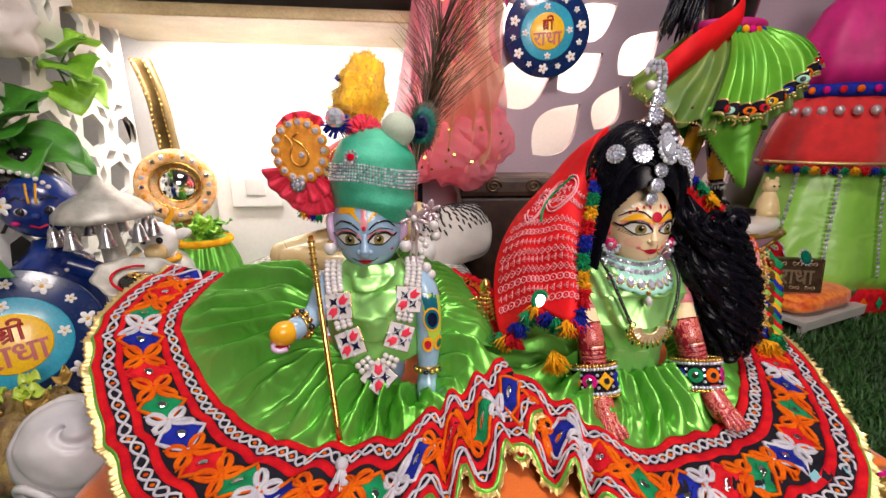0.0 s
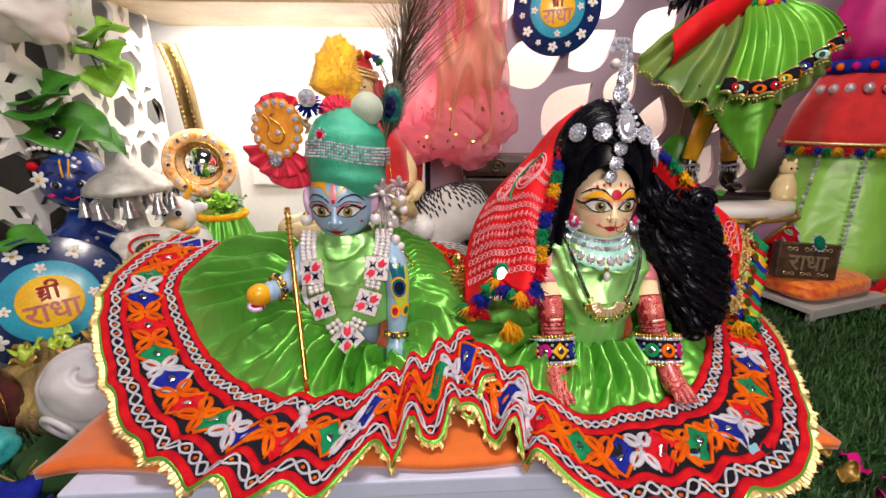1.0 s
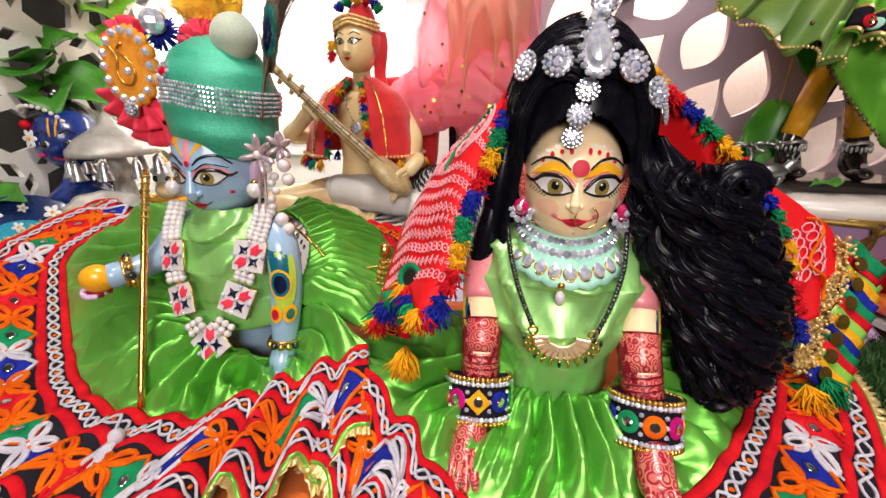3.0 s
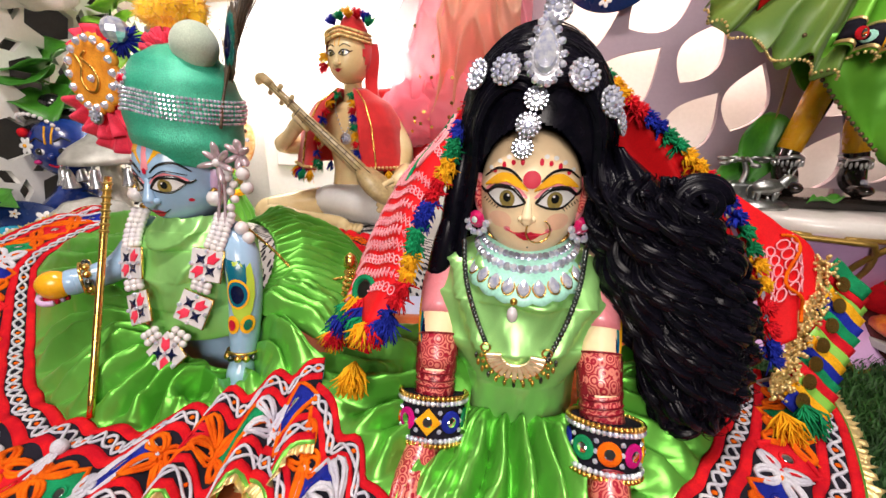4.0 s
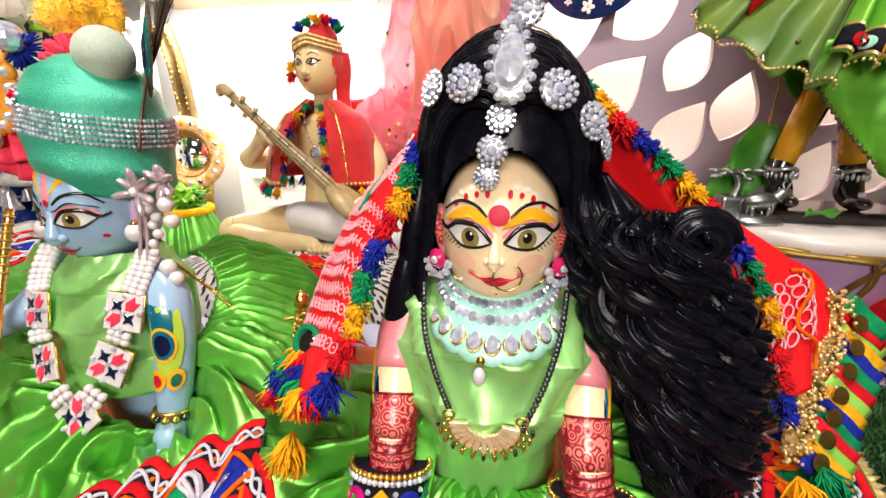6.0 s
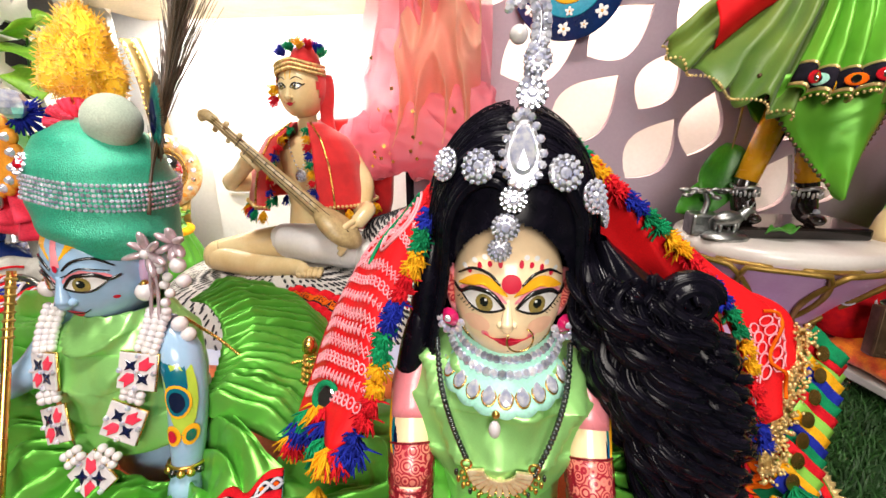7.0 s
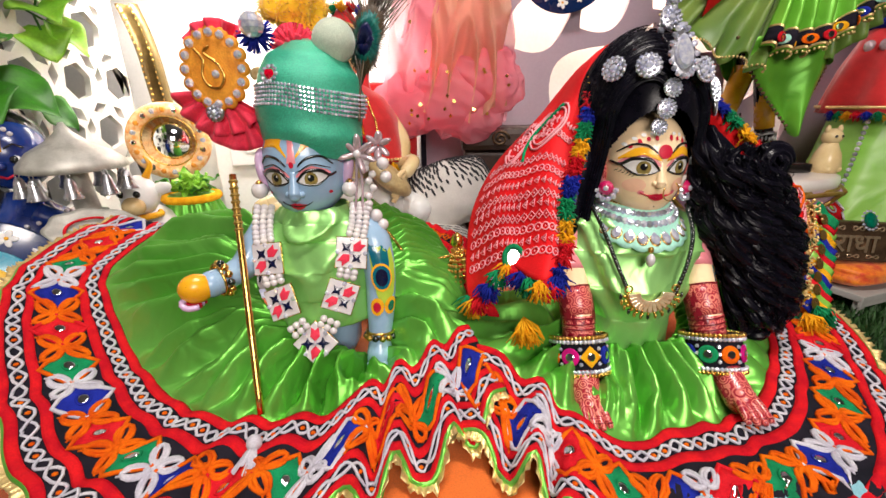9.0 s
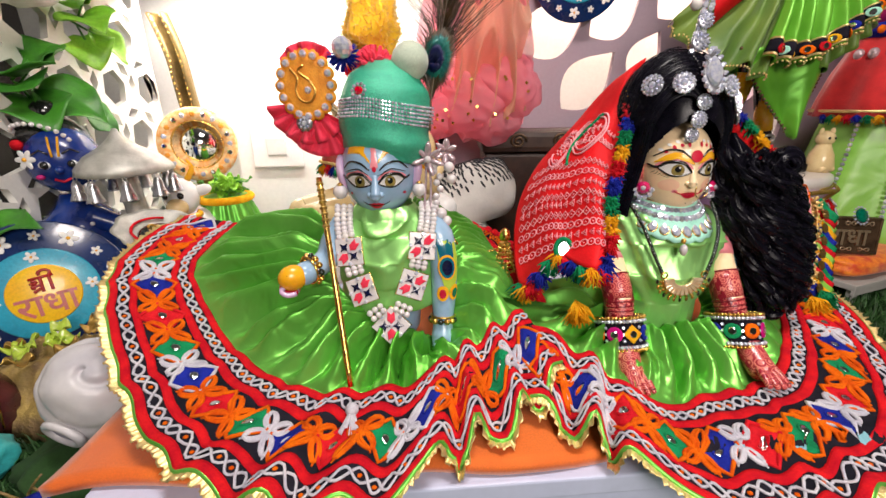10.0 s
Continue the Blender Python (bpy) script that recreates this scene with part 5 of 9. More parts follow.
part("frill", frill((-0.074, 0.415, 0.378), (0, -1, 0.1), 0.006, 0.036, 185, 330, 6, 1), PINK_FRILL, aigrette, "coral pleated frill")
part("frill", frill((-0.062, 0.417, 0.366), (0.1, -1, 0.1), 0.004, 0.036, 200, 325, 5, 2), PINK_FRILL, aigrette, "coral pleated frill")
part("frill", frill((-0.070, 0.416, 0.400), (0, -1, -0.1), 0.004, 0.028, 40, 150, 4, 3), PINK_FRILL, aigrette, "coral pleated frill")
stone_flower((-0.078, 0.4085, 0.3605), (-0.1, -1, 0), 0.0075, 8, 1, 0, CRYSTAL, "rhinestone_flower", aigrette)
g = Geo().ball((-0.039, 0.405, 0.4215), 0.0092, 0, 9, 7)
g.s = [False] * len(g.f)
part("clear_ball", g, CRYSTAL, aigrette, "clear faceted ball")
g = Geo()
for i in range(60):
    a = rnd.uniform(0, 6.28)
    d = Vector((math.cos(a), rnd.uniform(-0.2, 0.6), math.sin(a) - 0.6)).normalized()
    g.tube([Vector((-0.039, 0.409, 0.416)), Vector((-0.039, 0.411, 0.416)) + d * 0.014], [0.0015, 0.0005], 0, 4)
part("navy_tassel", g, BLUE_YARN, aigrette, "navy thread tassel behind the ball")

feather = thing("peacock_feather", "dark peacock feather with a teal eye standing behind the turban", "feather")
spine = [Vector((0.034, 0.409, 0.352)), Vector((0.036, 0.416, 0.378)), Vector((0.044, 0.428, 0.42)), Vector((0.053, 0.436, 0.46)), Vector((0.066, 0.445, 0.52))]
part("quill", Geo().tube(along(spine, 20), [0.0012 - 0.00004 * i for i in range(20)], 0, 6), BARB, feather)
g, ge, gn = Geo(), Geo(), Geo()
fx = Vector((0.74, -0.66, -0.05)).normalized()
for i in range(120):
    t = 0.24 + 0.72 * i / 120
    p = spline(spine, t)
    d = (spline(spine, min(t + 0.02, 1)) - spline(spine, t - 0.02)).normalized()
    for s in (-1, 1):
        L = rnd.uniform(0.06, 0.125) * (0.65 + 0.45 * t) * (1.15 if s > 0 else 0.85)
        e = fx * s
        y = Vector((0, rnd.uniform(-0.007, 0.007), 0))
        w = rnd.uniform(0.25, 1.0)
        pts = [p, p + (d * 0.8 + e * 0.45 * w).normalized() * L * 0.45 + y * 0.3, p + (d * 0.85 + e * 0.75 * w).normalized() * L + e * L * 0.12 * w + y]
        g.tube(pts, [0.00045, 0.0004, 0.00015], 0, 3)
tagged(part("barb", g, BARB, feather, "loose bronze-brown barbs"), kind="stuff")
em = facing(spline(spine, 0.46) + Vector((0, -0.003, 0)), (-0.66, -0.74, 0.12), roll=-10)
for name, a, b, z, mat, lab in (("eye_bronze", 0.0205, 0.026, 0.0, BARB, "bronze ring of the eye"), ("eye_teal", 0.0165, 0.020, 0.001, BARB_EYE, "teal ring of the eye"), ("eye_navy", 0.010, 0.0125, 0.002, BARB_NAVY, "navy heart of the eye")):
    gg = Geo()
    for i in range(90):
        th = 2 * math.pi * i / 90
        k = rnd.uniform(0.92, 1.10)
        gg.tube([em @ Vector((0, -b * 0.3, z)), em @ Vector((a * 0.6 * math.cos(th), b * 0.6 * math.sin(th), z + 0.0006)), em @ Vector((a * k * math.cos(th), b * k * math.sin(th), z))], [0.0008, 0.0011, 0.0004], 0, 4)
    part(name, gg, mat, feather, lab)

hair_tie = thing("beaded_sprig", "silvery lilac petal sprig with pearls hanging beside the blue doll's ear", "hair ornament")
c0 = Vector((0.031, 0.405, 0.327))
for k in range(6):
    a = radians(-70 + 52 * k)
    d = Vector((math.cos(a) * 0.9, -0.35, math.sin(a))).normalized()
    part("petal", Geo().ball(c0 + d * 0.0085, (0.0034, 0.0026, 0.0088), 0, 10, 8, d.to_track_quat("Z", "Y").to_matrix().to_4x4()), LILAC_BEAD, hair_tie)
part("pearl", Geo().ball(c0 + Vector((0, -0.003, 0)), 0.0034, 0, 12, 8), PEARL, hair_tie)
c1 = c0 + Vector((0.017, 0.004, 0.006))
for k in range(6):
    d = Vector((math.cos(1.05 * k + 0.4) * 0.8, -0.45, math.sin(1.05 * k + 0.4))).normalized()
    part("petal", Geo().ball(c1 + d * 0.0070, (0.0036, 0.0026, 0.0062), 0, 10, 8, d.to_track_quat("Z", "Y").to_matrix().to_4x4()), LILAC_BEAD, hair_tie)
for k, (x, z, r) in enumerate(((0.020, -0.008, 0.0052), (0.022, -0.019, 0.0050), (0.012, -0.052, 0.0056), (0.017, -0.060, 0.0052), (0.010, -0.063, 0.0050))):
    part("pearl", Geo().ball(c0 + Vector((x, -0.001, z)), r, 0, 14, 10), PEARL, hair_tie)
for i in range(9):
    p = spline([c0 + Vector((0.004, 0, -0.004)), c0 + Vector((0.010, -0.002, -0.022)), c0 + Vector((0.006, -0.005, -0.045))], i / 8)
    part("pearl", Geo().ball(p + Vector((0.002 * math.sin(9 * i), 0, 0)), 0.0033, 0, 12, 8), PEARL, hair_tie)
g = Geo()
for s in (-1, 1):
    g.tube(along([c0 + Vector((0.001 * s, 0, -0.004)), c0 + Vector((0.0025 * s, -0.002, -0.025)), c0 + Vector((-0.002 + 0.003 * s, -0.006, -0.050))], 14), 0.0012, 0, 6)
part("bead_string", g, LILAC_BEAD, hair_tie)
for side, c in ((-1, (-0.0515, 0.405, 0.2985)), (1, (0.0225, 0.405, 0.2985))):
    er = thing("pearl_earring", "white pearl earring in a gold claw on the blue doll", "earring", group="doll earrings")
    part("pearl", Geo().ball(c, 0.0068, 0, 20, 14), PEARL, er)
    part("claw", Geo().lathe([(0.001, 0.0085), (0.0035, 0.006), (0.0015, 0.005)], 0, 10, Matrix.Translation(c)), GOLD, er)

garland = thing("tile_necklace", "pearl necklace with square enamel flower tiles and diamond pendant", "necklace")
V = [(-0.049, 0.408, 0.288), (-0.049, 0.394, 0.268), (-0.0442, 0.383, 0.247), (-0.0339, 0.3715, 0.213), (-0.0085, 0.362, 0.182), (0.0126, 0.376, 0.2145), (0.023, 0.386, 0.2492), (0.029, 0.396, 0.270), (0.030, 0.408, 0.288)]


def tile(c, normal, size, roll):
    m = facing(c, normal, roll=roll)
    t = turn_of(m)
    body = Geo().box((size, size, 0.0030), m, 0, 0.0006)
    ob = part("enamel_tile", body, PEARL, garland, "white square tile with gold rim")
    rim = Geo()
    h = size / 2
    rim.tube([m @ Vector((x, y, -0.0006)) for x, y in [(-h, -h), (h, -h), (h, h), (-h, h)]], 0.0009, 0, 6, close=True)
    part("tile_rim", rim, GOLD, ob)
    for k in range(4):
        a = radians(45 + 90 * k)
        d = Vector((math.cos(a), math.sin(a)))
        n = Vector((-d.y, d.x))
        if k % 2:
            ring = [d * (size * 0.24) + (d * math.cos(w) + n * math.sin(w)) * (size * (0.22 if i % 2 == 0 else 0.09)) for i, w in enumerate([2 * math.pi * i / 8 for i in range(8)])]
        else:
            ring = [d * (size * 0.08), d * (size * 0.22) + n * size * 0.15, d * (size * 0.52) + n * size * 0.12, d * (size * 0.42), d * (size * 0.52) - n * size * 0.12, d * (size * 0.22) - n * size * 0.15]
        part("enamel_petal", Geo().plate([(p.x, p.y) for p in ring], 0.0010, m @ Matrix.Translation((0, 0, 0.0015)), 0, 0.0003), NAVY_PAINT if k % 2 else PINK_FRILL, ob)
    st = Geo()
    for x, y in ((0, 0), (0, h * 0.9), (0, -h * 0.9), (h * 0.9, 0), (-h * 0.9, 0)):
        st.gem(m @ Vector((x, y, 0.0018)), size * 0.085, 0, t, 6, 0.8)
    part("rhinestone", st, CRYSTAL, ob)


for t, roll in ((0.25, 8), (0.375, 22), (0.625, -22), (0.75, -8)):
    p = spline(V, t)
    tile(p + Vector((0, -0.003, 0)), (-0.25 if t < 0.5 else 0.15, -1, 0.28), 0.0250, roll)
tile(Vector((-0.0085, 0.3600, 0.1790)), (0, -1, 0.35), 0.0260, 45)
pearls = []
for lo, hi in ((0.02, 0.185), (0.300, 0.325), (0.425, 0.455), (0.545, 0.575), (0.675, 0.700), (0.815, 0.98)):
    n = max(2, round((hi - lo) / 0.021))
    for i in range(n):
        t = lo + (hi - lo) * (i + 0.5) / n
        p, d = spline(V, t), (spline(V, min(t + 0.01, 1)) - spline(V, t - 0.01)).normalized()
        side = d.cross(Vector((0, -1, 0.2))).normalized()
        for k in (-1, 0, 1):
            pearls.append(p + side * k * 0.0058 + Vector((0, -0.003, 0)))
pearls.append(Vector((-0.0085, 0.3560, 0.1575)))
for p in pearls:
    part("pearl", Geo().ball(p, 0.0031, 0, 12, 8), PEARL, garland)
for t in (0.19, 0.313, 0.44, 0.56, 0.687, 0.81):
    p, d = spline(V, t), (spline(V, t + 0.01) - spline(V, t - 0.01)).normalized()
    side = d.cross(Vector((0, -1, 0.2))).normalized()
    for k in (-1, 0, 1):
        part("gold_bead", Geo().ball(p + side * k * 0.0056 + Vector((0, -0.002, 0)), 0.0019, 0, 8, 6), GOLD, garland)

flute = thing("flute", "thin brass flute standing upright in the blue doll's hand", "flute")
f0, f1 = Vector((-0.0685, 0.398, 0.313)), Vector((-0.0435, 0.318, 0.145))
part("tube", Geo().tube([f0.lerp(f1, i / 14) for i in range(15)], [0.0027 + 0.0001 * math.sin(i * 2.2) for i in range(15)], 0, 14), GOLD, flute)
for k in range(8):
    p = f0.lerp(f1, 0.03 + 0.03 * k)
    part("knurl_ring", Geo().lathe([(0.0031, -0.001), (0.0037, 0), (0.0031, 0.001)], 0, 14, facing(p, f1 - f0)), OLD_GOLD, flute)
tassel = thing("thread_tassel", "white thread tassel hanging from the foot of the flute", "tassel")
g = Geo()
tb = Vector((-0.0395, 0.292, 0.1425))
for i in range(46):
    a = rnd.uniform(0, 6.28)
    g.tube([tb, tb + Vector((0.003 * math.cos(a), 0.003 * math.sin(a) - 0.006, -0.002)), tb + Vector((0.008 * math.cos(a), 0.004 * math.sin(a) - 0.020, -0.004))], [0.0011, 0.0009, 0.0005], 0, 4)
part("threads", g, WHITE_YARN, tassel)
part("knot", Geo().ball(tb, (0.0055, 0.0055, 0.006), 0, 12, 8), WHITE_YARN, tassel)
for c, ax, r in (((0.0415, 0.3850, 0.1700), (0.05, 0.2, 1), 0.0118), ((-0.0765, 0.3695, 0.2357), (-0.7, -0.75, -0.05), 0.0125)):
    br = thing("bead_bracelet", "gold and black bead bracelet on the blue doll's wrist", "bracelet", group="blue doll bracelets")
    m = facing(c, ax)
    for k in range(12):
        a = 2 * math.pi * k / 12
        part("bead", Geo().ball(m @ Vector((r * math.cos(a), r * math.sin(a), 0)), 0.0031, 0, 10, 7), BLACK_BEAD if k % 3 == 0 else GOLD, br)
    part("wire", Geo().tube([m @ Vector((r * 1.02 * math.cos(t), r * 1.02 * math.sin(t), 0.0042)) for t in [2 * math.pi * k / 28 for k in range(28)]], 0.0011, 0, 6, close=True), GOLD, br)

# ---------------------------------------------------------------- what the cream doll wears
wig = thing("wig", "long glossy black wig with loose curls on the cream doll", "wig")
HC = Vector((0.2705, 0.423, 0.345))
HR = Vector((0.0470, 0.0500, 0.0700))


def cap(u, v):
    a, b = 2 * math.pi * u, math.pi * v * 0.74
    return HC + Vector((HR.x * math.sin(b) * math.cos(a), HR.y * math.sin(b) * math.sin(a), HR.z * math.cos(b)))


full = Geo().grid(cap, 200, 110, close=True)
g = Geo()
keep = []
for f in full.f:
    c = sum((Vector(full.v[i]) for i in f), Vector()) / 4
    dx = abs(c.x - 0.269) / 0.0385
    if c.y < 0.410 and dx < 1 and c.z < 0.300 + 0.060 * math.sqrt(1 - dx * dx):
        continue
    keep.append(f)
g.add(full.v, keep)
part("cap", g, HAIR, wig, "smooth crown of black hair")


def lock(g, pts, rs, n=24, grooves=7, twist=0.0, flat=0.7, ph=0.0):
    """A tress: a tapered tube with fine grooves that wind along it as the strands do."""
    last, verts, m = None, [], len(pts)
    for i, p in enumerate(pts):
        d = (pts[min(i + 1, m - 1)] - pts[max(i - 1, 0)]).normalized()
        side = d.orthogonal() if last is None else last - d * last.dot(d)
        last = side.normalized()
        up = d.cross(last)
        for k in range(n):
            a = 2 * math.pi * k / n
            r = rs[i] * (1 + 0.13 * math.cos(grooves * a + twist * i + ph) + 0.06 * math.cos((grooves * 2 - 3) * a - ph + 0.4 * twist * i))
            verts.append(p + last * (r * math.cos(a)) + up * (r * flat * math.sin(a)))
    faces = [(i * n + k, i * n + (k + 1) % n, (i + 1) * n + (k + 1) % n, (i + 1) * n + k) for i in range(m - 1) for k in range(n)]
    g.add(verts, faces + [tuple(reversed(range(n))), tuple((m - 1) * n + k for k in range(n))])


def crown_point(side, y, ang, lift=0.0):
    """A place on the crown at depth y, turned by ang degrees from the parting."""
    k = math.sqrt(max(0.03, 1 - ((y - HC.y) / HR.y) ** 2))
    return Vector((HC.x + side * (HR.x * k + lift) * math.sin(radians(ang)), y, HC.z + (HR.z * k + lift) * math.cos(radians(ang))))


rnd = random.Random(21)
LO = ([0.150, 0.170, 0.190, 0.230, 0.265, 0.300, 0.345], [0.374, 0.366, 0.358, 0.340, 0.323, 0.311, 0.306])
HI = ([0.150, 0.170, 0.190, 0.230, 0.265, 0.300, 0.320, 0.345], [0.394, 0.406, 0.413, 0.413, 0.404, 0.386, 0.366, 0.338])
edge_of = lambda table, z: float(np.interp(z, *table))


def mass_point(q, z, out=0.0):
    """A place on the front of the fallen hair: q runs 0..1 across it at height z."""
    lo, hi = edge_of(LO, z), edge_of(HI, z)
    w = 2 * q - 1
    deep = 0.030 * min(1.0, (z - 0.135) / 0.05)
    return Vector((lo + (hi - lo) * q, 0.404 - 0.10 * max(0.0, 0.28 - z) - (deep + out) * math.sqrt(max(0.0, 1 - w * w)), z))


for side in (-1, 1):
    for i in range(26):
        y0 = 0.3755 + 0.090 * (i / 25) ** 1.1 + rnd.uniform(-0.001, 0.001)
        g, pts = Geo(), []
        for j in range(8):
            t = j / 7
            pts.append(crown_point(side, y0 + (0.402 - y0) * 0.62 * t ** 0.8 + 0.012 * t * (i / 25), 1 + 93 * t, 0.0008 + 0.002 * math.sin(math.pi * t)))
        e = pts[-1]
        if side < 0:
            pts += [e + Vector((-0.003 - 0.004 * i / 25, 0.003, -0.030)), e + Vector((-0.009 - 0.006 * i / 25, 0.004, -0.065)), e + Vector((-0.010, 0.006, -0.105))]
        else:
            q = 0.04 + 0.5 * (i / 25)
            pts += [mass_point(q, 0.312, -0.004), mass_point(q, 0.275, -0.004), mass_point(q, 0.235, -0.006)]
        line = along(pts, 40)
        lock(g, line, [0.0046 * (0.5 + 0.5 * math.sin(math.pi * min(1.0, 0.12 + 0.75 * k / 39))) for k in range(40)], 24, 7, 0.05, 0.62, rnd.uniform(0, 6))
        part("tress", g, HAIR, wig)


def mass(u, v):
    """The dense body of the fallen hair."""
    z = 0.345 - 0.172 * v
    lo, hi = edge_of(LO, z) + 0.004, edge_of(HI, z) - 0.004
    a, k = 2 * math.pi * u, math.sin(math.pi * min(max(v, 0.02), 0.98)) ** 0.4
    lump = 1 + 0.12 * noise.noise((math.cos(a) * 2, math.sin(a) * 2, v * 6))
    return Vector(((lo + hi) / 2 + (hi - lo) / 2 * k * lump * math.cos(a), 0.406 - 0.10 * max(0.0, 0.28 - z) + 0.024 * k * lump * math.sin(a), z))


part("underlayer", Geo().grid(mass, 60, 40, close=True), HAIR, wig, "dense black curls beneath")
part("underlayer", Geo().ball((0.216, 0.412, 0.290), (0.010, 0.016, 0.058), 0, 24, 18, pose(0, 0, 0, 0, 8, 0)), HAIR, wig, "dense black hair beneath")
part("underlayer", Geo().ball((0.268, 0.452, 0.296), (0.056, 0.016, 0.062), 0, 28, 18), HAIR, wig, "dense black hair behind the neck")
part("underlayer", Geo().ball((0.208, 0.404, 0.256), (0.010, 0.013, 0.046), 0, 24, 18, pose(0, 0, 0, 0, 10, 0)), HAIR, wig, "dense black hair beneath")
for i in range(84):
    q = (i * 0.618) % 1.0
    z1 = rnd.uniform(0.225, 0.332) if i % 3 else rnd.uniform(0.29, 0.338)
    L = rnd.uniform(0.060, 0.105)
    turns, ph, r = rnd.uniform(1.3, 2.6), rnd.uniform(0, 6.28), rnd.uniform(0.0045, 0.0085)
    sway = rnd.uniform(-0.14, 0.14)
    line = []
    for k in range(44):
        t = k / 43
        z = max(0.168, z1 - L * t)
        p = mass_point(min(0.99, max(0.01, q + sway * t)), z, 0.001)
        line.append(p + Vector((r * math.cos(ph + 6.28 * turns * t), 0.75 * r * math.sin(ph + 6.28 * turns * t) - 0.001, 0.4 * r * math.sin(ph + 6.28 * turns * t + 1.0))))
    g = Geo()
    thick = rnd.uniform(0.0038, 0.0062)
    lock(g, line, [thick * (0.25 + 0.75 * math.sin(math.pi * (0.06 + 0.88 * k / 43)) ** 0.7) for k in range(44)], 24, 7, 0.10, 0.72, ph)
    for j in range(4):
        o = Vector((rnd.uniform(-1, 1), rnd.uniform(-1, 0), rnd.uniform(-1, 1))) * thick * 1.1
        g.tube([p + o * (0.7 + 0.6 * math.sin(0.15 * k + j)) for k, p in enumerate(line)], 0.00028, 0, 3)
    part("ringlet", g, HAIR, wig)
coil = [Vector((0.366 + (0.016 - 0.00026 * k) * math.cos(0.32 * k), 0.384 - 0.0002 * k, 0.316 + (0.014 - 0.00022 * k) * math.sin(0.32 * k))) for k in range(46)]
g = Geo()
lock(g, coil, [0.0052 - 0.00004 * k for k in range(46)], 24, 7, 0.08, 0.8)
part("ringlet", g, HAIR, wig, "round rolled curl")
g = Geo()
for i in range(90):
    q, z1, ph = rnd.random(), rnd.uniform(0.24, 0.31), rnd.uniform(0, 6.28)
    pts = [mass_point(min(0.99, max(0.01, q + 0.1 * math.sin(3 * t + ph))), max(0.16, z1 - 0.09 * t), 0.006) + Vector((0.005 * math.sin(9 * t + ph), -0.002, 0.002 * math.cos(7 * t))) for t in [k / 15 for k in range(16)]]
    g.tube(pts, 0.00025, 0, 3)
for i in range(120):
    side, y0 = rnd.choice((-1, 1)), rnd.uniform(0.376, 0.44)
    g.tube([crown_point(side, y0 + (0.402 - y0) * 0.6 * t + 0.003 * math.sin(4 * t + i), 4 + 86 * t, 0.0052 + 0.002 * math.sin(3 * t + i)) for t in [k / 11 for k in range(12)]], 0.00025, 0, 3)
tagged(part("stray_hair", g, HAIR, wig, "fine stray strands"), kind="stuff")

headdress = thing("rhinestone_headdress", "clear rhinestone headdress with drop centrepiece on the black wig", "headdress")


def drop_stone(c, normal, a, b, parent):
    m = facing(c, normal)
    t = turn_of(m)
    out = lambda th, k: (a * k * math.cos(th) * (1 - 0.32 * max(0, math.sin(th))), b * k * (math.sin(th) if math.sin(th) < 0 else 1.25 * math.sin(th)))
    part("drop_stone", Geo().plate([out(2 * math.pi * i / 18, 0.68) for i in range(18)], 0.004, m, 0, 0.0012), CRYSTAL, parent, "large pear-shaped clear stone")
    g = Geo()
    for i in range(18):
        x, y = out(2 * math.pi * i / 18, 1.0)
        g.gem(m @ Vector((x, y, 0.001)), 0.0023, 0, t, 7, 0.8)
    g.plate([out(2 * math.pi * i / 18, 0.95) for i in range(18)], 0.0008, m, 1)
    part("stone_border", g, [CRYSTAL, SILVER], parent)


drop_stone((0.2700, 0.3785, 0.3960), (0, -1, 0.35), 0.0098, 0.0165, headdress)
for c, n, r in (((0.2665, 0.3785, 0.3735), (0, -1, 0.2), 0.0078), ((0.2630, 0.3765, 0.3590), (0, -1, 0.1), 0.0082), ((0.2605, 0.3790, 0.3460), (0, -1, 0.15), 0.0072), ((0.2485, 0.3830, 0.3890), (-0.35, -1, 0.3), 0.0102),
                ((0.2920, 0.3840, 0.3860), (0.35, -1, 0.3), 0.0105), ((0.3105, 0.3960, 0.3720), (0.75, -0.9, 0.25), 0.0105), ((0.2300, 0.4000, 0.3880), (-0.9, -0.8, 0.3), 0.0105), ((0.3195, 0.4080, 0.3600), (1.0, -0.4, 0.2), 0.0090)):
    stone_flower(c, n, 0.88 * r, 9, 2, 0, CRYSTAL, "rhinestone_rosette", headdress, "clear rhinestone rosette")
plume = thing("rhinestone_plume", "upright rhinestone plume hook standing on top of the wig", "hair ornament")
g = Geo()
hook = [(0.268, 0.405, 0.412), (0.270, 0.404, 0.432), (0.273, 0.404, 0.452), (0.270, 0.404, 0.468), (0.262, 0.404, 0.470), (0.259, 0.404, 0.462)]
g.tube(along(hook, 24), 0.0014, 1, 6)
for i in range(40):
    p = spline(hook, i / 39)
    for k in (-1, 1):
        g.gem(p + Vector((0.0030 * k, -0.0022, rnd.uniform(-0.001, 0.001))), rnd.uniform(0.0021, 0.0032), 0, turn_of(facing((0, 0, 0), (k * 0.4, -1, 0.2))), 7, 0.8)
part("stem", g, [CRYSTAL, SILVER], plume)
part("pearl", Geo().ball((0.2615, 0.4015, 0.449), 0.0050, 0, 16, 12), PEARL, plume)
stone_flower((0.270, 0.400, 0.420), (0, -1, 0.2), 0.0085, 8, 2, 0, CRYSTAL, "rhinestone_rosette", plume)
stone_flower((0.272, 0.4005, 0.437), (0, -1, 0.2), 0.0075, 8, 2, 0, CRYSTAL, "rhinestone_rosette", plume)

headdress.location = (0.002, -0.0065, 0.0)
plume.location = (0.008, 0.006, 0.005)

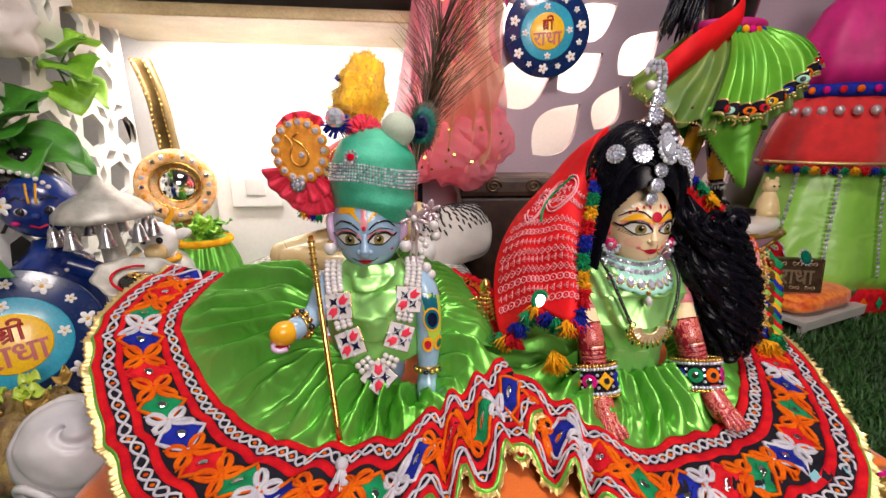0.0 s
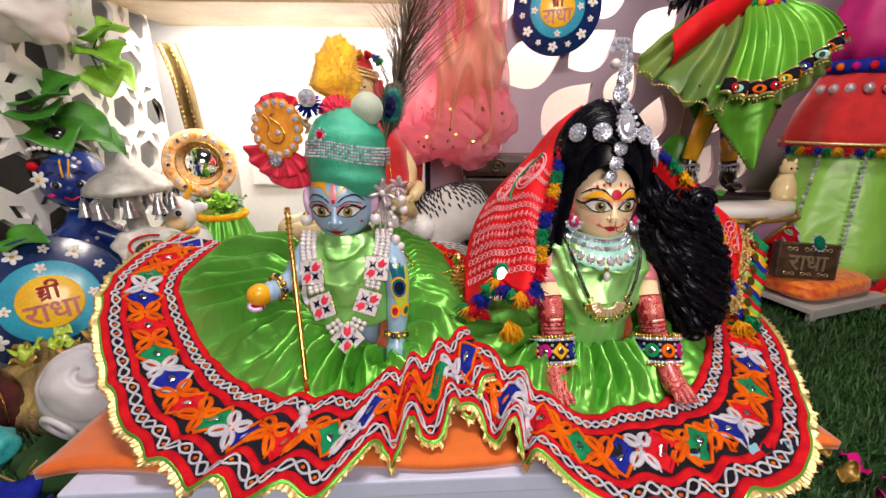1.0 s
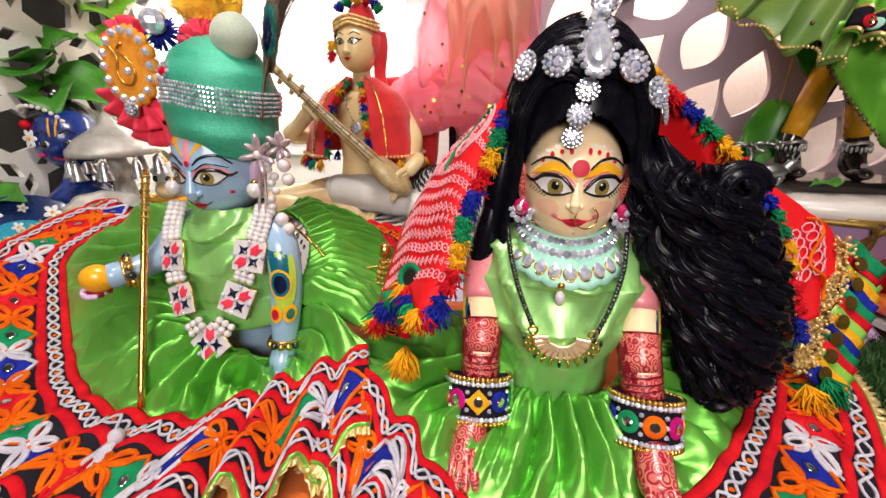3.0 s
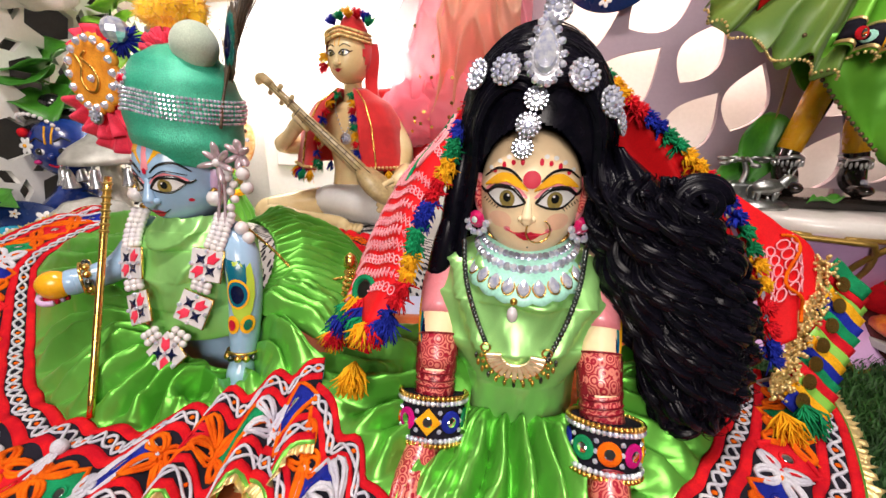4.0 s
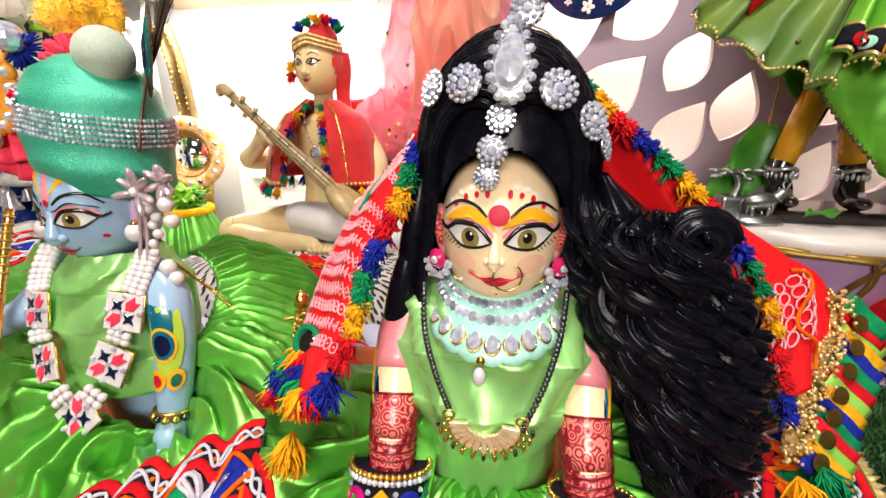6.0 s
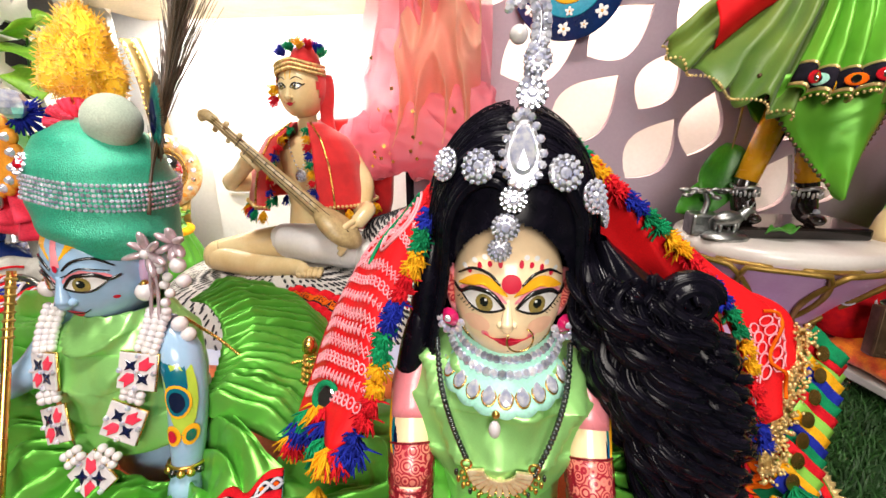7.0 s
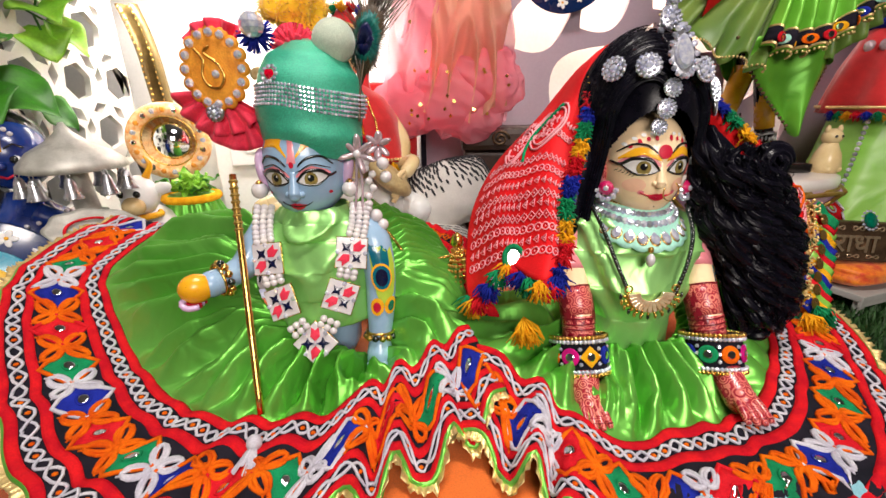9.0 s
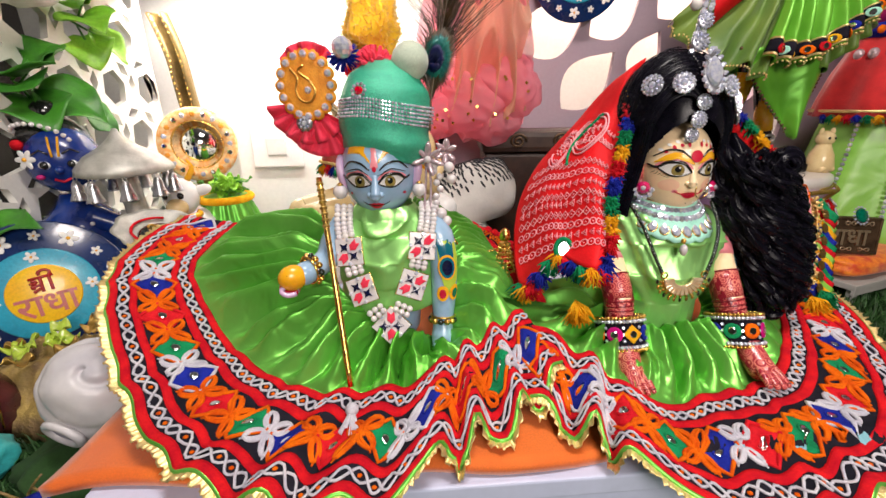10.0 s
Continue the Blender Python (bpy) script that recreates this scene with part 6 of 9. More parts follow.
choker = thing("choker", "wide mint enamel choker with clear drop stones on the cream doll", "choker")
NC = Vector((0.2690, 0.412, 0))


def collar(u, v, off=0.0):
    a = math.pi * (1.0 + u)
    rx, ry, z = 0.0275 + 0.016 * v, 0.0300 + 0.0215 * v, 0.2810 - 0.020 * v - 0.010 * v * max(0, -math.sin(a))
    n = Vector((math.cos(a), math.sin(a), 0.9)).normalized() * off
    return Vector((NC.x + rx * math.cos(a), NC.y + ry * math.sin(a), z + 0.003 * (abs(math.cos(a)) ** 2))) + n


part("mint_plate", Geo().grid(lambda u, v: collar(u, v + 0.06 * abs(math.sin(11 * math.pi * u)) * (v > 0.9)), 66, 10, thick=0.0015), MINT, choker)
g = Geo()
for row, (v, n, r) in enumerate(((0.0, 40, 0.0017), (0.17, 26, 0.0031), (0.40, 24, 0.0036))):
    for i in range(n):
        u = (i + 0.5) / n
        g.gem(collar(u, v, 0.0006), r, 1 if row == 0 else 0, turn_of(facing((0, 0, 0), collar(u, v, 1.0) - collar(u, v))), 8, 0.8)
part("stone_setting", g, [CRYSTAL, GOLD], choker, "rows of clear round stones")
for i in range(13):
    u = (i + 0.5) / 13
    c, n = collar(u, 0.74, 0.0008), collar(u, 0.74, 1.0) - collar(u, 0.74)
    m = facing(c, n, up=collar(u, 0.3) - collar(u, 0.9))
    ring = lambda k: [(0.0043 * k * math.cos(t) * (1 - 0.45 * max(0, math.sin(t))), 0.0062 * k * math.sin(t)) for t in [2 * math.pi * j / 14 for j in range(14)]]
    ob = part("drop_stone", Geo().plate(ring(0.9), 0.0020, m, 0, 0.0005), CRYSTAL, choker, "clear drop stone in gold")
    part("setting", Geo().tube([m @ Vector((x, y, 0.0004)) for x, y in ring(1.0)], 0.0006, 0, 5, close=True), GOLD, ob)
part("pearl_drop", Geo().ball((0.263, 0.3565, 0.2445), (0.0035, 0.0035, 0.0055), 0, 14, 10), PEARL, choker)
part("gold_link", Geo().ball((0.2635, 0.3590, 0.2525), (0.0024, 0.0018, 0.0026), 0, 10, 8), GOLD, choker)

mangal = thing("bead_necklace", "black bead necklace with a gold fan pendant on the cream doll", "necklace")
mline = [(0.2265, 0.392, 0.280), (0.231, 0.372, 0.262), (0.238, 0.363, 0.242), (0.247, 0.358, 0.222)]
mline2 = [(0.308, 0.392, 0.280), (0.304, 0.372, 0.262), (0.297, 0.361, 0.240), (0.287, 0.355, 0.216)]
for ln in (mline, mline2):
    for i in range(30):
        part("black_bead", Geo().ball(spline(ln, i / 29), 0.0020, 0, 8, 6), BLACK_BEAD, mangal)
fan_c = Vector((0.2670, 0.3545, 0.2165))
part("gold_arc", Geo().tube([fan_c + Vector((0.0195 * math.cos(a), 0.001, 0.0165 * math.sin(a))) for a in [radians(182 + 176 * i / 20) for i in range(21)]], 0.0013, 0, 6), GOLD, mangal)
for i in range(13):
    a = radians(186 + 168 * i / 12)
    d = Vector((math.cos(a), 0, 0.85 * math.sin(a)))
    m = facing(fan_c + d * 0.0195 * 0.72, (0, -1, 0.2), up=-d)
    part("baguette_stone", Geo().box((0.0034, 0.0100, 0.003), m, 0, 0.0008), CHAMPAGNE, mangal)
    part("gold_ball", Geo().ball(fan_c + d * 0.0222, 0.0015, 0, 8, 6), GOLD, mangal)
    part("gold_drop", Geo().ball(fan_c + d * 0.0255, (0.0013, 0.0013, 0.0026), 0, 8, 6), GOLD if i % 3 else BLACK_BEAD, mangal)
for x in (-0.0195, 0.0195):
    part("ring", Geo().tube([fan_c + Vector((x, 0, 0.004)) + Vector((0.003 * math.cos(t), 0, 0.003 * math.sin(t))) for t in [0.5 * k for k in range(12)]], 0.0008, 0, 6, close=True), GOLD, mangal)
for c, n in (((0.2350, 0.390, 0.2970), (-0.5, -1, 0)), ((0.3035, 0.390, 0.2960), (0.5, -1, 0))):
    er = thing("stud_earring", "ruby red and clear stone flower earring on the cream doll", "earring", group="doll earrings")
    m = facing(c, n)
    part("ruby_flower", Geo().gem(c, 0.0062, 0, turn_of(m), 10, 0.5), RUBY_BEAD, er)
    part("centre_stone", Geo().gem(m @ Vector((0, 0, 0.0028)), 0.0026, 0, turn_of(m), 8, 0.7), CRYSTAL, er)
    for k in range(6):
        a = radians(180 + 36 * k)
        part("clear_stone", Geo().gem(m @ Vector((0.0075 * math.cos(a), 0.0075 * math.sin(a) - 0.002, 0)), 0.0028, 0, turn_of(m), 7, 0.8), CRYSTAL, er)
nr = Geo().tube([Vector((0.2750 + 0.0072 * math.cos(t), 0.3640 + 0.002 * math.cos(t), 0.2980 + 0.0072 * math.sin(t))) for t in [radians(150 + 270 * k / 24) for k in range(25)]], 0.0005, 0, 6)
solid("nose_ring", nr, GOLD, "thin gold nose ring on the cream doll", "ring")

for line, ax, yarns in (((0.2118, 0.3550, 0.1625), (-0.02, 0.46, 1), (ORANGE_YARN, PINK_YARN, YELLOW_YARN, BLUE_YARN, GREEN_YARN)), ((0.3270, 0.3515, 0.1615), (0.03, 0.46, 1), (BLUE_YARN, GREEN_YARN, ORANGE_YARN, PINK_YARN, YELLOW_YARN))):
    ban = thing("mirror_bangle", "wide bangle of felt patches, mirrors and rhinestone rims", "bangle", group="cream doll bangles")
    m = facing(line, ax)
    R, Hh = 0.0222, 0.0150
    part("felt_drum", Geo().lathe([(R - 0.003, -Hh), (R - 0.0006, -Hh), (R, -Hh * 0.6), (R, Hh * 0.6), (R - 0.0006, Hh), (R - 0.003, Hh)], 0, 40, m), BLACK_CLOTH, ban, "black felt drum")
    for z, mat in ((-Hh, GOLD), (-Hh + 0.0032, CRYSTAL), (Hh - 0.0032, CRYSTAL), (Hh, GOLD)):
        g = Geo()
        for k in range(44):
            a = 2 * math.pi * k / 44
            g.ball(m @ Vector(((R + 0.0012) * math.cos(a), (R + 0.0012) * math.sin(a), z)), 0.0019, 0, 7, 5)
        part("bead_rim", g, mat, ban, "gold bead rim" if mat is GOLD else "clear stone rim")
    for k in range(9):
        a = 2 * math.pi * k / 9 + 0.2
        yarn = yarns[k % 5]
        d = m.to_3x3() @ Vector((math.cos(a), math.sin(a), 0))
        pm = facing(m @ Vector(((R + 0.0002) * math.cos(a), (R + 0.0002) * math.sin(a), 0)), d, up=m.to_3x3() @ Vector((0, 0, 1)), roll=45 if yarn is YELLOW_YARN else 0)
        ring = disc_ring(0.0072, 18) if yarn is not YELLOW_YARN else [(-0.0062, -0.0062), (0.0062, -0.0062), (0.0062, 0.0062), (-0.0062, 0.0062)]
        ob = part("felt_patch", Geo().plate(ring, 0.0014, pm, 0, 0.0002), yarn, ban)
        part("mirror", Geo().plate(disc_ring(0.0033, 14), 0.0010, pm @ Matrix.Translation((0, 0, 0.0014)), 0, 0.0001), MIRROR, ob, "small round mirror")
        aa = a + math.pi / 9
        g = Geo()
        for j in range(3):
            g.gem(m @ Vector(((R + 0.0006) * math.cos(aa), (R + 0.0006) * math.sin(aa), -0.006 + 0.006 * j)), 0.0018, 0, turn_of(facing((0, 0, 0), m.to_3x3() @ Vector((math.cos(aa), math.sin(aa), 0)))), 7, 0.8)
        part("stone_column", g, CRYSTAL, ban)

# the red veil
veil = thing("veil", "red printed chiffon veil with tasselled edge over the cream doll's wig", "veil")
VA = [(0.258, 0.462, 0.404), (0.2356, 0.432, 0.386), (0.222, 0.412, 0.356), (0.213, 0.398, 0.328), (0.200, 0.376, 0.294), (0.193, 0.354, 0.257), (0.172, 0.330, 0.222)]
VB = [(0.268, 0.490, 0.404), (0.235, 0.492, 0.388), (0.205, 0.50, 0.350), (0.160, 0.482, 0.308), (0.133, 0.462, 0.262), (0.122, 0.425, 0.216), (0.120, 0.375, 0.184)]
VC = [(0.282, 0.462, 0.404), (0.308, 0.446, 0.394), (0.335, 0.438, 0.370), (0.365, 0.434, 0.344), (0.397, 0.432, 0.308), (0.426, 0.430, 0.258), (0.442, 0.418, 0.196)]
VD = [(0.272, 0.490, 0.402), (0.300, 0.490, 0.388), (0.330, 0.486, 0.360), (0.372, 0.486, 0.326), (0.425, 0.488, 0.290), (0.490, 0.482, 0.262), (0.494, 0.462, 0.196)]


def sheet(a, b, seed):
    def fn(u, v):
        p = spline(a, u).lerp(spline(b, u), v)
        k = math.sin(math.pi * v)
        p += Vector((0, -0.006, 0.012)) * k
        p += Vector((0.2, -0.6, 0.6)) * (0.0045 * math.sin(14 * v + 5 * u + seed) * (0.3 + u) + 0.004 * noise.noise((u * 5, v * 4, seed)))
        return p
    return fn


lf, rf = sheet(VA, VB, 1.0), sheet(VC, VD, 3.0)
part("left_fall", Geo().grid(lambda u, v: lf(u * (0.90 + 0.03 * math.sin(9 * v)), v), 70, 34, thick=0.0006), RED_CLOTH, veil, "red chiffon fall with pale rose print")
part("right_fall", Geo().grid(rf, 70, 34, thick=0.0006), RED_CLOTH, veil, "red chiffon fall")
VE = [(0.280, 0.470, 0.400), (0.300, 0.462, 0.384), (0.318, 0.456, 0.356), (0.338, 0.452, 0.322), (0.364, 0.450, 0.284), (0.390, 0.446, 0.240), (0.406, 0.438, 0.190)]
part("inner_fold", Geo().grid(sheet(VE, VC, 5.0), 60, 14, thick=0.0006), RED_CLOTH, veil, "red chiffon tucked behind the hair")
part("crown_fold", Geo().grid(lambda u, v: spline([VA[0], (0.270, 0.464, 0.408), VC[0]], u).lerp(spline([VB[0], (0.270, 0.492, 0.408), VD[0]], u), v) + Vector((0, 0, 0.004 * math.sin(math.pi * v))), 12, 20, thick=0.0006), RED_CLOTH, veil)


def at_sheet(fn, u, v, off=0.0016):
    a, b = fn(u + 0.01, v) - fn(u - 0.01, v), fn(u, v + 0.02) - fn(u, v - 0.02)
    n = a.cross(b).normalized()
    return fn(u, v) + (n if n.y < 0 else -n) * off


g = Geo()
for row, (u, kind) in enumerate(((0.42, 2), (0.47, 0), (0.56, 1), (0.60, 0), (0.64, 2), (0.68, 1), (0.71, 2), (0.745, 1), (0.78, 0), (0.815, 2), (0.85, 0))):
    n = 15
    for i in range(n):
        v = 0.08 + 0.84 * (i + 0.5) / n
        if kind == 0:
            ring = [(u + 0.011 * math.sin(t), v + 0.027 * math.cos(t)) for t in [2 * math.pi * k / 10 for k in range(10)]]
        elif kind == 1:
            ring = [(u + 0.013, v), (u, v + 0.028), (u - 0.013, v), (u, v - 0.028)]
        else:
            ring = [(u + 0.013 * math.sin(t), v + 0.024 * math.cos(t)) for t in [2 * math.pi * k / 3 for k in range(3)]]
        g.tube([at_sheet(lf, p, q) for p, q in ring], 0.00055, 0, 4, close=True)
        g.ball(at_sheet(lf, u, v), 0.0008, 0, 5, 4)
for cu_, cv, s in ((0.44, 0.45, 1.0), (0.50, 0.72, 0.75)):
    for k in (1.0, 0.8):
        g.tube([at_sheet(lf, cu_ + 0.085 * s * k * math.sin(t), cv + 0.17 * s * k * math.cos(t) * (1 - 0.35 * math.sin(t))) for t in [2 * math.pi * j / 26 for j in range(26)]], 0.0010, 0, 4, close=True)
    for j in range(22):
        t = 2 * math.pi * j / 22
        g.ball(at_sheet(lf, cu_ + 0.055 * s * rnd.uniform(0.1, 1) * math.sin(t), cv + 0.11 * s * rnd.uniform(0.1, 1) * math.cos(t)), 0.0010, 0, 5, 4)
for i in range(20):
    u, v = 0.82 + 0.020 * (i % 5), 0.18 + 0.12 * (i // 5)
    g.tube([at_sheet(rf, u + 0.010 * math.sin(t), v + 0.05 * math.cos(t)) for t in [2 * math.pi * k / 8 for k in range(8)]], 0.0007, 0, 4, close=True)
tagged(part("rose_print", g, ROSE_PRINT, veil, "pale rose line print"), kind="stuff")
g = Geo()
g.tube([at_sheet(lf, u, 0.42 + 0.16 * math.sin(12 * (u - 0.36)), 0.002) for u in [0.36 + 0.2 * i / 30 for i in range(31)]], 0.0014, 0, 5)
part("green_cord", g, GREEN_YARN, veil, "dark green embroidered vine")
g = Geo()
g.tube([at_sheet(rf, 0.80 + 0.16 * i / 30, 0.45 + 0.10 * math.sin(9 * i / 30), 0.002) for i in range(31)], 0.0013, 0, 5)
part("orange_cord", g, ORANGE_YARN, veil, "orange embroidered line")
mr = at_sheet(lf, 0.86, 0.45, 0.002)
mm = facing(mr, (-0.1, -1, 0.35))
part("oval_mirror", Geo().plate([(0.0062 * math.cos(t), 0.0085 * math.sin(t)) for t in [2 * math.pi * k / 20 for k in range(20)]], 0.0015, mm), MIRROR, veil, "oval mirror in a dark green ring")
part("mirror_ring", Geo().tube([mm @ Vector((0.0078 * math.cos(t), 0.0102 * math.sin(t), 0.0008)) for t in [2 * math.pi * k / 20 for k in range(20)]], 0.0020, 0, 6, close=True), GREEN_YARN, veil)
YARNS = [BLUE_YARN, GREEN_YARN, YELLOW_YARN, RED_YARN]


def tuft(p, d, n, L, mat, parent, spread=0.6):
    g = Geo()
    for i in range(int(n * 2.6)):
        e = (d + Vector((rnd.uniform(-1, 1), rnd.uniform(-1, 1), rnd.uniform(-1, 1))) * spread).normalized()
        w = Vector((rnd.uniform(-1, 1), rnd.uniform(-1, 1), rnd.uniform(-1, 1))) * L * 0.16
        g.tube([p, p + e * L * 0.5 + w, p + e * L * rnd.uniform(0.7, 1.1) + Vector((0, 0, -0.002))], [0.0009, 0.0010, 0.0004], 0, 3)
    part("yarn_tuft", g, mat, parent)


for k in range(26):
    u = 0.05 + 0.87 * k / 25
    p = lf(u, 0.0)
    tuft(p + Vector((0, -0.002, 0)), Vector((-0.3, -0.8, -0.1)), 26, 0.0095, YARNS[(k // 2) % 4], veil, 0.9)
for k in range(26):
    u = 0.10 + 0.90 * k / 25
    p = rf(u, 0.02)
    tuft(p + Vector((0, -0.003, 0)), Vector((0.5, -0.6, 0.5)), 26, 0.0095, YARNS[(k // 2) % 4], veil, 0.9)
for k in range(12):
    tuft(lf(0.90 + 0.03 * math.sin(9 * k / 11), k / 11), Vector((-0.1, -0.5, -0.7)), 26, 0.016, YARNS[(k * 3) % 4], veil, 0.6)
part("edge_tape", Geo().tube([lf(0.91 * i / 60, 0.0) for i in range(61)], 0.0016, 0, 6), ROSE_PRINT, veil)
part("edge_tape", Geo().tube([rf(i / 60, 0.03) + Vector((0, -0.002, 0.002)) for i in range(61)], 0.0016, 0, 6), CRYSTAL, veil)
g = Geo()
edge = along([(0.492, 0.476, 0.262), (0.490, 0.468, 0.236), (0.474, 0.448, 0.214), (0.462, 0.432, 0.194), (0.452, 0.418, 0.176)], 46)
g.grid(lambda u, v: spline(edge, u) + Vector((0.014 * v - 0.004, -0.006 - 0.002 * math.sin(40 * u + 3 * v), -0.006 * v + 0.0022 * noise.noise((u * 60, v * 5, 1.0)))), 120, 6, thick=0.0008)
for i, p in enumerate(edge):
    for k in range(7):
        g.ball(p + Vector((rnd.uniform(-0.005, 0.010), rnd.uniform(-0.014, -0.004), rnd.uniform(-0.006, 0.004))), rnd.uniform(0.0010, 0.0019), 0, 5, 4)
tagged(part("gold_sequin_lace", g, GOLD_LACE, veil, "gold sequin lace along the veil's end"), kind="stuff")
for k in range(15):
    p = spline(edge, (k + 0.5) / 15)
    d = Vector((0.62, -0.25, -0.42)).normalized()
    mat = (GREEN_YARN, RED_YARN, SATIN_JADE, YELLOW_YARN, BLUE_YARN)[k % 5]
    m = facing(p + d * 0.024 + Vector((0, -0.002, 0)), (0.15, -0.9, 0.3), up=-d)
    part("ribbon_tab", Geo().grid(lambda u, v: m @ Vector(((u - 0.5) * 0.0135 * (1 - 0.25 * v), 0.016 - 0.036 * v, 0.001 * math.sin(9 * v + k))), 4, 8, thick=0.0006), mat, veil, "bright ribbon tab")
    if k % 2:
        part("gold_coin", Geo().plate(disc_ring(0.0058, 16), 0.0006, facing(p + d * 0.018 + Vector((0, -0.008, 0)), (0.3, -0.9, 0.4)), 0, 0.0003), GOLD, veil, "gold sequin coin")
for c, mat in (((0.160, 0.345, 0.204), YELLOW_YARN), ((0.454, 0.402, 0.166), YELLOW_YARN), ((0.470, 0.408, 0.170), GREEN_YARN)):
    tuft(Vector(c), Vector((0.05, -0.6, -0.6)), 50, 0.022, mat, veil, 0.45)
gt = thing("gold_tassel", "gold bead tassel with coloured threads beside the veil", "tassel")
for k in range(14):
    a = 2 * math.pi * k / 14
    g = Geo()
    for j in range(9):
        g.ball((0.116 + (0.004 + 0.0011 * j) * math.cos(a), 0.446 + (0.003 + 0.0008 * j) * math.sin(a), 0.232 - 0.0052 * j), 0.0017, 0, 6, 5)
    tagged(part("bead_strand", g, GOLD, gt), kind="stuff")
part("cap", Geo().lathe([(0.001, 0.245), (0.005, 0.242), (0.0065, 0.234), (0.004, 0.231)], 0, 14, Matrix.Translation((0.116, 0.446, 0))), GOLD, gt)
for k, mat in enumerate(YARNS):
    tuft(Vector((0.110 + 0.004 * k, 0.440, 0.188)), Vector((0.1 * (k - 1.5), -0.3, -0.8)), 20, 0.016, mat, gt, 0.4)


# ---------------------------------------------------------------- behind the dolls: player statue, cushions, tulle, chest
slab("niche_dado", (-0.44, 1.17, 0.0), (0.083, 1.24, 0.345), WALL_WHITE, "pale lower panel of the niche wall", "panel", 0.003)
switch = thing("switch_plate", "white wall switch plate on the pale lower panel", "switch")
part("plate", Geo().box((0.13, 0.010, 0.11), Matrix.Translation((-0.335, 1.166, 0.275)), 0, 0.004), WHITE_PAINT, switch)
part("rocker", Geo().box((0.05, 0.006, 0.045), Matrix.Translation((-0.335, 1.160, 0.275)) @ pose(0, 0, 0, 4, 0, 0), 0, 0.002), WHITE_PAINT, switch, "white rocker switch")


def puffed(c, half, m=None, e=0.35, seed=0.0, dent=0.05):
    """A stuffed cushion: a rounded box with a soft uneven skin; gives fn(u, v)."""
    def sgn(x, p):
        return math.copysign(abs(x) ** p, x)
    def fn(u, v):
        a, b = 2 * math.pi * u, math.pi * (min(max(v, 0.004), 0.996) - 0.5)
        d = Vector((sgn(math.cos(b), e) * sgn(math.cos(a), e), sgn(math.cos(b), e) * sgn(math.sin(a), e), sgn(math.sin(b), 0.7)))
        d *= 1 + dent * noise.noise((d.x * 2 + seed, d.y * 2, d.z * 2))
        p = Vector((d.x * half[0], d.y * half[1], d.z * half[2]))
        return (m @ p if m else p) + Vector(c)
    return fn


def dashes(fn, us, vs, size, parent, fn_c):
    """Rows of short ink dashes printed on a cushion."""
    rr = random.Random(int(us * 7 + vs))
    g = Geo()
    for j in range(vs):
        for i in range(us):
            u, v = (i + 0.5 * (j % 2) + rr.uniform(-0.12, 0.12)) / us, 0.52 + 0.46 * (j + rr.uniform(-0.1, 0.1)) / vs
            p, q, w = fn(u, v), fn(u + 0.002, v), fn(u, v + 0.004)
            n = (q - p).cross(w - p)
            if n.length < 1e-12:
                continue
            n.normalize()
            d = (w - p).normalized()
            d = (d + n.cross(d) * rr.uniform(0.1, 0.5)).normalized()
            s = d.cross(n) * size * 0.17
            L = d * size * rr.uniform(0.35, 0.6)
            n = n if n.dot(p - fn_c) > 0 else -n
            o = p + n * 0.0009
            g.add([o - L - s * 0.6, o - L + s * 0.6, o + s, o + L + s * 0.6, o + L - s * 0.6, o - s], [(0, 1, 2, 3, 4, 5)], 0, None, False)
    tagged(part("ink_dash", g, DASH_INK, parent, "hand-printed black dashes"), kind="stuff")


for nm, c, half, m, us, vs in (("seat_bolster", (-0.065, 0.815, 0.085), (0.255, 0.18, 0.085), None, 74, 17), ("back_pillow", (0.135, 0.83, 0.205), (0.085, 0.035, 0.062), pose(0, 0, 0, -18, -14, 8).to_3x3(), 34, 12)):
    fn = puffed(c, half, m, 0.7, c[0] * 9, 0.06)
    ob = thing(nm, "white cotton cushion printed with black dashes under the statue" if nm[0] == "s" else "white cotton pillow printed with black dashes, leaning back", "cushion", group="printed cushions")
    part("cover", Geo().grid(fn, 72, 36, close=True), DASH_CLOTH, ob)
    dashes(fn, us, vs, 0.013, ob, Vector(c))

# the seated player: one plain statue, its clothes and lute are things of their own
PH = Head((-0.052, 0.868, 0.452), 0.0355, 0.037, 0.0435, 0.22)
g = Geo()
g.grid(PH.skin, 36, 26, 0)
g.lathe([(0.022, 0.37), (0.017, 0.39), (0.016, 0.42)], 0, 18, Matrix.Translation((-0.05, 0.876, 0)))
g.lathe([(0.055, 0.165), (0.058, 0.2), (0.048, 0.26), (0.055, 0.32), (0.058, 0.355), (0.03, 0.378), (0.016, 0.384)], 0, 28, Matrix.Translation((-0.05, 0.88, 0)), lambda a, t: 1 - 0.22 * abs(math.sin(a)))
for side in (-1, 1):
    ex = -0.006 + side * 0.0130
    eye(PH, g, ex, 0.4560, side, (1, 2, 3, 0), 0.0092, 0.0042)
    PH.stroke(g, [(ex - 0.008 * side, 0.4655), (ex, 0.4695), (ex + 0.010 * side, 0.4655)], 0.0008, 3, 0.0002)
    PH.stroke(g, [(-0.006 + side * 0.0035, 0.466), (-0.006 + side * 0.0045, 0.476), (-0.006 + side * 0.0045, 0.486)], 0.0006, 5, 0.0002)
nose(PH, g, -0.006, 0.458, 0.4395, 0)
lips(PH, g, -0.006, 0.4300, 4, 4, 0.0065)
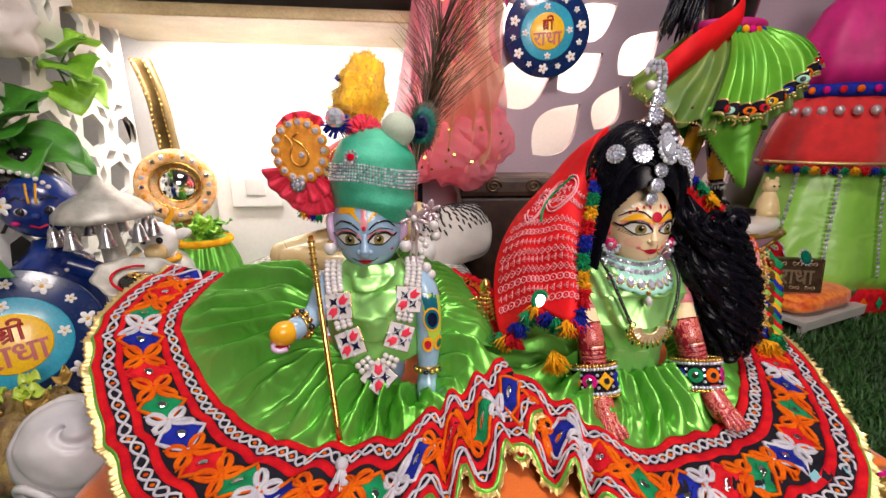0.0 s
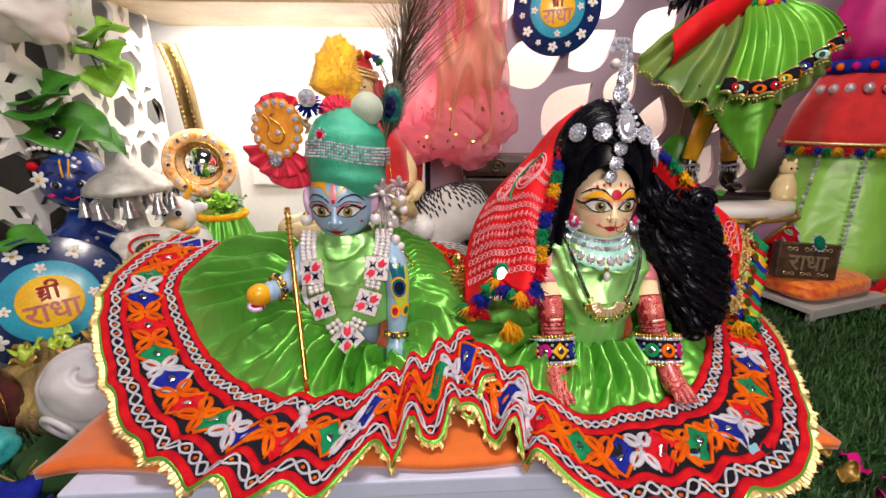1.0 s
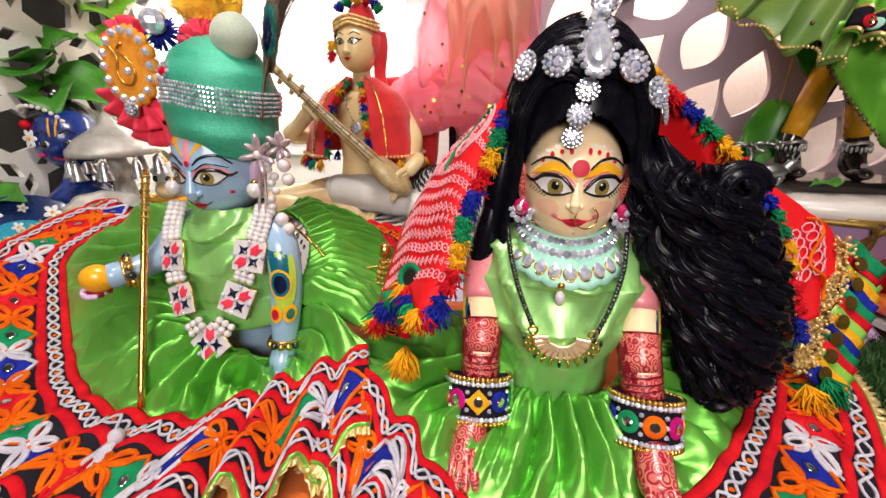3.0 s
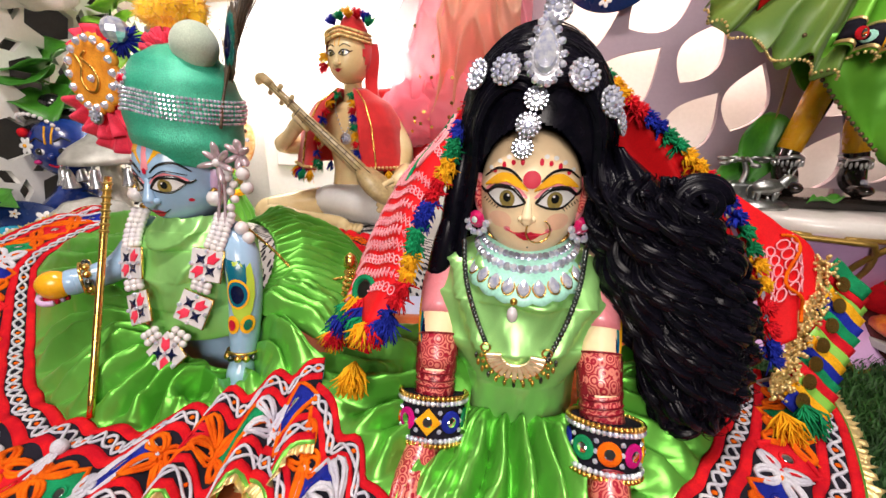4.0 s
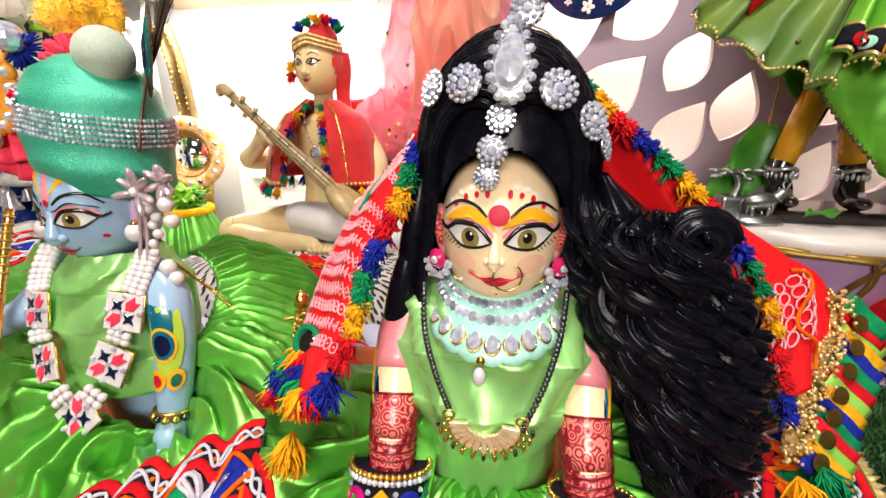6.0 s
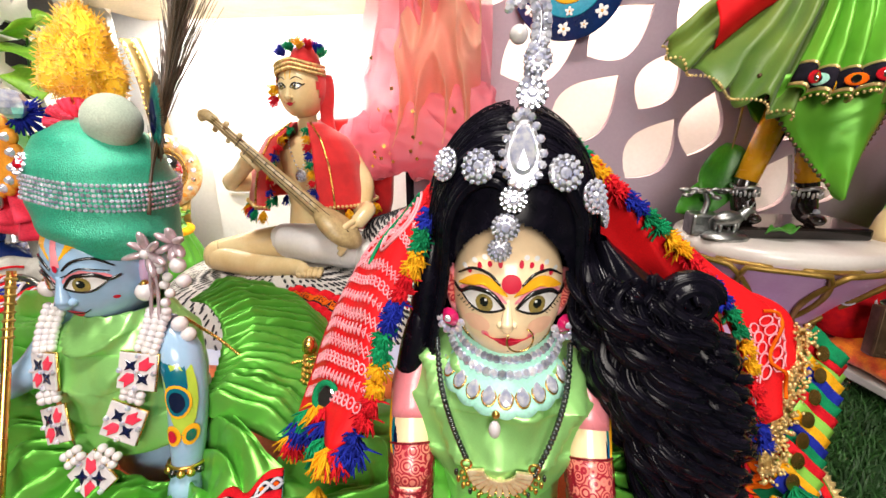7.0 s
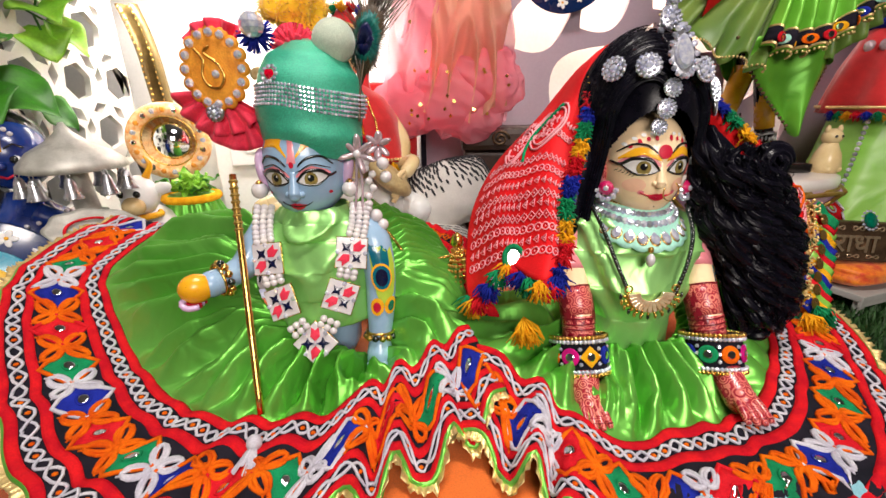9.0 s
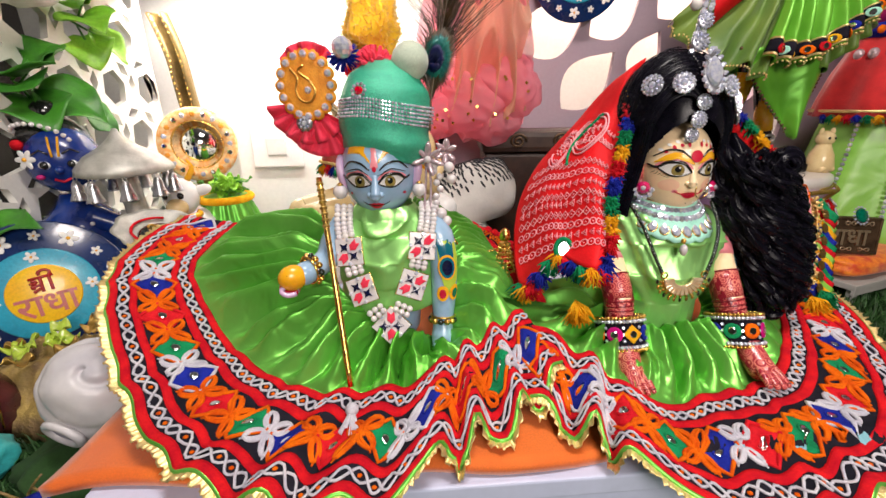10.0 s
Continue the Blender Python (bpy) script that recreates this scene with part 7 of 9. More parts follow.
limb(g, [(-0.105, 0.875, 0.352), (-0.128, 0.86, 0.31), (-0.173, 0.83, 0.304), (-0.1485, 0.815, 0.3225), (-0.124, 0.8, 0.34099999999999997)], [0.019, 0.018, 0.014, 0.012, 0.013], 0)
limb(g, [(0.012, 0.875, 0.352), (0.045, 0.86, 0.30), (0.046, 0.835, 0.262), (0.0680, 0.800, 0.2700), (0.0580, 0.780, 0.2560)], [0.019, 0.018, 0.014, 0.012, 0.012], 0)
for k in range(4):
    g.tube(along([(-0.1260 + 0.004 * k, 0.798, 0.3510 - 0.004 * k), (-0.1160 + 0.004 * k, 0.778, 0.3570 - 0.004 * k), (-0.1060 + 0.004 * k, 0.780, 0.3470 - 0.005 * k)], 7), 0.0046, 0, 8)
    g.tube(along([(0.0540, 0.775, 0.2580 - 0.007 * k), (0.0440, 0.752, 0.2520 - 0.009 * k), (0.0340, 0.750, 0.2360 - 0.009 * k)], 7), 0.0048, 0, 8)
limb(g, [(-0.06, 0.86, 0.195), (-0.13, 0.825, 0.192), (-0.190, 0.790, 0.188)], [0.040, 0.034, 0.026], 0)
limb(g, [(-0.190, 0.785, 0.186), (-0.12, 0.765, 0.182), (-0.05, 0.765, 0.180), (-0.03, 0.755, 0.178)], [0.022, 0.019, 0.014, 0.012], 0)
limb(g, [(-0.02, 0.86, 0.195), (0.04, 0.825, 0.192), (0.075, 0.790, 0.186)], [0.038, 0.032, 0.024], 6)
limb(g, [(-0.09, 0.83, 0.205), (-0.02, 0.81, 0.206), (0.03, 0.80, 0.195)], [0.030, 0.034, 0.026], 6)
for k in range(5):
    g.tube([(-0.035 + 0.008 * k, 0.760, 0.180), (-0.033 + 0.008 * k, 0.742, 0.175)], [0.0052, 0.0042], 0, 8)
solid("player_statue", g, [IVORY, WHITE_PAINT, HAZEL, BLACK_PAINT, RED_PAINT, YELLOW_PAINT, WHITE_PAINT], "ivory painted marble statue of a seated lute player", "statue")

cape = thing("statue_cape", "short red felt cape with gold lace on the player statue", "cape")
for a0, a1 in ((-68, 92), (88, 248)):
    def fn(u, v, a0=a0, a1=a1):
        a = radians(a0 + (a1 - a0) * v)
        r = float(np.interp(u, [0, 0.2, 0.5, 0.8, 1.0], [0.026, 0.068, 0.094, 0.104, 0.108])) * (1 + 0.035 * u * math.sin(8 * a))
        return Vector((-0.05 + r * math.cos(a), 0.868 + 0.80 * r * math.sin(a), 0.402 - 0.125 * u - 0.010 * u * u))
    ob = part("cape_half", Geo().grid(fn, 26, 40, thick=0.0015), RED_FELT, cape, "red felt half of the cape")
    for k in range(46):
        part("gold_bead", Geo().ball(fn(1.0, k / 45) + (fn(1.0, k / 45) - Vector((-0.05, 0.878, 0.26))).normalized() * 0.002 + Vector((0, 0, 0.005)), 0.0030, 0, 6, 4), GOLD_LACE, ob)
    for k in range(15):
        q = fn(1.0, (k + 0.5) / 15)
        tuft(q, Vector((0.35 * (q.x + 0.05) / 0.1, -0.3, -0.9)), 12, 0.020, YARNS[k % 4], cape, 0.4)
    e = 0.0 if a0 < 0 else 1.0
    for k in range(9):
        tuft(fn(0.08 + 0.9 * k / 9, e), Vector((0.5 if e else -0.5, -0.7, -0.3)), 10, 0.014, YARNS[(k + 1) % 4], cape, 0.7)
    part("gold_edge", Geo().tube([fn(k / 20, 0.10 if e == 0.0 else 0.90) + Vector((0, -0.003, 0)) for k in range(21)], 0.0018, 0, 6), GOLD, cape)
pend = thing("statue_pendant", "clear stone pendant on a bead chain on the player statue", "necklace")
stone_flower((-0.047, 0.822, 0.318), (0, -1, 0.2), 0.010, 8, 1, 0, CRYSTAL, "rosette", pend)
g = Geo()
for i in range(26):
    g.ball(spline([(-0.074, 0.850, 0.386), (-0.066, 0.832, 0.360), (-0.047, 0.821, 0.327), (-0.036, 0.832, 0.360), (-0.028, 0.850, 0.386)], i / 25), 0.0018, 0, 6, 4)
part("bead_chain", g, SILVER, pend)

hat = thing("statue_turban", "red cloth headwrap with gold trim and coloured tufts on the statue", "headwrap")
def hood(u, v):
    a, b2 = 2 * math.pi * u, math.pi * (0.02 + 0.72 * v)
    return Vector((-0.052, 0.876, 0.458)) + Vector((0.0415 * math.sin(b2) * math.cos(a), 0.0440 * math.sin(b2) * math.sin(a), 0.0480 * math.cos(b2)))


hd, g = Geo().grid(hood, 48, 26, close=True), Geo()
g.add(hd.v, [f for f in hd.f if not (sum(hd.v[i][1] for i in f) / 4 < 0.862 and sum(hd.v[i][2] for i in f) / 4 < 0.482 and abs(sum(hd.v[i][0] for i in f) / 4 + 0.052) < 0.034)])
part("wrap", g, RED_FELT, hat)
g = Geo()
for i in range(44):
    a = math.pi * (1.02 + 0.96 * i / 43)
    for k in range(3):
        g.ball(Vector((-0.052 + 0.0400 * math.cos(a), 0.876 + 0.0435 * math.sin(a), 0.484 + 0.006 * k - 0.010 * abs(math.cos(a)))), 0.0028, 0, 6, 4)
tagged(part("gold_band", g, GOLD_LACE, hat), kind="stuff")
part("peak", Geo().lathe([(0.026, 0.488), (0.024, 0.500), (0.018, 0.512), (0.010, 0.518)], 0, 20, Matrix.Translation((-0.045, 0.876, 0))), RED_FELT, hat)
for k, (x, z, d) in enumerate(((-0.07, 0.502, -1), (-0.058, 0.508, -0.4), (-0.045, 0.512, 0.1), (-0.03, 0.510, 0.5), (-0.018, 0.505, 1), (-0.012, 0.498, 1.2), (-0.085, 0.455, -1), (-0.088, 0.44, -1))):
    tuft(Vector((x, 0.858, z)), Vector((0.5 * d, -0.3, 0.8 if z > 0.47 else -0.3)), 24, 0.020, YARNS[k % 4], hat, 0.5)
part("back_fall", Geo().grid(lambda u, v: Vector((-0.022 + 0.016 * u, 0.868 + 0.02 * u, 0.475 - 0.10 * v)) + Vector((0.004, -0.004, 0)) * math.sin(7 * v), 6, 14, thick=0.0015), RED_FELT, hat)

lute = thing("lute", "long-necked painted wooden lute resting across the player statue", "lute")
n0, n1 = Vector((-0.161, 0.785, 0.408)), Vector((0.003, 0.768, 0.269))
ax = (n1 - n0).normalized()
part("neck", Geo().tube([n0.lerp(n1, i / 10) for i in range(11)], [0.0062 + 0.0006 * i for i in range(11)], 0, 10, flat=0.7), LUTE_WOOD, lute)
part("scroll", Geo().tube(along([n0 + Vector((0.006, 0, -0.004)), n0 + Vector((-0.010, 0, 0.008)), n0 + Vector((-0.016, 0, 0.004)), n0 + Vector((-0.014, 0, -0.003))], 10), [0.007, 0.008, 0.008, 0.008, 0.007, 0.007, 0.006, 0.006, 0.005, 0.004], 0, 10), LUTE_WOOD, lute, "carved scroll head")
for k in range(4):
    p = n0.lerp(n1, 0.05 + 0.06 * k)
    part("peg", Geo().tube([p, p + Vector((0.010, -0.006, 0.010)) * (1 if k % 2 else -1)], [0.003, 0.0042], 0, 8), LUTE_WOOD, lute)
part("bowl", Geo().ball(n1 + ax * 0.034, (0.032, 0.018, 0.044), 0, 24, 16, ax.to_track_quat("Z", "Y").to_matrix().to_4x4()), LUTE_WOOD, lute, "pear-shaped sound bowl")
for k in (-1, 0, 1):
    s = Vector((0.0022, -0.0075, 0.0022)) + Vector((0.0025, 0, 0.0025)) * k
    part("string", Geo().tube([n0 + s, n1 + ax * 0.05 + s * 2.1], 0.0005, 0, 4), BLACK_PAINT, lute)
for k in range(9):
    p = n0.lerp(n1, 0.25 + 0.08 * k)
    part("fret", Geo().tube([p + Vector((-0.006, -0.006, -0.006)), p + Vector((0.006, -0.006, 0.006))], 0.0008, 0, 5), DARK_WOOD, lute)
solid("velvet_bolster", Geo().grid(puffed((-0.02, 0.955, 0.30), (0.095, 0.022, 0.105), None, 0.5, 3.0, 0.05), 40, 24, close=True), RED_FELT, "red velvet bolster standing behind the player statue", "bolster")

# pink tulle hung on the cut panel
tulle = thing("tulle_drape", "sheer pink tulle drape with gold square sequins hung beside the panel", "drape")
rnd = random.Random(33)


def fall(x0, x1, y, z0, z1, seed, top):
    """A soft sheet of net hung from its upper edge, wider below."""
    def fn(u, v):
        w = (u - 0.5) * (x1 - x0) * (top + (1 - top) * v ** 0.8)
        n = noise.noise((u * 3.2 + 0.7 * v, v * 2.4, seed))
        f = 1 - 2 * abs(noise.noise((u * 4.0 + 0.9 * n - 1.3 * v, v * 3.0, seed + 5)))
        return Vector(((x0 + x1) / 2 + 0.05 * (1 - v) + w + 0.018 * n, y - 0.055 * f - 0.02 * n - 0.03 * math.sin(math.pi * v), z1 + (z0 - z1) * v + 0.03 * v * noise.noise((u * 4, 2.0, seed)) - 0.02 * v * math.sin(math.pi * u)))
    return fn


falls = [fall(0.02, 0.26, 0.95, 0.33, 0.82, 0.0, 0.42), fall(0.01, 0.20, 0.93, 0.38, 0.82, 2.0, 0.45), fall(0.08, 0.24, 0.92, 0.36, 0.82, 4.0, 0.3)]
for k, fn in enumerate(falls):
    part("tulle_fall", Geo().grid(fn, 90, 80), TULLE if k != 2 else CREAM_TULLE, tulle)
for k, (cx, cz, R) in enumerate(((0.215, 0.405, 0.072), (0.135, 0.37, 0.078), (0.065, 0.36, 0.066), (0.185, 0.345, 0.060))):
    def fn(u, v, cx=cx, cz=cz, R=R, s=k * 3.3):
        a, b = 2 * math.pi * u, math.pi * (0.04 + 0.92 * v)
        d = Vector((math.sin(b) * math.cos(a), math.sin(b) * math.sin(a), math.cos(b)))
        f = 1 - 2 * abs(noise.noise(d * 2.2 + Vector((s, 0, 0))))
        k2 = 0.92 + 0.26 * noise.noise(d * 1.3 + Vector((0, s, 0))) + 0.13 * f
        return Vector((cx + R * k2 * d.x, 0.905 + 0.55 * R * k2 * d.y, cz + 0.85 * R * k2 * d.z))
    part("tulle_puff", Geo().grid(fn, 90, 60, close=True), TULLE, tulle, "bunched pink tulle")
for k in range(46):
    if k < 28:
        p = falls[k % 2](rnd.uniform(0.05, 0.95), rnd.uniform(0.2, 0.98)) + Vector((0, -0.006, 0))
    else:
        p = Vector((0.06 + 0.19 * rnd.random(), 0.858, 0.33 + 0.10 * rnd.random()))
    part("square_sequin", Geo().box((0.0052, 0.0010, 0.0052), Matrix.Translation(p) @ pose(0, 0, 0, rnd.uniform(-30, 30), rnd.uniform(0, 90), rnd.uniform(-30, 30)), 0, 0.0), GOLD, tulle)
solid("magenta_cloth", Geo().grid(lambda u, v: Vector((0.205 + 0.11 * u + 0.02 * v, 1.03 - 0.05 * v * math.sin(5 * u), 0.82 - 0.15 * v * (1 - 0.7 * abs(2 * u - 1.1)) + 0.01 * math.sin(13 * u))), 26, 18, thick=0.0012), MAGENTA_CLOTH, "magenta cloth swag knotted at the top of the panel", "cloth")

chest = thing("carved_chest", "dark carved wooden chest with scroll relief standing behind the dolls", "chest")
cm = Matrix.Translation((0.29, 0.965, 0)) @ pose(0, 0, 0, 0, 0, -4)
part("body", Geo().box((0.23, 0.11, 0.27), cm @ Matrix.Translation((0, 0, 0.135)), 0, 0.006), DARK_WOOD, chest)
part("lid", Geo().box((0.245, 0.125, 0.045), cm @ Matrix.Translation((0, 0, 0.295)), 0, 0.012), DARK_WOOD, chest, "rounded dark lid")
for x in (-0.045, 0.045):
    part("scroll_relief", Geo().tube([cm @ Vector((x + 0.018 * (1 - t / 14) * math.cos(t), -0.064, 0.297 + 0.016 * (1 - t / 14) * math.sin(t))) for t in [0.5 * k for k in range(24)]], 0.0028, 0, 6), BRONZE, chest)


# ---------------------------------------------------------------- round plaques with lettering
def text_mesh(body, size, depth):
    cu = bpy.data.curves.new("lettering", "FONT")
    cu.body, cu.size, cu.extrude, cu.align_x, cu.align_y = body, size, depth, "CENTER", "CENTER"
    cu.offset = size * 0.012
    ob = bpy.data.objects.new("lettering", cu)
    scene.collection.objects.link(ob)
    me = bpy.data.meshes.new_from_object(ob.evaluated_get(bpy.context.evaluated_depsgraph_get()))
    bpy.data.objects.remove(ob)
    return me


def shri_strokes(s):
    """The word that tops each plaque, drawn as brush strokes."""
    return [[(-0.50, 0.42), (0.55, 0.46)], [(-0.02, 0.42), (-0.03, 0.0), (-0.04, -0.46)], [(0.36, 0.44), (0.36, 0.0), (0.36, -0.46)],
            [(-0.40, 0.32), (-0.20, 0.20), (-0.38, 0.08), (-0.46, 0.20)], [(-0.44, -0.02), (-0.25, -0.06), (-0.04, -0.02)], [(-0.04, -0.22), (-0.22, -0.30), (-0.42, -0.42)],
            [(-0.42, -0.02), (-0.40, -0.16), (-0.30, -0.12)], [(0.36, 0.44), (0.46, 0.70), (0.22, 0.86), (-0.02, 0.74), (0.02, 0.58)]]


def plaque(m, r, name_label):
    ob = thing("round_plaque", name_label, "plaque", group="round plaques")
    part("disc", Geo().lathe([(r * 0.98, -0.004), (r, -0.002), (r, 0.002), (r * 0.98, 0.004)], 0, 64, m), DISC_NAVY, ob, "navy glossy disc")
    part("turquoise_ring", Geo().lathe([(r * 0.62, 0.0035), (r * 0.62, 0.0052), (r * 0.60, 0.0058)], 0, 56, m), DISC_TEAL, ob, "turquoise inner ring")
    part("yellow_centre", Geo().lathe([(r * 0.40, 0.0055), (r * 0.40, 0.0068), (r * 0.385, 0.0074)], 0, 48, m), DISC_YELLOW, ob, "yellow centre disc")
    rr = random.Random(5)
    spots = [(0.80, 2 * math.pi * k / 14 + 0.1, (0.125 if k % 2 == 0 else 0.075)) for k in range(14)] + [(0.52, 2 * math.pi * k / 4 + 0.0, 0.085) for k in range(4)]
    for rad, a, s in spots:
        c = m @ Matrix.Translation((r * rad * math.cos(a), r * rad * math.sin(a), 0.0045 if rad > 0.7 else 0.0062)) @ pose(0, 0, 0, 0, 0, rr.uniform(0, 70))
        fl = Geo()
        for k in range(5):
            pm = c @ pose(0, 0, 0, 0, 0, 72 * k)
            fl.plate([(s * r * (0.55 + 0.42 * math.cos(t)), s * r * 0.30 * math.sin(t)) for t in [2 * math.pi * j / 10 for j in range(10)]], 0.0011, pm, 0, 0.0004)
        f = part("painted_flower", fl, WHITE_PAINT, ob, "white five-petal flower")
        part("flower_eye", Geo().ball(c @ Vector((0, 0, 0.0012)), (s * r * 0.2, s * r * 0.2, 0.0012), 0, 8, 5, turn_of(c)), YELLOW_PAINT, f)
    lm = m @ Matrix.Translation((0.0, -r * 0.155, 0.0076))
    me = text_mesh("राधा", r * 0.42, 0.0006)
    me.materials.append(LETTER_RED)
    tx = new("lettering", me)
    tx.parent = ob
    tx.matrix_local = lm
    tagged(tx, "dark red lettering")
    g = Geo()
    sm = m @ Matrix.Translation((r * 0.01, r * 0.135, 0.0078))
    for st in shri_strokes(1):
        line = along([Vector((x, y, 0)) for x, y in st], 12) if len(st) > 2 else [Vector((*p, 0)) for p in st]
        g.tube([sm @ Vector((p.x * r * 0.25, p.y * r * 0.22, 0)) for p in line], r * 0.020, 0, 6, flat=1.0)
    part("lettering", g, LETTER_RED, ob, "dark red brush lettering")
    return ob


plaque(facing((0.391, 1.035, 0.640), (-0.12, -1, -0.05), roll=4), 0.100, "round navy plaque with white flowers hung on the panel")
plaque(facing((-0.515, 0.598, 0.126), (0.50, -0.78, 0.28), roll=4), 0.104, "round navy plaque with white flowers standing on the turf")
solid("plaque_cord", Geo().tube(along([(0.391, 1.045, 0.738), (0.40, 1.06, 0.80), (0.41, 1.066, 0.86)], 10), 0.0012, 0, 6), BARK, "thin jute cord holding the round plaque", "cord")

# ---------------------------------------------------------------- right side: lotus pedestal and what stands on it
lotus = thing("lotus_pedestal", "lilac and white painted lotus pedestal with gilt petal rims", "pedestal")
LC = Vector((0.735, 0.872, 0))
part("top_slab", Geo().lathe([(0.150, 0.200), (0.160, 0.206), (0.163, 0.216), (0.160, 0.226), (0.152, 0.229)], 0, 64, Matrix.Translation(LC) @ Matrix.Diagonal((1.0, 0.78, 1, 1))), LOTUS_WHITE, lotus, "white marble-painted top")
part("core", Geo().lathe([(0.115, 0.0), (0.105, 0.02), (0.075, 0.06), (0.070, 0.10), (0.10, 0.16), (0.145, 0.204)], 0, 48, Matrix.Translation(LC) @ Matrix.Diagonal((1.0, 0.78, 1, 1))), LOTUS_LILAC, lotus)
for ring, (n, z0, z1, r0, r1, w, shift) in enumerate(((9, 0.085, 0.203, 0.070, 0.166, 0.056, 0.2), (9, 0.120, 0.205, 0.086, 0.156, 0.040, 0.7), (9, 0.085, 0.0, 0.068, 0.140, 0.046, 0.45))):
    for k in range(n):
        a = 2 * math.pi * (k + shift) / n
        if math.sin(a) > 0.45:
            continue
        def fn(u, v, a=a):
            wide = w * math.sin(math.pi * (0.06 + 0.60 * v)) * (u - 0.5) * 2
            r = r0 + (r1 - r0) * v ** 1.3 + 0.006 * math.cos(math.pi * (u - 0.5)) * math.sin(math.pi * v)
            z = z0 + (z1 - z0) * v
            return LC + Vector((r * math.cos(a) - wide * math.sin(a), 0.78 * (r * math.sin(a) + wide * math.cos(a)), z))
        pe = part("petal", Geo().grid(fn, 10, 12, thick=0.003), LOTUS_LILAC if ring != 1 else LOTUS_WHITE, lotus)
        edge_ = [fn(0, v / 10) for v in range(11)] + [fn(u / 6, 1.0) for u in range(1, 6)] + [fn(1, 1 - v / 10) for v in range(11)]
        part("gilt_rim", Geo().tube([p + Vector((0.002 * math.cos(a), 0.002 * math.sin(a), 0)) for p in edge_], 0.0042, 0, 6), OLD_GOLD, pe, "dull gilt rim")

solid("stone_plinth", Geo().box((0.205, 0.10, 0.018), Matrix.Translation((0.725, 0.872, 0.2385)), 0, 0.004), STONE_BLACK, "polished black stone plinth on the lotus pedestal", "plinth")
g = Geo()
for x0, x1, y in ((0.660, 0.690, 0.862), (0.748, 0.728, 0.858)):
    limb(g, [(x0, y - 0.020, 0.258), (x0, y, 0.272), (x0 + 0.002, y + 0.01, 0.31), (x1, y + 0.01, 0.40), (x1, y + 0.01, 0.46)], [0.012, 0.0175, 0.0150, 0.016, 0.018], 0)
    g.tube([(x0 + 0.001, y + 0.009, 0.312), (x1, y + 0.01, 0.42)], [0.0165, 0.019], 1, 18)
    g.ball((x0, y - 0.020, 0.259), (0.014, 0.024, 0.010), 0, 16, 10)
g.lathe([(0.035, 0.44), (0.05, 0.52), (0.045, 0.60), (0.058, 0.68), (0.062, 0.74), (0.03, 0.78)], 0, 26, Matrix.Translation((0.715, 0.872, 0)))
g.ball((0.715, 0.868, 0.83), (0.042, 0.044, 0.052), 0, 24, 18)
solid("standing_statue", g, [STONE_BLACK, YELLOW_PAINT], "polished black stone standing statue with ochre leggings on the plinth", "statue")
for x, y in ((0.661, 0.868), (0.749, 0.864)):
    ank = thing("silver_anklet", "silver anklet with small drops on the black statue", "anklet", group="statue anklets")
    part("band", Geo().tube([(x + 0.0185 * math.cos(t), y + 0.0185 * math.sin(t), 0.302 + 0.002 * math.sin(3 * t)) for t in [2 * math.pi * k / 26 for k in range(26)]], 0.0030, 0, 6, close=True), SILVER, ank)
    for k in range(12):
        t = math.pi + math.pi * k / 11
        part("drop", Geo().ball((x + 0.020 * math.cos(t), y + 0.020 * math.sin(t), 0.294 - 0.002 * (k % 2)), (0.0022, 0.0022, 0.0050), 0, 8, 6), SILVER, ank)
    part("clear_stone", Geo().gem((x, y - 0.031, 0.270), 0.0055, 0, turn_of(facing((0, 0, 0), (0, -1, 0.6))), 8, 0.6), CRYSTAL, ank)

gown = thing("statue_gown", "green silk gown with mirror trim on the black statue", "gown")
GH = [(0.500, 0.83, 0.520), (0.545, 0.775, 0.475), (0.600, 0.745, 0.445), (0.655, 0.735, 0.430), (0.710, 0.735, 0.442), (0.770, 0.745, 0.478), (0.830, 0.765, 0.515), (0.890, 0.81, 0.548)]
GW = [(0.640, 0.85, 0.615), (0.655, 0.825, 0.612), (0.675, 0.812, 0.610), (0.695, 0.808, 0.610), (0.715, 0.808, 0.612), (0.735, 0.812, 0.615), (0.755, 0.825, 0.618), (0.77, 0.85, 0.62)]


def gown_fn(u, v):
    p = spline(GW, u).lerp(spline(GH, u), v)
    p.y -= 0.020 * math.sin(math.pi * v) + 0.011 * v ** 0.7 * math.sin(13 * 6.28 * u + 4.5 * noise.noise((u * 5, v, 0.0)))
    p.z += 0.010 * math.sin(math.pi * v) + 0.004 * v ** 0.7 * math.sin(13 * 6.28 * u + 1.0 + 4.5 * noise.noise((u * 5, v, 0.0)))
    return p


part("skirt", Geo().grid(lambda u, v: gown_fn(0.32 + 0.68 * u, v), 220, 30, thick=0.001), SATIN_DARK, gown, "pleated green silk overskirt")
part("olive_flap", Geo().grid(lambda u, v: gown_fn(0.36 * u, v * 1.06) + Vector((0.004 * v, 0.012 + 0.010 * v * noise.noise((u * 7, v * 4, 2.0)), -0.014 * v + 0.010 * math.sin(26 * u) * v + 0.012 * v * noise.noise((u * 9, v * 5, 4.0)))), 50, 26, thick=0.001), OLIVE_CLOTH, gown, "olive silk flap with scalloped edge")
part("olive_flap", Geo().grid(lambda u, v: gown_fn(0.60 + 0.40 * u, v * 1.0) + Vector((0.0, 0.020, -0.040 * v + 0.006 * math.sin(26 * u) * v)), 50, 26, thick=0.001), OLIVE_CLOTH, gown, "olive silk underskirt")
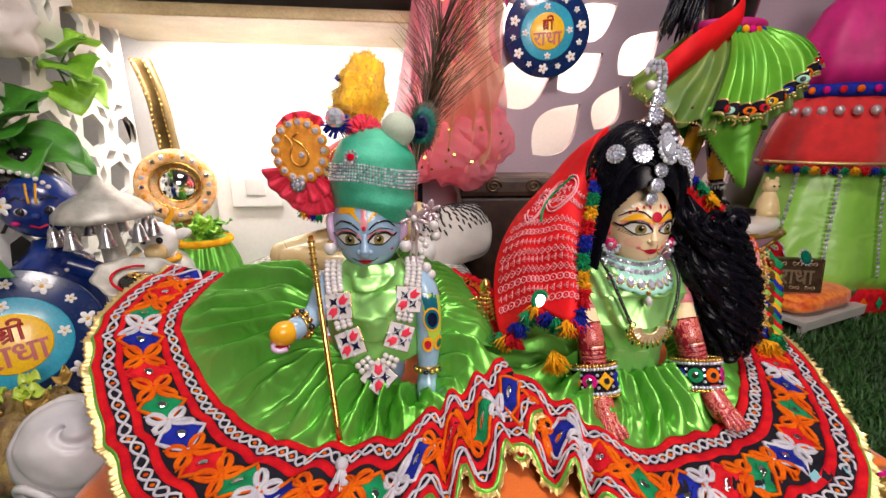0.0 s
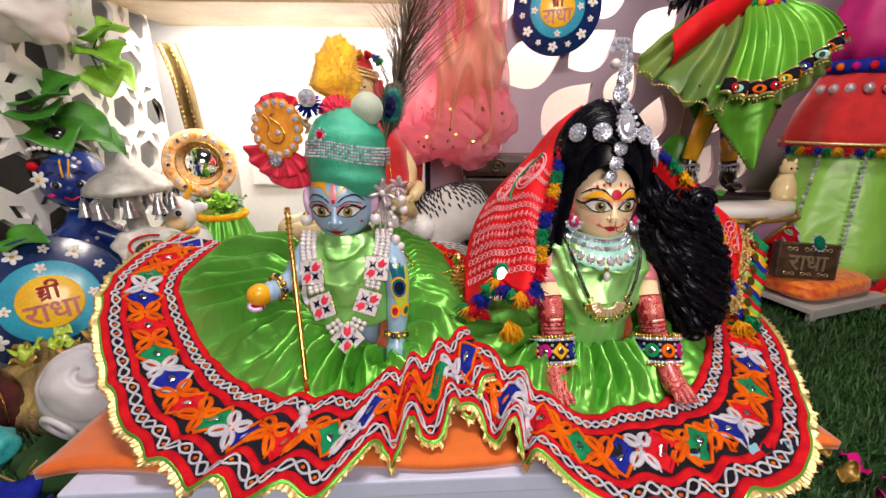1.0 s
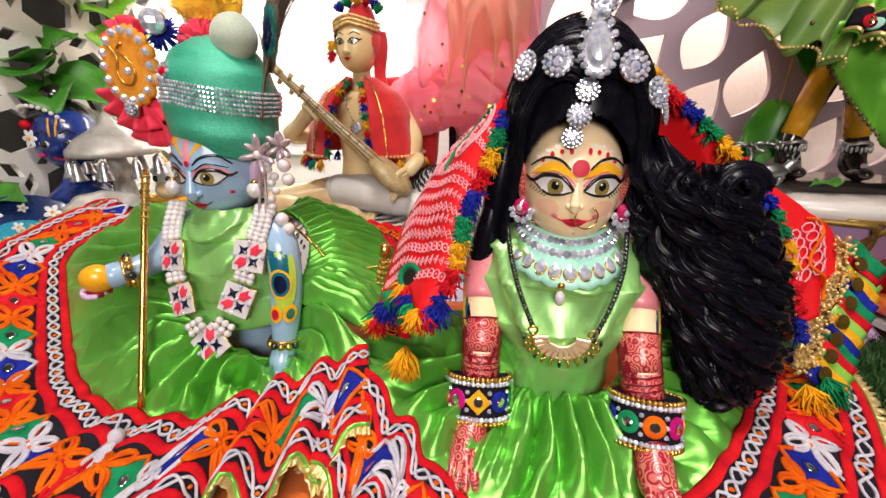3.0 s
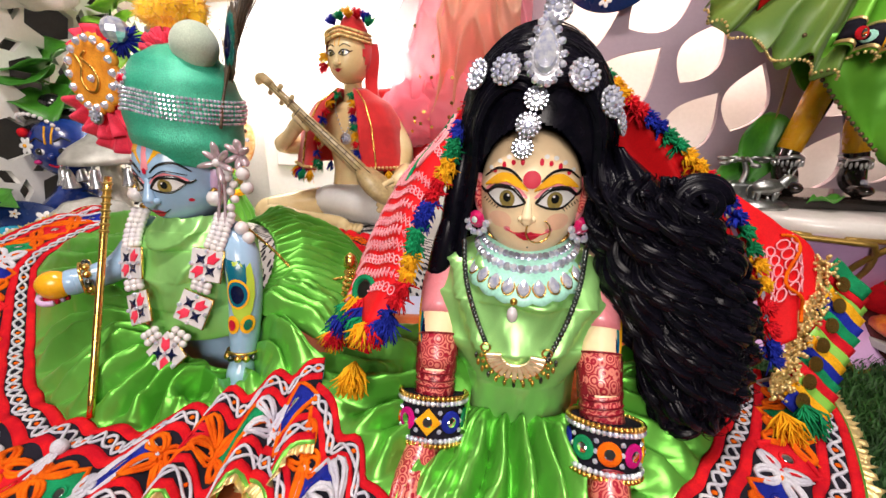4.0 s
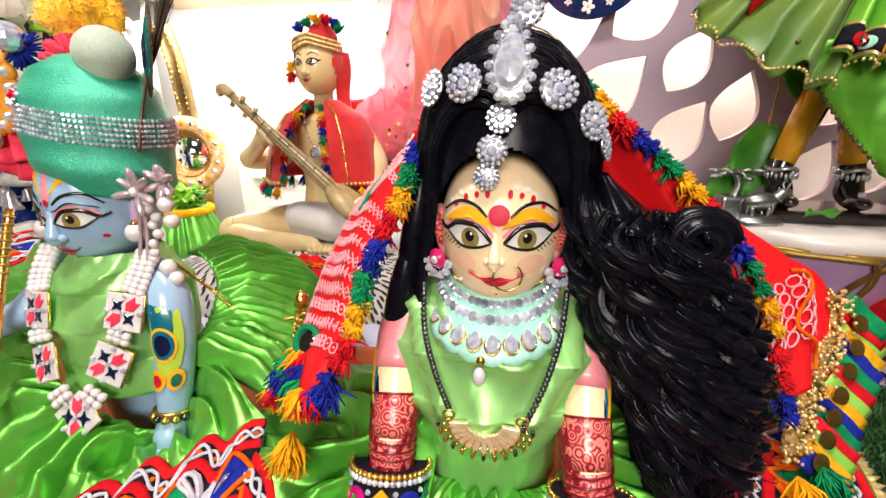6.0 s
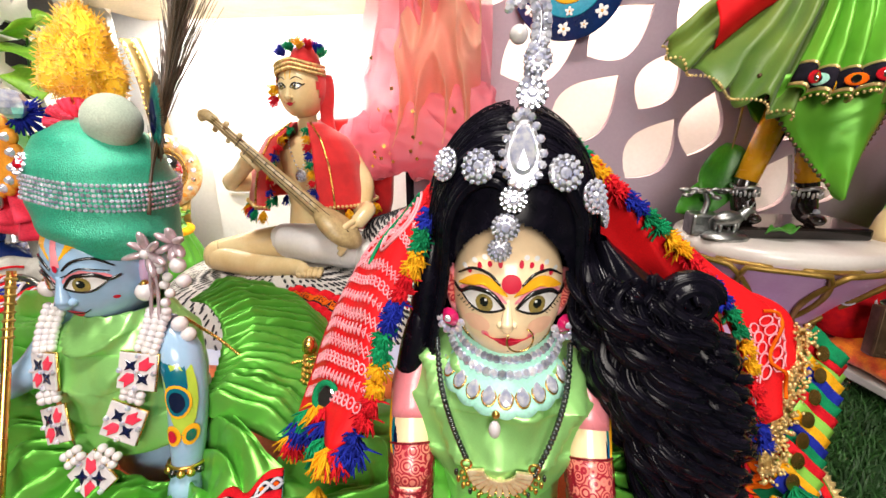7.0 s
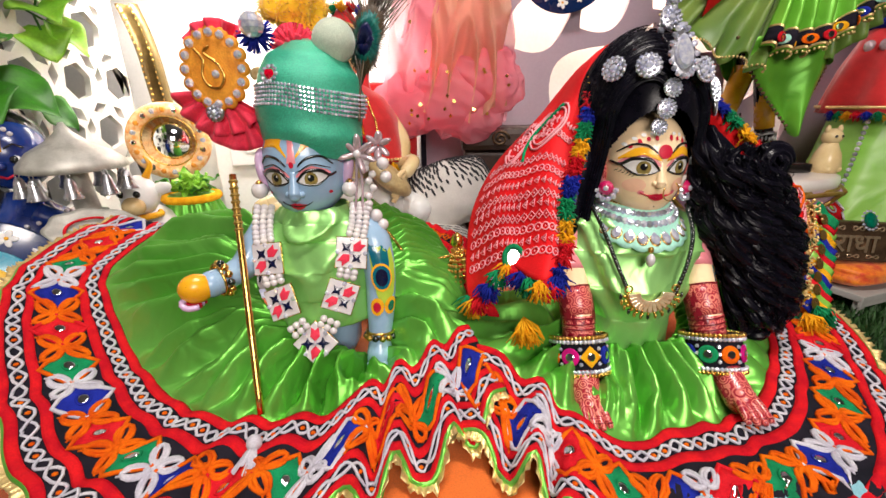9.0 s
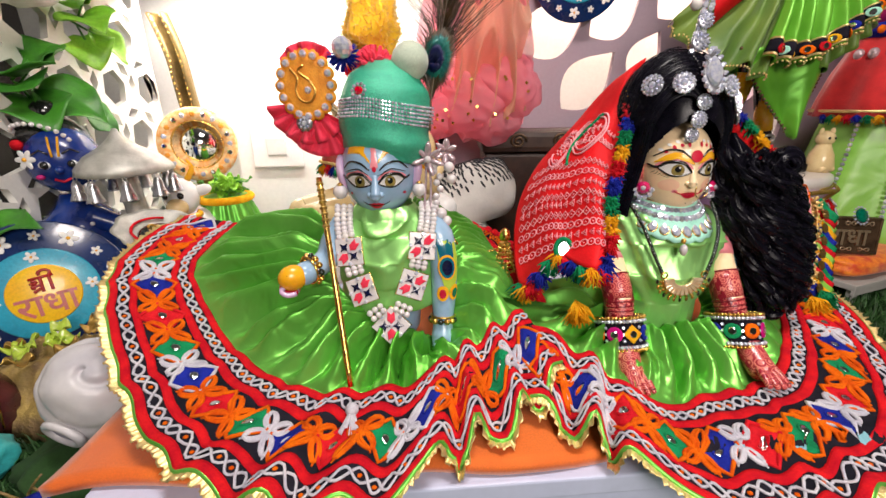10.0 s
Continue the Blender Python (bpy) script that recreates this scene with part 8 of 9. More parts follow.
for lo, hi, mat in ((0.855, 0.870, GOLD_LACE), (0.872, 0.970, BLACK_CLOTH), (0.973, 0.992, GOLD_LACE)):
    part("trim_band", Geo().grid(lambda u, v: gown_fn(0.32 + 0.68 * u, lo + (hi - lo) * v) + Vector((0, -0.003, 0.001)), 100, 3, thick=0.001), mat, gown)
for k in range(17):
    u = 0.345 + 0.62 * k / 16
    p = gown_fn(u, 0.93) + Vector((0, -0.005, 0.001))
    n = (gown_fn(u + 0.01, 0.93) - gown_fn(u - 0.01, 0.93)).cross(gown_fn(u, 0.97) - gown_fn(u, 0.89))
    n = n if n.y < 0 else -n
    tm = facing(p, n)
    mat = (RED_YARN, MINT, YELLOW_YARN, ORANGE_YARN, BLUE_YARN)[k % 5]
    ob = part("felt_eye", Geo().plate([(0.0105 * math.cos(t), 0.0072 * math.sin(t)) for t in [2 * math.pi * j / 16 for j in range(16)]], 0.002, tm), mat, gown)
    part("mirror", Geo().plate(disc_ring(0.0046, 14), 0.0015, tm @ Matrix.Translation((0, 0, 0.002))), MIRROR, ob, "small round mirror")
g = Geo()
for i in range(150):
    u = 0.0 + i / 149
    v = 1.06 if u < 0.36 else 1.0
    g.ball(gown_fn(u, v) + Vector((0.004 if u < 0.36 else 0, 0.010 if u < 0.36 else -0.003, -0.014 if u < 0.36 else -0.002)), 0.0022, 0, 6, 4)
tagged(part("gold_edging", g, GOLD_LACE, gown), kind="stuff")
def apron(u, v):
    w = 0.076 * (1 - v ** 1.6) + 0.004
    x = 0.675 + 0.040 * v
    return Vector((x + (u - 0.5) * 2 * w, 0.775 - 0.020 * math.sin(math.pi * u) - 0.008 * math.sin(9 * u + 2 * v), 0.458 - 0.155 * v + 0.012 * (abs(2 * u - 1)) * v))
part("apron", Geo().grid(apron, 30, 26, thick=0.001), SATIN_DARK, gown, "pointed green silk front panel")
g = Geo()
for i in range(46):
    g.ball(apron(i / 45 if i < 0 else (0.0 if i < 22 else 1.0), (i % 23) / 22) + Vector((0, -0.002, 0)), 0.0032, 0, 6, 4)
part("apron_edging", g, BRONZE, gown, "dark beaded edging")
part("waist_sash", Geo().tube([(0.705 + 0.068 * math.cos(t), 0.850 + 0.046 * math.sin(t), 0.615) for t in [2 * math.pi * k / 30 for k in range(30)]], 0.011, 0, 8, close=True, flat=0.7), MAGENTA_CLOTH, gown, "magenta waist sash")
for k in range(16):
    t = math.pi + math.pi * (k + 0.5) / 16
    part("yarn_bead", Geo().ball((0.705 + 0.074 * math.cos(t), 0.850 + 0.056 * math.sin(t), 0.602), (0.0072, 0.006, 0.0078), 0, 10, 8), (BLUE_YARN, GREEN_YARN, YELLOW_YARN, PINK_YARN, ORANGE_YARN)[k % 5], gown)
part("sash", Geo().grid(lambda u, v: spline([(0.535, 0.79, 0.545), (0.575, 0.775, 0.585), (0.63, 0.785, 0.615), (0.68, 0.80, 0.65), (0.70, 0.83, 0.70)], u) + Vector((0.012, 0.012, -0.052)) * v + Vector((0, -0.012, 0)) * math.sin(math.pi * v), 40, 14, thick=0.0015), RED_CLOTH, gown, "red cloth sash slung across")
g = Geo()
for i in range(90):
    x, y = 0.55 + 0.055 * rnd.random(), 0.80 + 0.05 * rnd.random()
    g.tube(along([(x + 0.05, y + 0.02, 0.72), (x + 0.01, y, 0.66), (x - 0.02 + 0.01 * rnd.random(), y - 0.01, 0.58 + 0.05 * rnd.random())], 9), [0.0024] * 8 + [0.0008], 0, 4)
g.ball((0.60, 0.85, 0.71), (0.055, 0.045, 0.05), 0, 20, 14)
solid("hanging_hair", g, HAIR, "black hair piece hanging beside the black statue", "hair piece")

cow = Geo()
cb = Vector((0.618, 0.818, 0.229))
cow.lathe([(0.042, 0.0), (0.045, 0.006), (0.036, 0.012), (0.03, 0.016)], 0, 24, Matrix.Translation(cb) @ Matrix.Diagonal((1.0, 0.55, 1, 1)))
cow.ball(cb + Vector((0.0, 0, 0.042)), (0.028, 0.0125, 0.015), 0, 20, 14, pose(0, 0, 0, 0, -4, 0))
for x in (-0.019, -0.013, 0.014, 0.020):
    cow.tube([cb + Vector((x, 0.004 if x in (-0.019, 0.02) else -0.005, 0.014)), cb + Vector((x, 0, 0.040))], [0.0034, 0.0052], 0, 8)
cow.tube(along([cb + Vector((0.022, 0, 0.046)), cb + Vector((0.032, 0, 0.058)), cb + Vector((0.044, 0, 0.058))], 8), [0.011, 0.010, 0.009, 0.0085, 0.008, 0.007, 0.006, 0.005], 0, 10)
for s in (-1, 1):
    cow.tube(along([cb + Vector((0.034, 0.004 * s, 0.064)), cb + Vector((0.034, 0.009 * s, 0.072)), cb + Vector((0.037, 0.008 * s, 0.078))], 6), [0.0022, 0.002, 0.0018, 0.0014, 0.001, 0.0005], 0, 6)
cow.tube(along([cb + Vector((-0.027, 0, 0.046)), cb + Vector((-0.033, 0, 0.036)), cb + Vector((-0.031, 0, 0.022))], 8), 0.0018, 0, 6)
cow.v = [tuple(cb + (Vector(p) - cb) * 0.78) for p in cow.v]
solid("cow_figurine", cow, PEWTER, "small pewter cow figurine on a cloud base", "figurine")
bon = thing("tree_figurine", "small dark pewter tree figurine in a square pot", "figurine")
bb = Vector((0.596, 0.850, 0.229))
part("pot", Geo().box((0.040, 0.034, 0.034), Matrix.Translation(bb + Vector((0, 0, 0.017))), 0, 0.004), PEWTER, bon, "square dark pot")
part("trunk", Geo().tube(along([bb + Vector((0, 0, 0.03)), bb + Vector((0.004, 0, 0.05)), bb + Vector((-0.002, 0, 0.066))], 8), [0.006, 0.0055, 0.005, 0.0048, 0.0045, 0.004, 0.0038, 0.0035], 0, 8), PEWTER, bon)
for k in range(8):
    a = 2 * math.pi * k / 8 + 0.3
    d = Vector((math.cos(a), 0.6 * math.sin(a), 0.22 * math.sin(3 * k)))
    t0 = bb + Vector((-0.002, 0, 0.066))
    br = part("branch", Geo().tube([t0, t0 + d * 0.014 + Vector((0, 0, 0.004)), t0 + d * 0.026], [0.003, 0.0025, 0.002], 0, 6), PEWTER, bon)
    part("leaf_pad", Geo().ball(t0 + d * 0.030, (0.009, 0.006, 0.0035), 0, 8, 6, pose(0, 0, 0, 0, 0, math.degrees(a))), PEWTER, br)


def leaf_mesh(base, d, up, L, W, curl, seed):
    """A single leaf with a folded midrib and wavy edge."""
    d, up = Vector(d).normalized(), Vector(up).normalized()
    side = d.cross(up).normalized()
    up = side.cross(d)
    def fn(u, v):
        w = W * math.sin(math.pi * min(1.0, 0.05 + 0.95 * v) ** 0.8) * (2 * u - 1)
        return Vector(base) + d * (L * v) + side * w + up * (0.30 * abs(w) + curl * v * v + 0.006 * math.sin(9 * v + seed) * abs(2 * u - 1))
    return Geo().grid(fn, 8, 12, thick=0.0007)


solid("loose_leaf", leaf_mesh((0.715, 0.815, 0.2465), (-1, -0.1, 0.02), (0, 0, 1), 0.045, 0.014, -0.004, 1), LEAF, "single green leaf lying on the black plinth", "leaf")
spr = thing("leaf_sprig", "green cloth leaves hanging on a brown stem behind the pedestal", "sprig")
part("stem", Geo().tube(along([(0.650, 0.90, 0.430), (0.648, 0.90, 0.37), (0.635, 0.905, 0.30), (0.63, 0.905, 0.2295)], 12), 0.0018, 0, 6), BARK, spr)
for bse, d, L, W in (((0.648, 0.90, 0.365), (-0.25, -0.1, -1), 0.115, 0.040), ((0.66, 0.89, 0.46), (0.3, -0.1, -1), 0.075, 0.030), ((0.69, 0.885, 0.45), (0.1, -0.1, -1), 0.080, 0.026), ((0.635, 0.90, 0.29), (-0.9, -0.1, -0.5), 0.075, 0.030)):
    part("leaf", leaf_mesh(bse, d, (0, -1, 0.1), L, W, 0.006, L * 50), LEAF, spr)

# dressed figure further right
dress = thing("dressed_figure", "dressed figure in a red cape over a pale green silk robe", "figure")
DC = Vector((1.085, 0.90, 0))
wob = lambda a, t: 1 + 0.05 * math.sin(9 * a) * (1 - t) + 0.02 * noise.noise((math.cos(a) * 3, math.sin(a) * 3, t * 4))
part("robe", Geo().lathe([(0.205, 0.06), (0.200, 0.10), (0.185, 0.16), (0.165, 0.24), (0.15, 0.32), (0.13, 0.38), (0.10, 0.46)], 0, 90, Matrix.Translation(DC) @ Matrix.Diagonal((1, 0.7, 1, 1)), wob), SATIN_JADE, dress, "pale green silk robe")
part("cape", Geo().lathe([(0.172, 0.335), (0.165, 0.37), (0.150, 0.42), (0.125, 0.48), (0.09, 0.53), (0.05, 0.56)], 0, 90, Matrix.Translation(DC) @ Matrix.Diagonal((1, 0.74, 1, 1)), wob), RED_FELT, dress, "red felt cape")
part("hem_band", Geo().lathe([(0.206, 0.0), (0.211, 0.01), (0.209, 0.05), (0.206, 0.065)], 0, 80, Matrix.Translation(DC) @ Matrix.Diagonal((1, 0.71, 1, 1))), RED_BAND, dress, "embroidered red hem")
for k in range(30):
    a = math.pi * (1.0 + 1.0 * k / 29)
    tuft(DC + Vector((0.176 * math.cos(a), 0.132 * math.sin(a), 0.340)), Vector((0.3 * math.cos(a), -0.4, -0.8)), 14, 0.018, YARNS[k % 4], dress, 0.5)
    if k % 2 == 0:
        part("stitched_kite", Geo().plate([(0.012, 0), (0, 0.015), (-0.012, 0), (0, -0.015)], 0.002, facing(DC + Vector((0.210 * math.cos(a), 0.150 * math.sin(a), 0.033)), (math.cos(a), math.sin(a), 0.1))), (BLUE_YARN, ORANGE_YARN, GREEN_YARN)[k // 2 % 3], dress)
part("gold_hem", Geo().tube([DC + Vector((0.174 * math.cos(t), 0.129 * math.sin(t), 0.347)) for t in [2 * math.pi * k / 60 for k in range(60)]], 0.0035, 0, 6, close=True), GOLD_LACE, dress)
for a in (3.6, 4.15, 4.75):
    g = Geo()
    for i in range(24):
        z = 0.33 - 0.0100 * i
        r = float(np.interp(z, [0.06, 0.10, 0.16, 0.24, 0.32, 0.38], [0.205, 0.200, 0.185, 0.165, 0.15, 0.13])) + 0.012
        g.gem(DC + Vector((r * math.cos(a), 0.7 * r * math.sin(a), z)), 0.0046, 0, turn_of(facing((0, 0, 0), (math.cos(a), math.sin(a), 0))), 7, 0.6)
    part("stone_line", g, CRYSTAL, dress, "row of clear stones")
part("belt", Geo().tube([DC + Vector((0.115 * math.cos(t), 0.088 * math.sin(t), 0.502)) for t in [2 * math.pi * k / 40 for k in range(40)]], 0.016, 0, 8, close=True, flat=0.9), BLUE_YARN, dress, "blue mirror-work belt")
for k in range(14):
    a = math.pi * (1.0 + k / 13)
    part("felt_eye", Geo().ball(DC + Vector((0.130 * math.cos(a), 0.103 * math.sin(a), 0.502)), (0.008, 0.006, 0.008), 0, 10, 8), (RED_YARN, ORANGE_YARN, PINK_YARN)[k % 3], dress)
    part("bead_drop", Geo().ball(DC + Vector((0.134 * math.cos(a), 0.110 * math.sin(a), 0.458)), (0.0095, 0.0095, 0.011), 0, 12, 8), LILAC_BEAD, dress)
part("shawl", Geo().lathe([(0.12, 0.51), (0.13, 0.56), (0.12, 0.62), (0.09, 0.68), (0.05, 0.72)], 0, 60, Matrix.Translation(DC) @ Matrix.Diagonal((1, 0.75, 1, 1)), wob), MAGENTA_CLOTH, dress, "magenta shawl")
fig = Geo()
kb = Vector((0.862, 0.835, 0.229))
fig.lathe([(0.022, 0.0), (0.026, 0.012), (0.021, 0.035), (0.014, 0.050), (0.012, 0.056)], 0, 20, Matrix.Translation(kb))
fig.ball(kb + Vector((0, 0, 0.066)), (0.017, 0.016, 0.016), 0, 18, 12)
for s in (-1, 1):
    fig.ball(kb + Vector((0.012 * s, 0, 0.080)), (0.005, 0.004, 0.008), 0, 10, 8)
    fig.ball(kb + Vector((0.006 * s, -0.0145, 0.068)), 0.0026, 1, 8, 6)
    fig.ball(kb + Vector((0.010 * s, -0.016, 0.008)), (0.007, 0.010, 0.007), 0, 10, 8)
solid("animal_figurine", fig, [IVORY, BLACK_PAINT], "small glossy ivory animal figurine on the lotus pedestal", "figurine")

# stool with cushion and lettered tablet
SM = Matrix.Translation((0.925, 0.785, 0)) @ pose(0, 0, 0, 0, 0, 16)
stool = thing("low_stool", "low silver-grey metal stool standing on the turf", "stool")
part("top", Geo().box((0.235, 0.175, 0.012), SM @ Matrix.Translation((0, 0, 0.034)), 0, 0.002), STOOL_GREY, stool)
for x in (-0.105, 0.105):
    for y in (-0.078, 0.078):
        part("leg", Geo().box((0.016, 0.012, 0.028), SM @ Matrix.Translation((x, y, 0.014)), 0, 0.002), STOOL_GREY, stool)
part("apron", Geo().box((0.235, 0.006, 0.010), SM @ Matrix.Translation((0, -0.084, 0.024)), 0, 0.001), STOOL_GREY, stool)
solid("brocade_cushion", Geo().grid(puffed(SM @ Vector((-0.01, 0, 0.0625)), (0.108, 0.080, 0.0225), SM.to_3x3(), 0.45, 2.0, 0.05), 60, 26, close=True), ORANGE_BROCADE, "orange patterned brocade cushion on the metal stool", "cushion")
tab = thing("lettered_tablet", "aged bronze tablet with raised lettering standing on the cushion", "tablet")
TM = facing((0.852, 0.735, 0.121), (-0.16, -1, 0.14), roll=-2)
part("block", Geo().box((0.115, 0.072, 0.022), TM, 0, 0.003), BRONZE, tab)
for sx, sy, w, h in ((0, 0.033, 0.112, 0.004), (0, -0.033, 0.112, 0.004), (0.0545, 0, 0.004, 0.070), (-0.0545, 0, 0.004, 0.070)):
    part("raised_rim", Geo().box((w, h, 0.004), TM @ Matrix.Translation((sx, sy, 0.011)), 0, 0.001), BRONZE, tab)
me = text_mesh("राधा", 0.046, 0.002)
me.materials.append(BRONZE_LIGHT)
tx = new("lettering", me)
tx.parent = tab
tx.matrix_local = TM @ Matrix.Translation((0, -0.004, 0.012))
tagged(tx, "raised worn lettering")
for x in (-0.032, 0.0, 0.032):
    part("relief_scroll", Geo().tube([TM @ Vector((x + 0.009 * math.cos(t), 0.024 + 0.004 * math.sin(2 * t), 0.012)) for t in [2 * math.pi * k / 14 for k in range(14)]], 0.0014, 0, 5, close=True), BRONZE_LIGHT, tab)
    part("relief_scroll", Geo().tube([TM @ Vector((x + 0.010 * math.cos(t), -0.026 + 0.003 * math.sin(2 * t), 0.012)) for t in [2 * math.pi * k / 14 for k in range(14)]], 0.0012, 0, 5, close=True), BRONZE_LIGHT, tab)
jw = thing("green_brooch", "dark green oval stone brooch on top of the tablet", "brooch")
jm = facing((0.862, 0.722, 0.162), (-0.1, -1, 0.5))
part("stone", Geo().plate([(0.010 * math.cos(t), 0.014 * math.sin(t)) for t in [2 * math.pi * k / 18 for k in range(18)]], 0.005, jm, 0, 0.002), GREEN_GEM, jw)
for k in range(14):
    t = 2 * math.pi * k / 14
    part("clear_stone", Geo().gem(jm @ Vector((0.0125 * math.cos(t), 0.0168 * math.sin(t), 0)), 0.0026, 0, turn_of(jm), 6, 0.7), CRYSTAL, jw)
pouch = thing("embroidered_pouch", "small round red embroidered pouch with mirrors behind the tablet", "pouch")
fnp = puffed((0.845, 0.83, 0.125), (0.062, 0.045, 0.058), None, 0.8, 7.0, 0.05)
part("body", Geo().grid(fnp, 40, 24, close=True), RED_BAND, pouch)
for k in range(9):
    u, v = 0.62 + 0.04 * k, 0.58 + 0.14 * (k % 3)
    p = fnp(u, v)
    pm = facing(p + (p - Vector((0.845, 0.83, 0.125))).normalized() * 0.001, p - Vector((0.845, 0.83, 0.125)))
    part("ring_stitch", Geo().tube([pm @ Vector((0.010 * math.cos(t), 0.010 * math.sin(t), 0)) for t in [2 * math.pi * j / 14 for j in range(14)]], 0.0018, 0, 5, close=True), WHITE_YARN, pouch)
    part("mirror", Geo().plate(disc_ring(0.0055, 12), 0.0012, pm), MIRROR, pouch, "small round mirror")
part("base_pad", Geo().lathe([(0.05, 0.0), (0.055, 0.02), (0.052, 0.06), (0.045, 0.075)], 0, 24, Matrix.Translation((0.845, 0.835, 0))), MAROON, pouch)
tin = Geo().lathe([(0.03, 0.0405), (0.038, 0.052), (0.042, 0.066), (0.040, 0.068), (0.030, 0.058)], 0, 30, Matrix.Translation(SM @ Vector((0.085, -0.02, 0)) + Vector((0.02, 0, 0.0))))
solid("silver_dish", tin, SILVER, "small round silver dish on the metal stool", "dish")


# ---------------------------------------------------------------- left side
for lab, mat, clump in (("light green plastic leaves growing through the lattice screen", LEAF_LIGHT, [((-0.565, 0.905, 0.545), (0.7, -0.5, 0.55), 0.085, 0.036), ((-0.565, 0.90, 0.53), (0.75, -0.6, -0.15), 0.095, 0.042), ((-0.565, 0.91, 0.51), (0.7, 0.4, -0.55), 0.085, 0.034), ((-0.57, 0.90, 0.50), (0.6, -0.6, -0.75), 0.080, 0.038), ((-0.57, 0.92, 0.56), (0.7, 0.3, 0.5), 0.070, 0.030), ((-0.57, 0.89, 0.48), (0.6, 0.2, -0.8), 0.085, 0.030)]),
                        ("dark green plastic leaves growing through the lattice screen", LEAF, [((-0.575, 0.755, 0.425), (0.8, -0.5, 0.35), 0.105, 0.048), ((-0.575, 0.77, 0.405), (0.8, 0.2, -0.35), 0.115, 0.046), ((-0.575, 0.75, 0.395), (0.7, -0.6, -0.45), 0.100, 0.042), ((-0.575, 0.76, 0.44), (0.6, 0.3, 0.7), 0.075, 0.034), ((-0.58, 0.74, 0.41), (0.6, -0.8, 0.1), 0.090, 0.040), ((-0.575, 0.79, 0.385), (0.7, 0.5, -0.5), 0.105, 0.040), ((-0.58, 0.78, 0.42), (0.7, 0.6, 0.2), 0.085, 0.036)]),
                        ("green plastic leaves at the foot of the lattice screen", LEAF, [((-0.575, 0.86, 0.375), (0.7, 0.3, -0.6), 0.075, 0.026), ((-0.575, 0.62, 0.22), (0.8, -0.2, 0.2), 0.085, 0.026), ((-0.575, 0.64, 0.20), (0.7, 0.4, -0.2), 0.080, 0.024), ((-0.575, 0.86, 0.66), (0.7, -0.3, 0.3), 0.09, 0.036), ((-0.575, 0.84, 0.68), (0.7, 0.4, 0.4), 0.08, 0.034)])):
    ob = thing("leaf_cluster", lab, "leaves", group="leaf clusters")
    for k, (b, d, L, W) in enumerate(clump[:2] if "foot" in lab else clump[:5]):
        part("leaf", leaf_mesh(b, d, (0.2, -0.5, 0.85), L * 0.82, W * 1.15, -0.02, k), mat, ob)
        part("stalk", Geo().tube([Vector(b) - Vector(d).normalized() * 0.03, Vector(b) + Vector(d).normalized() * 0.01], 0.002, 0, 6), LEAF, ob)

rib = thing("gold_ribbon", "dark brown ribbon with rows of gold dots hanging by the lattice", "ribbon")
fnr = lambda u, v: Vector((-0.565 + 0.045 * u + 0.045 * v + 0.006 * math.sin(5 * v), 1.115 - 0.012 * math.sin(3 * 3.14 * u), 0.575 - 0.235 * v))
part("cloth", Geo().grid(fnr, 14, 30, thick=0.0015), surf("brown_gold_ribbon_cloth", (0.10, 0.065, 0.02), (0.22, 0.15, 0.05), rough=0.35, metal=0.3, scale=26, fine=300, bump=0.3), rib)
for row in (0.22, 0.74):
    for k in range(20):
        part("gold_dot", Geo().ball(fnr(row + 0.04 * math.sin(k), (k + 0.5) / 20) + Vector((0, -0.003, 0)), 0.0028, 0, 8, 6), GOLD, rib)

mirror = thing("ornate_mirror", "round table mirror in an orange and gold jewelled frame", "mirror")
MM = facing((-0.478, 1.05, 0.293), (0.30, -0.95, 0.05)) @ Matrix.Scale(1.02, 4)
part("frame", Geo().lathe([(0.050, -0.006), (0.078, -0.006), (0.082, 0.0), (0.078, 0.007), (0.064, 0.010), (0.052, 0.005), (0.050, 0.0)], 0, 48, MM), surf("orange_gilt_frame", (0.78, 0.30, 0.06), (0.84, 0.62, 0.34), rough=0.6, metal=0.0, scale=90, fine=300, bump=0.4), mirror)
part("glass", Geo().lathe([(0.052, -0.002), (0.052, 0.001)], 0, 44, MM), MIRROR, mirror, "clear round mirror glass")
part("bead_ring", Geo().tube([MM @ Vector((0.052 * math.cos(t), 0.052 * math.sin(t), 0.005)) for t in [2 * math.pi * k / 40 for k in range(40)]], 0.0020, 0, 6, close=True), GOLD, mirror)
for k in range(20):
    t = 2 * math.pi * k / 20
    part("set_stone", Geo().gem(MM @ Vector((0.066 * math.cos(t), 0.066 * math.sin(t), 0.009)), 0.0062, 0, turn_of(MM), 6, 0.35), (CRYSTAL, MIRROR, AMBER)[k % 3], mirror)
part("stand", Geo().lathe([(0.055, 0.0), (0.05, 0.03), (0.03, 0.10), (0.028, 0.18), (0.036, 0.222)], 0, 24, Matrix.Translation((-0.474, 1.068, 0)) @ Matrix.Diagonal((1, 0.5, 1, 1))), OLD_GOLD, mirror, "gilt stand")

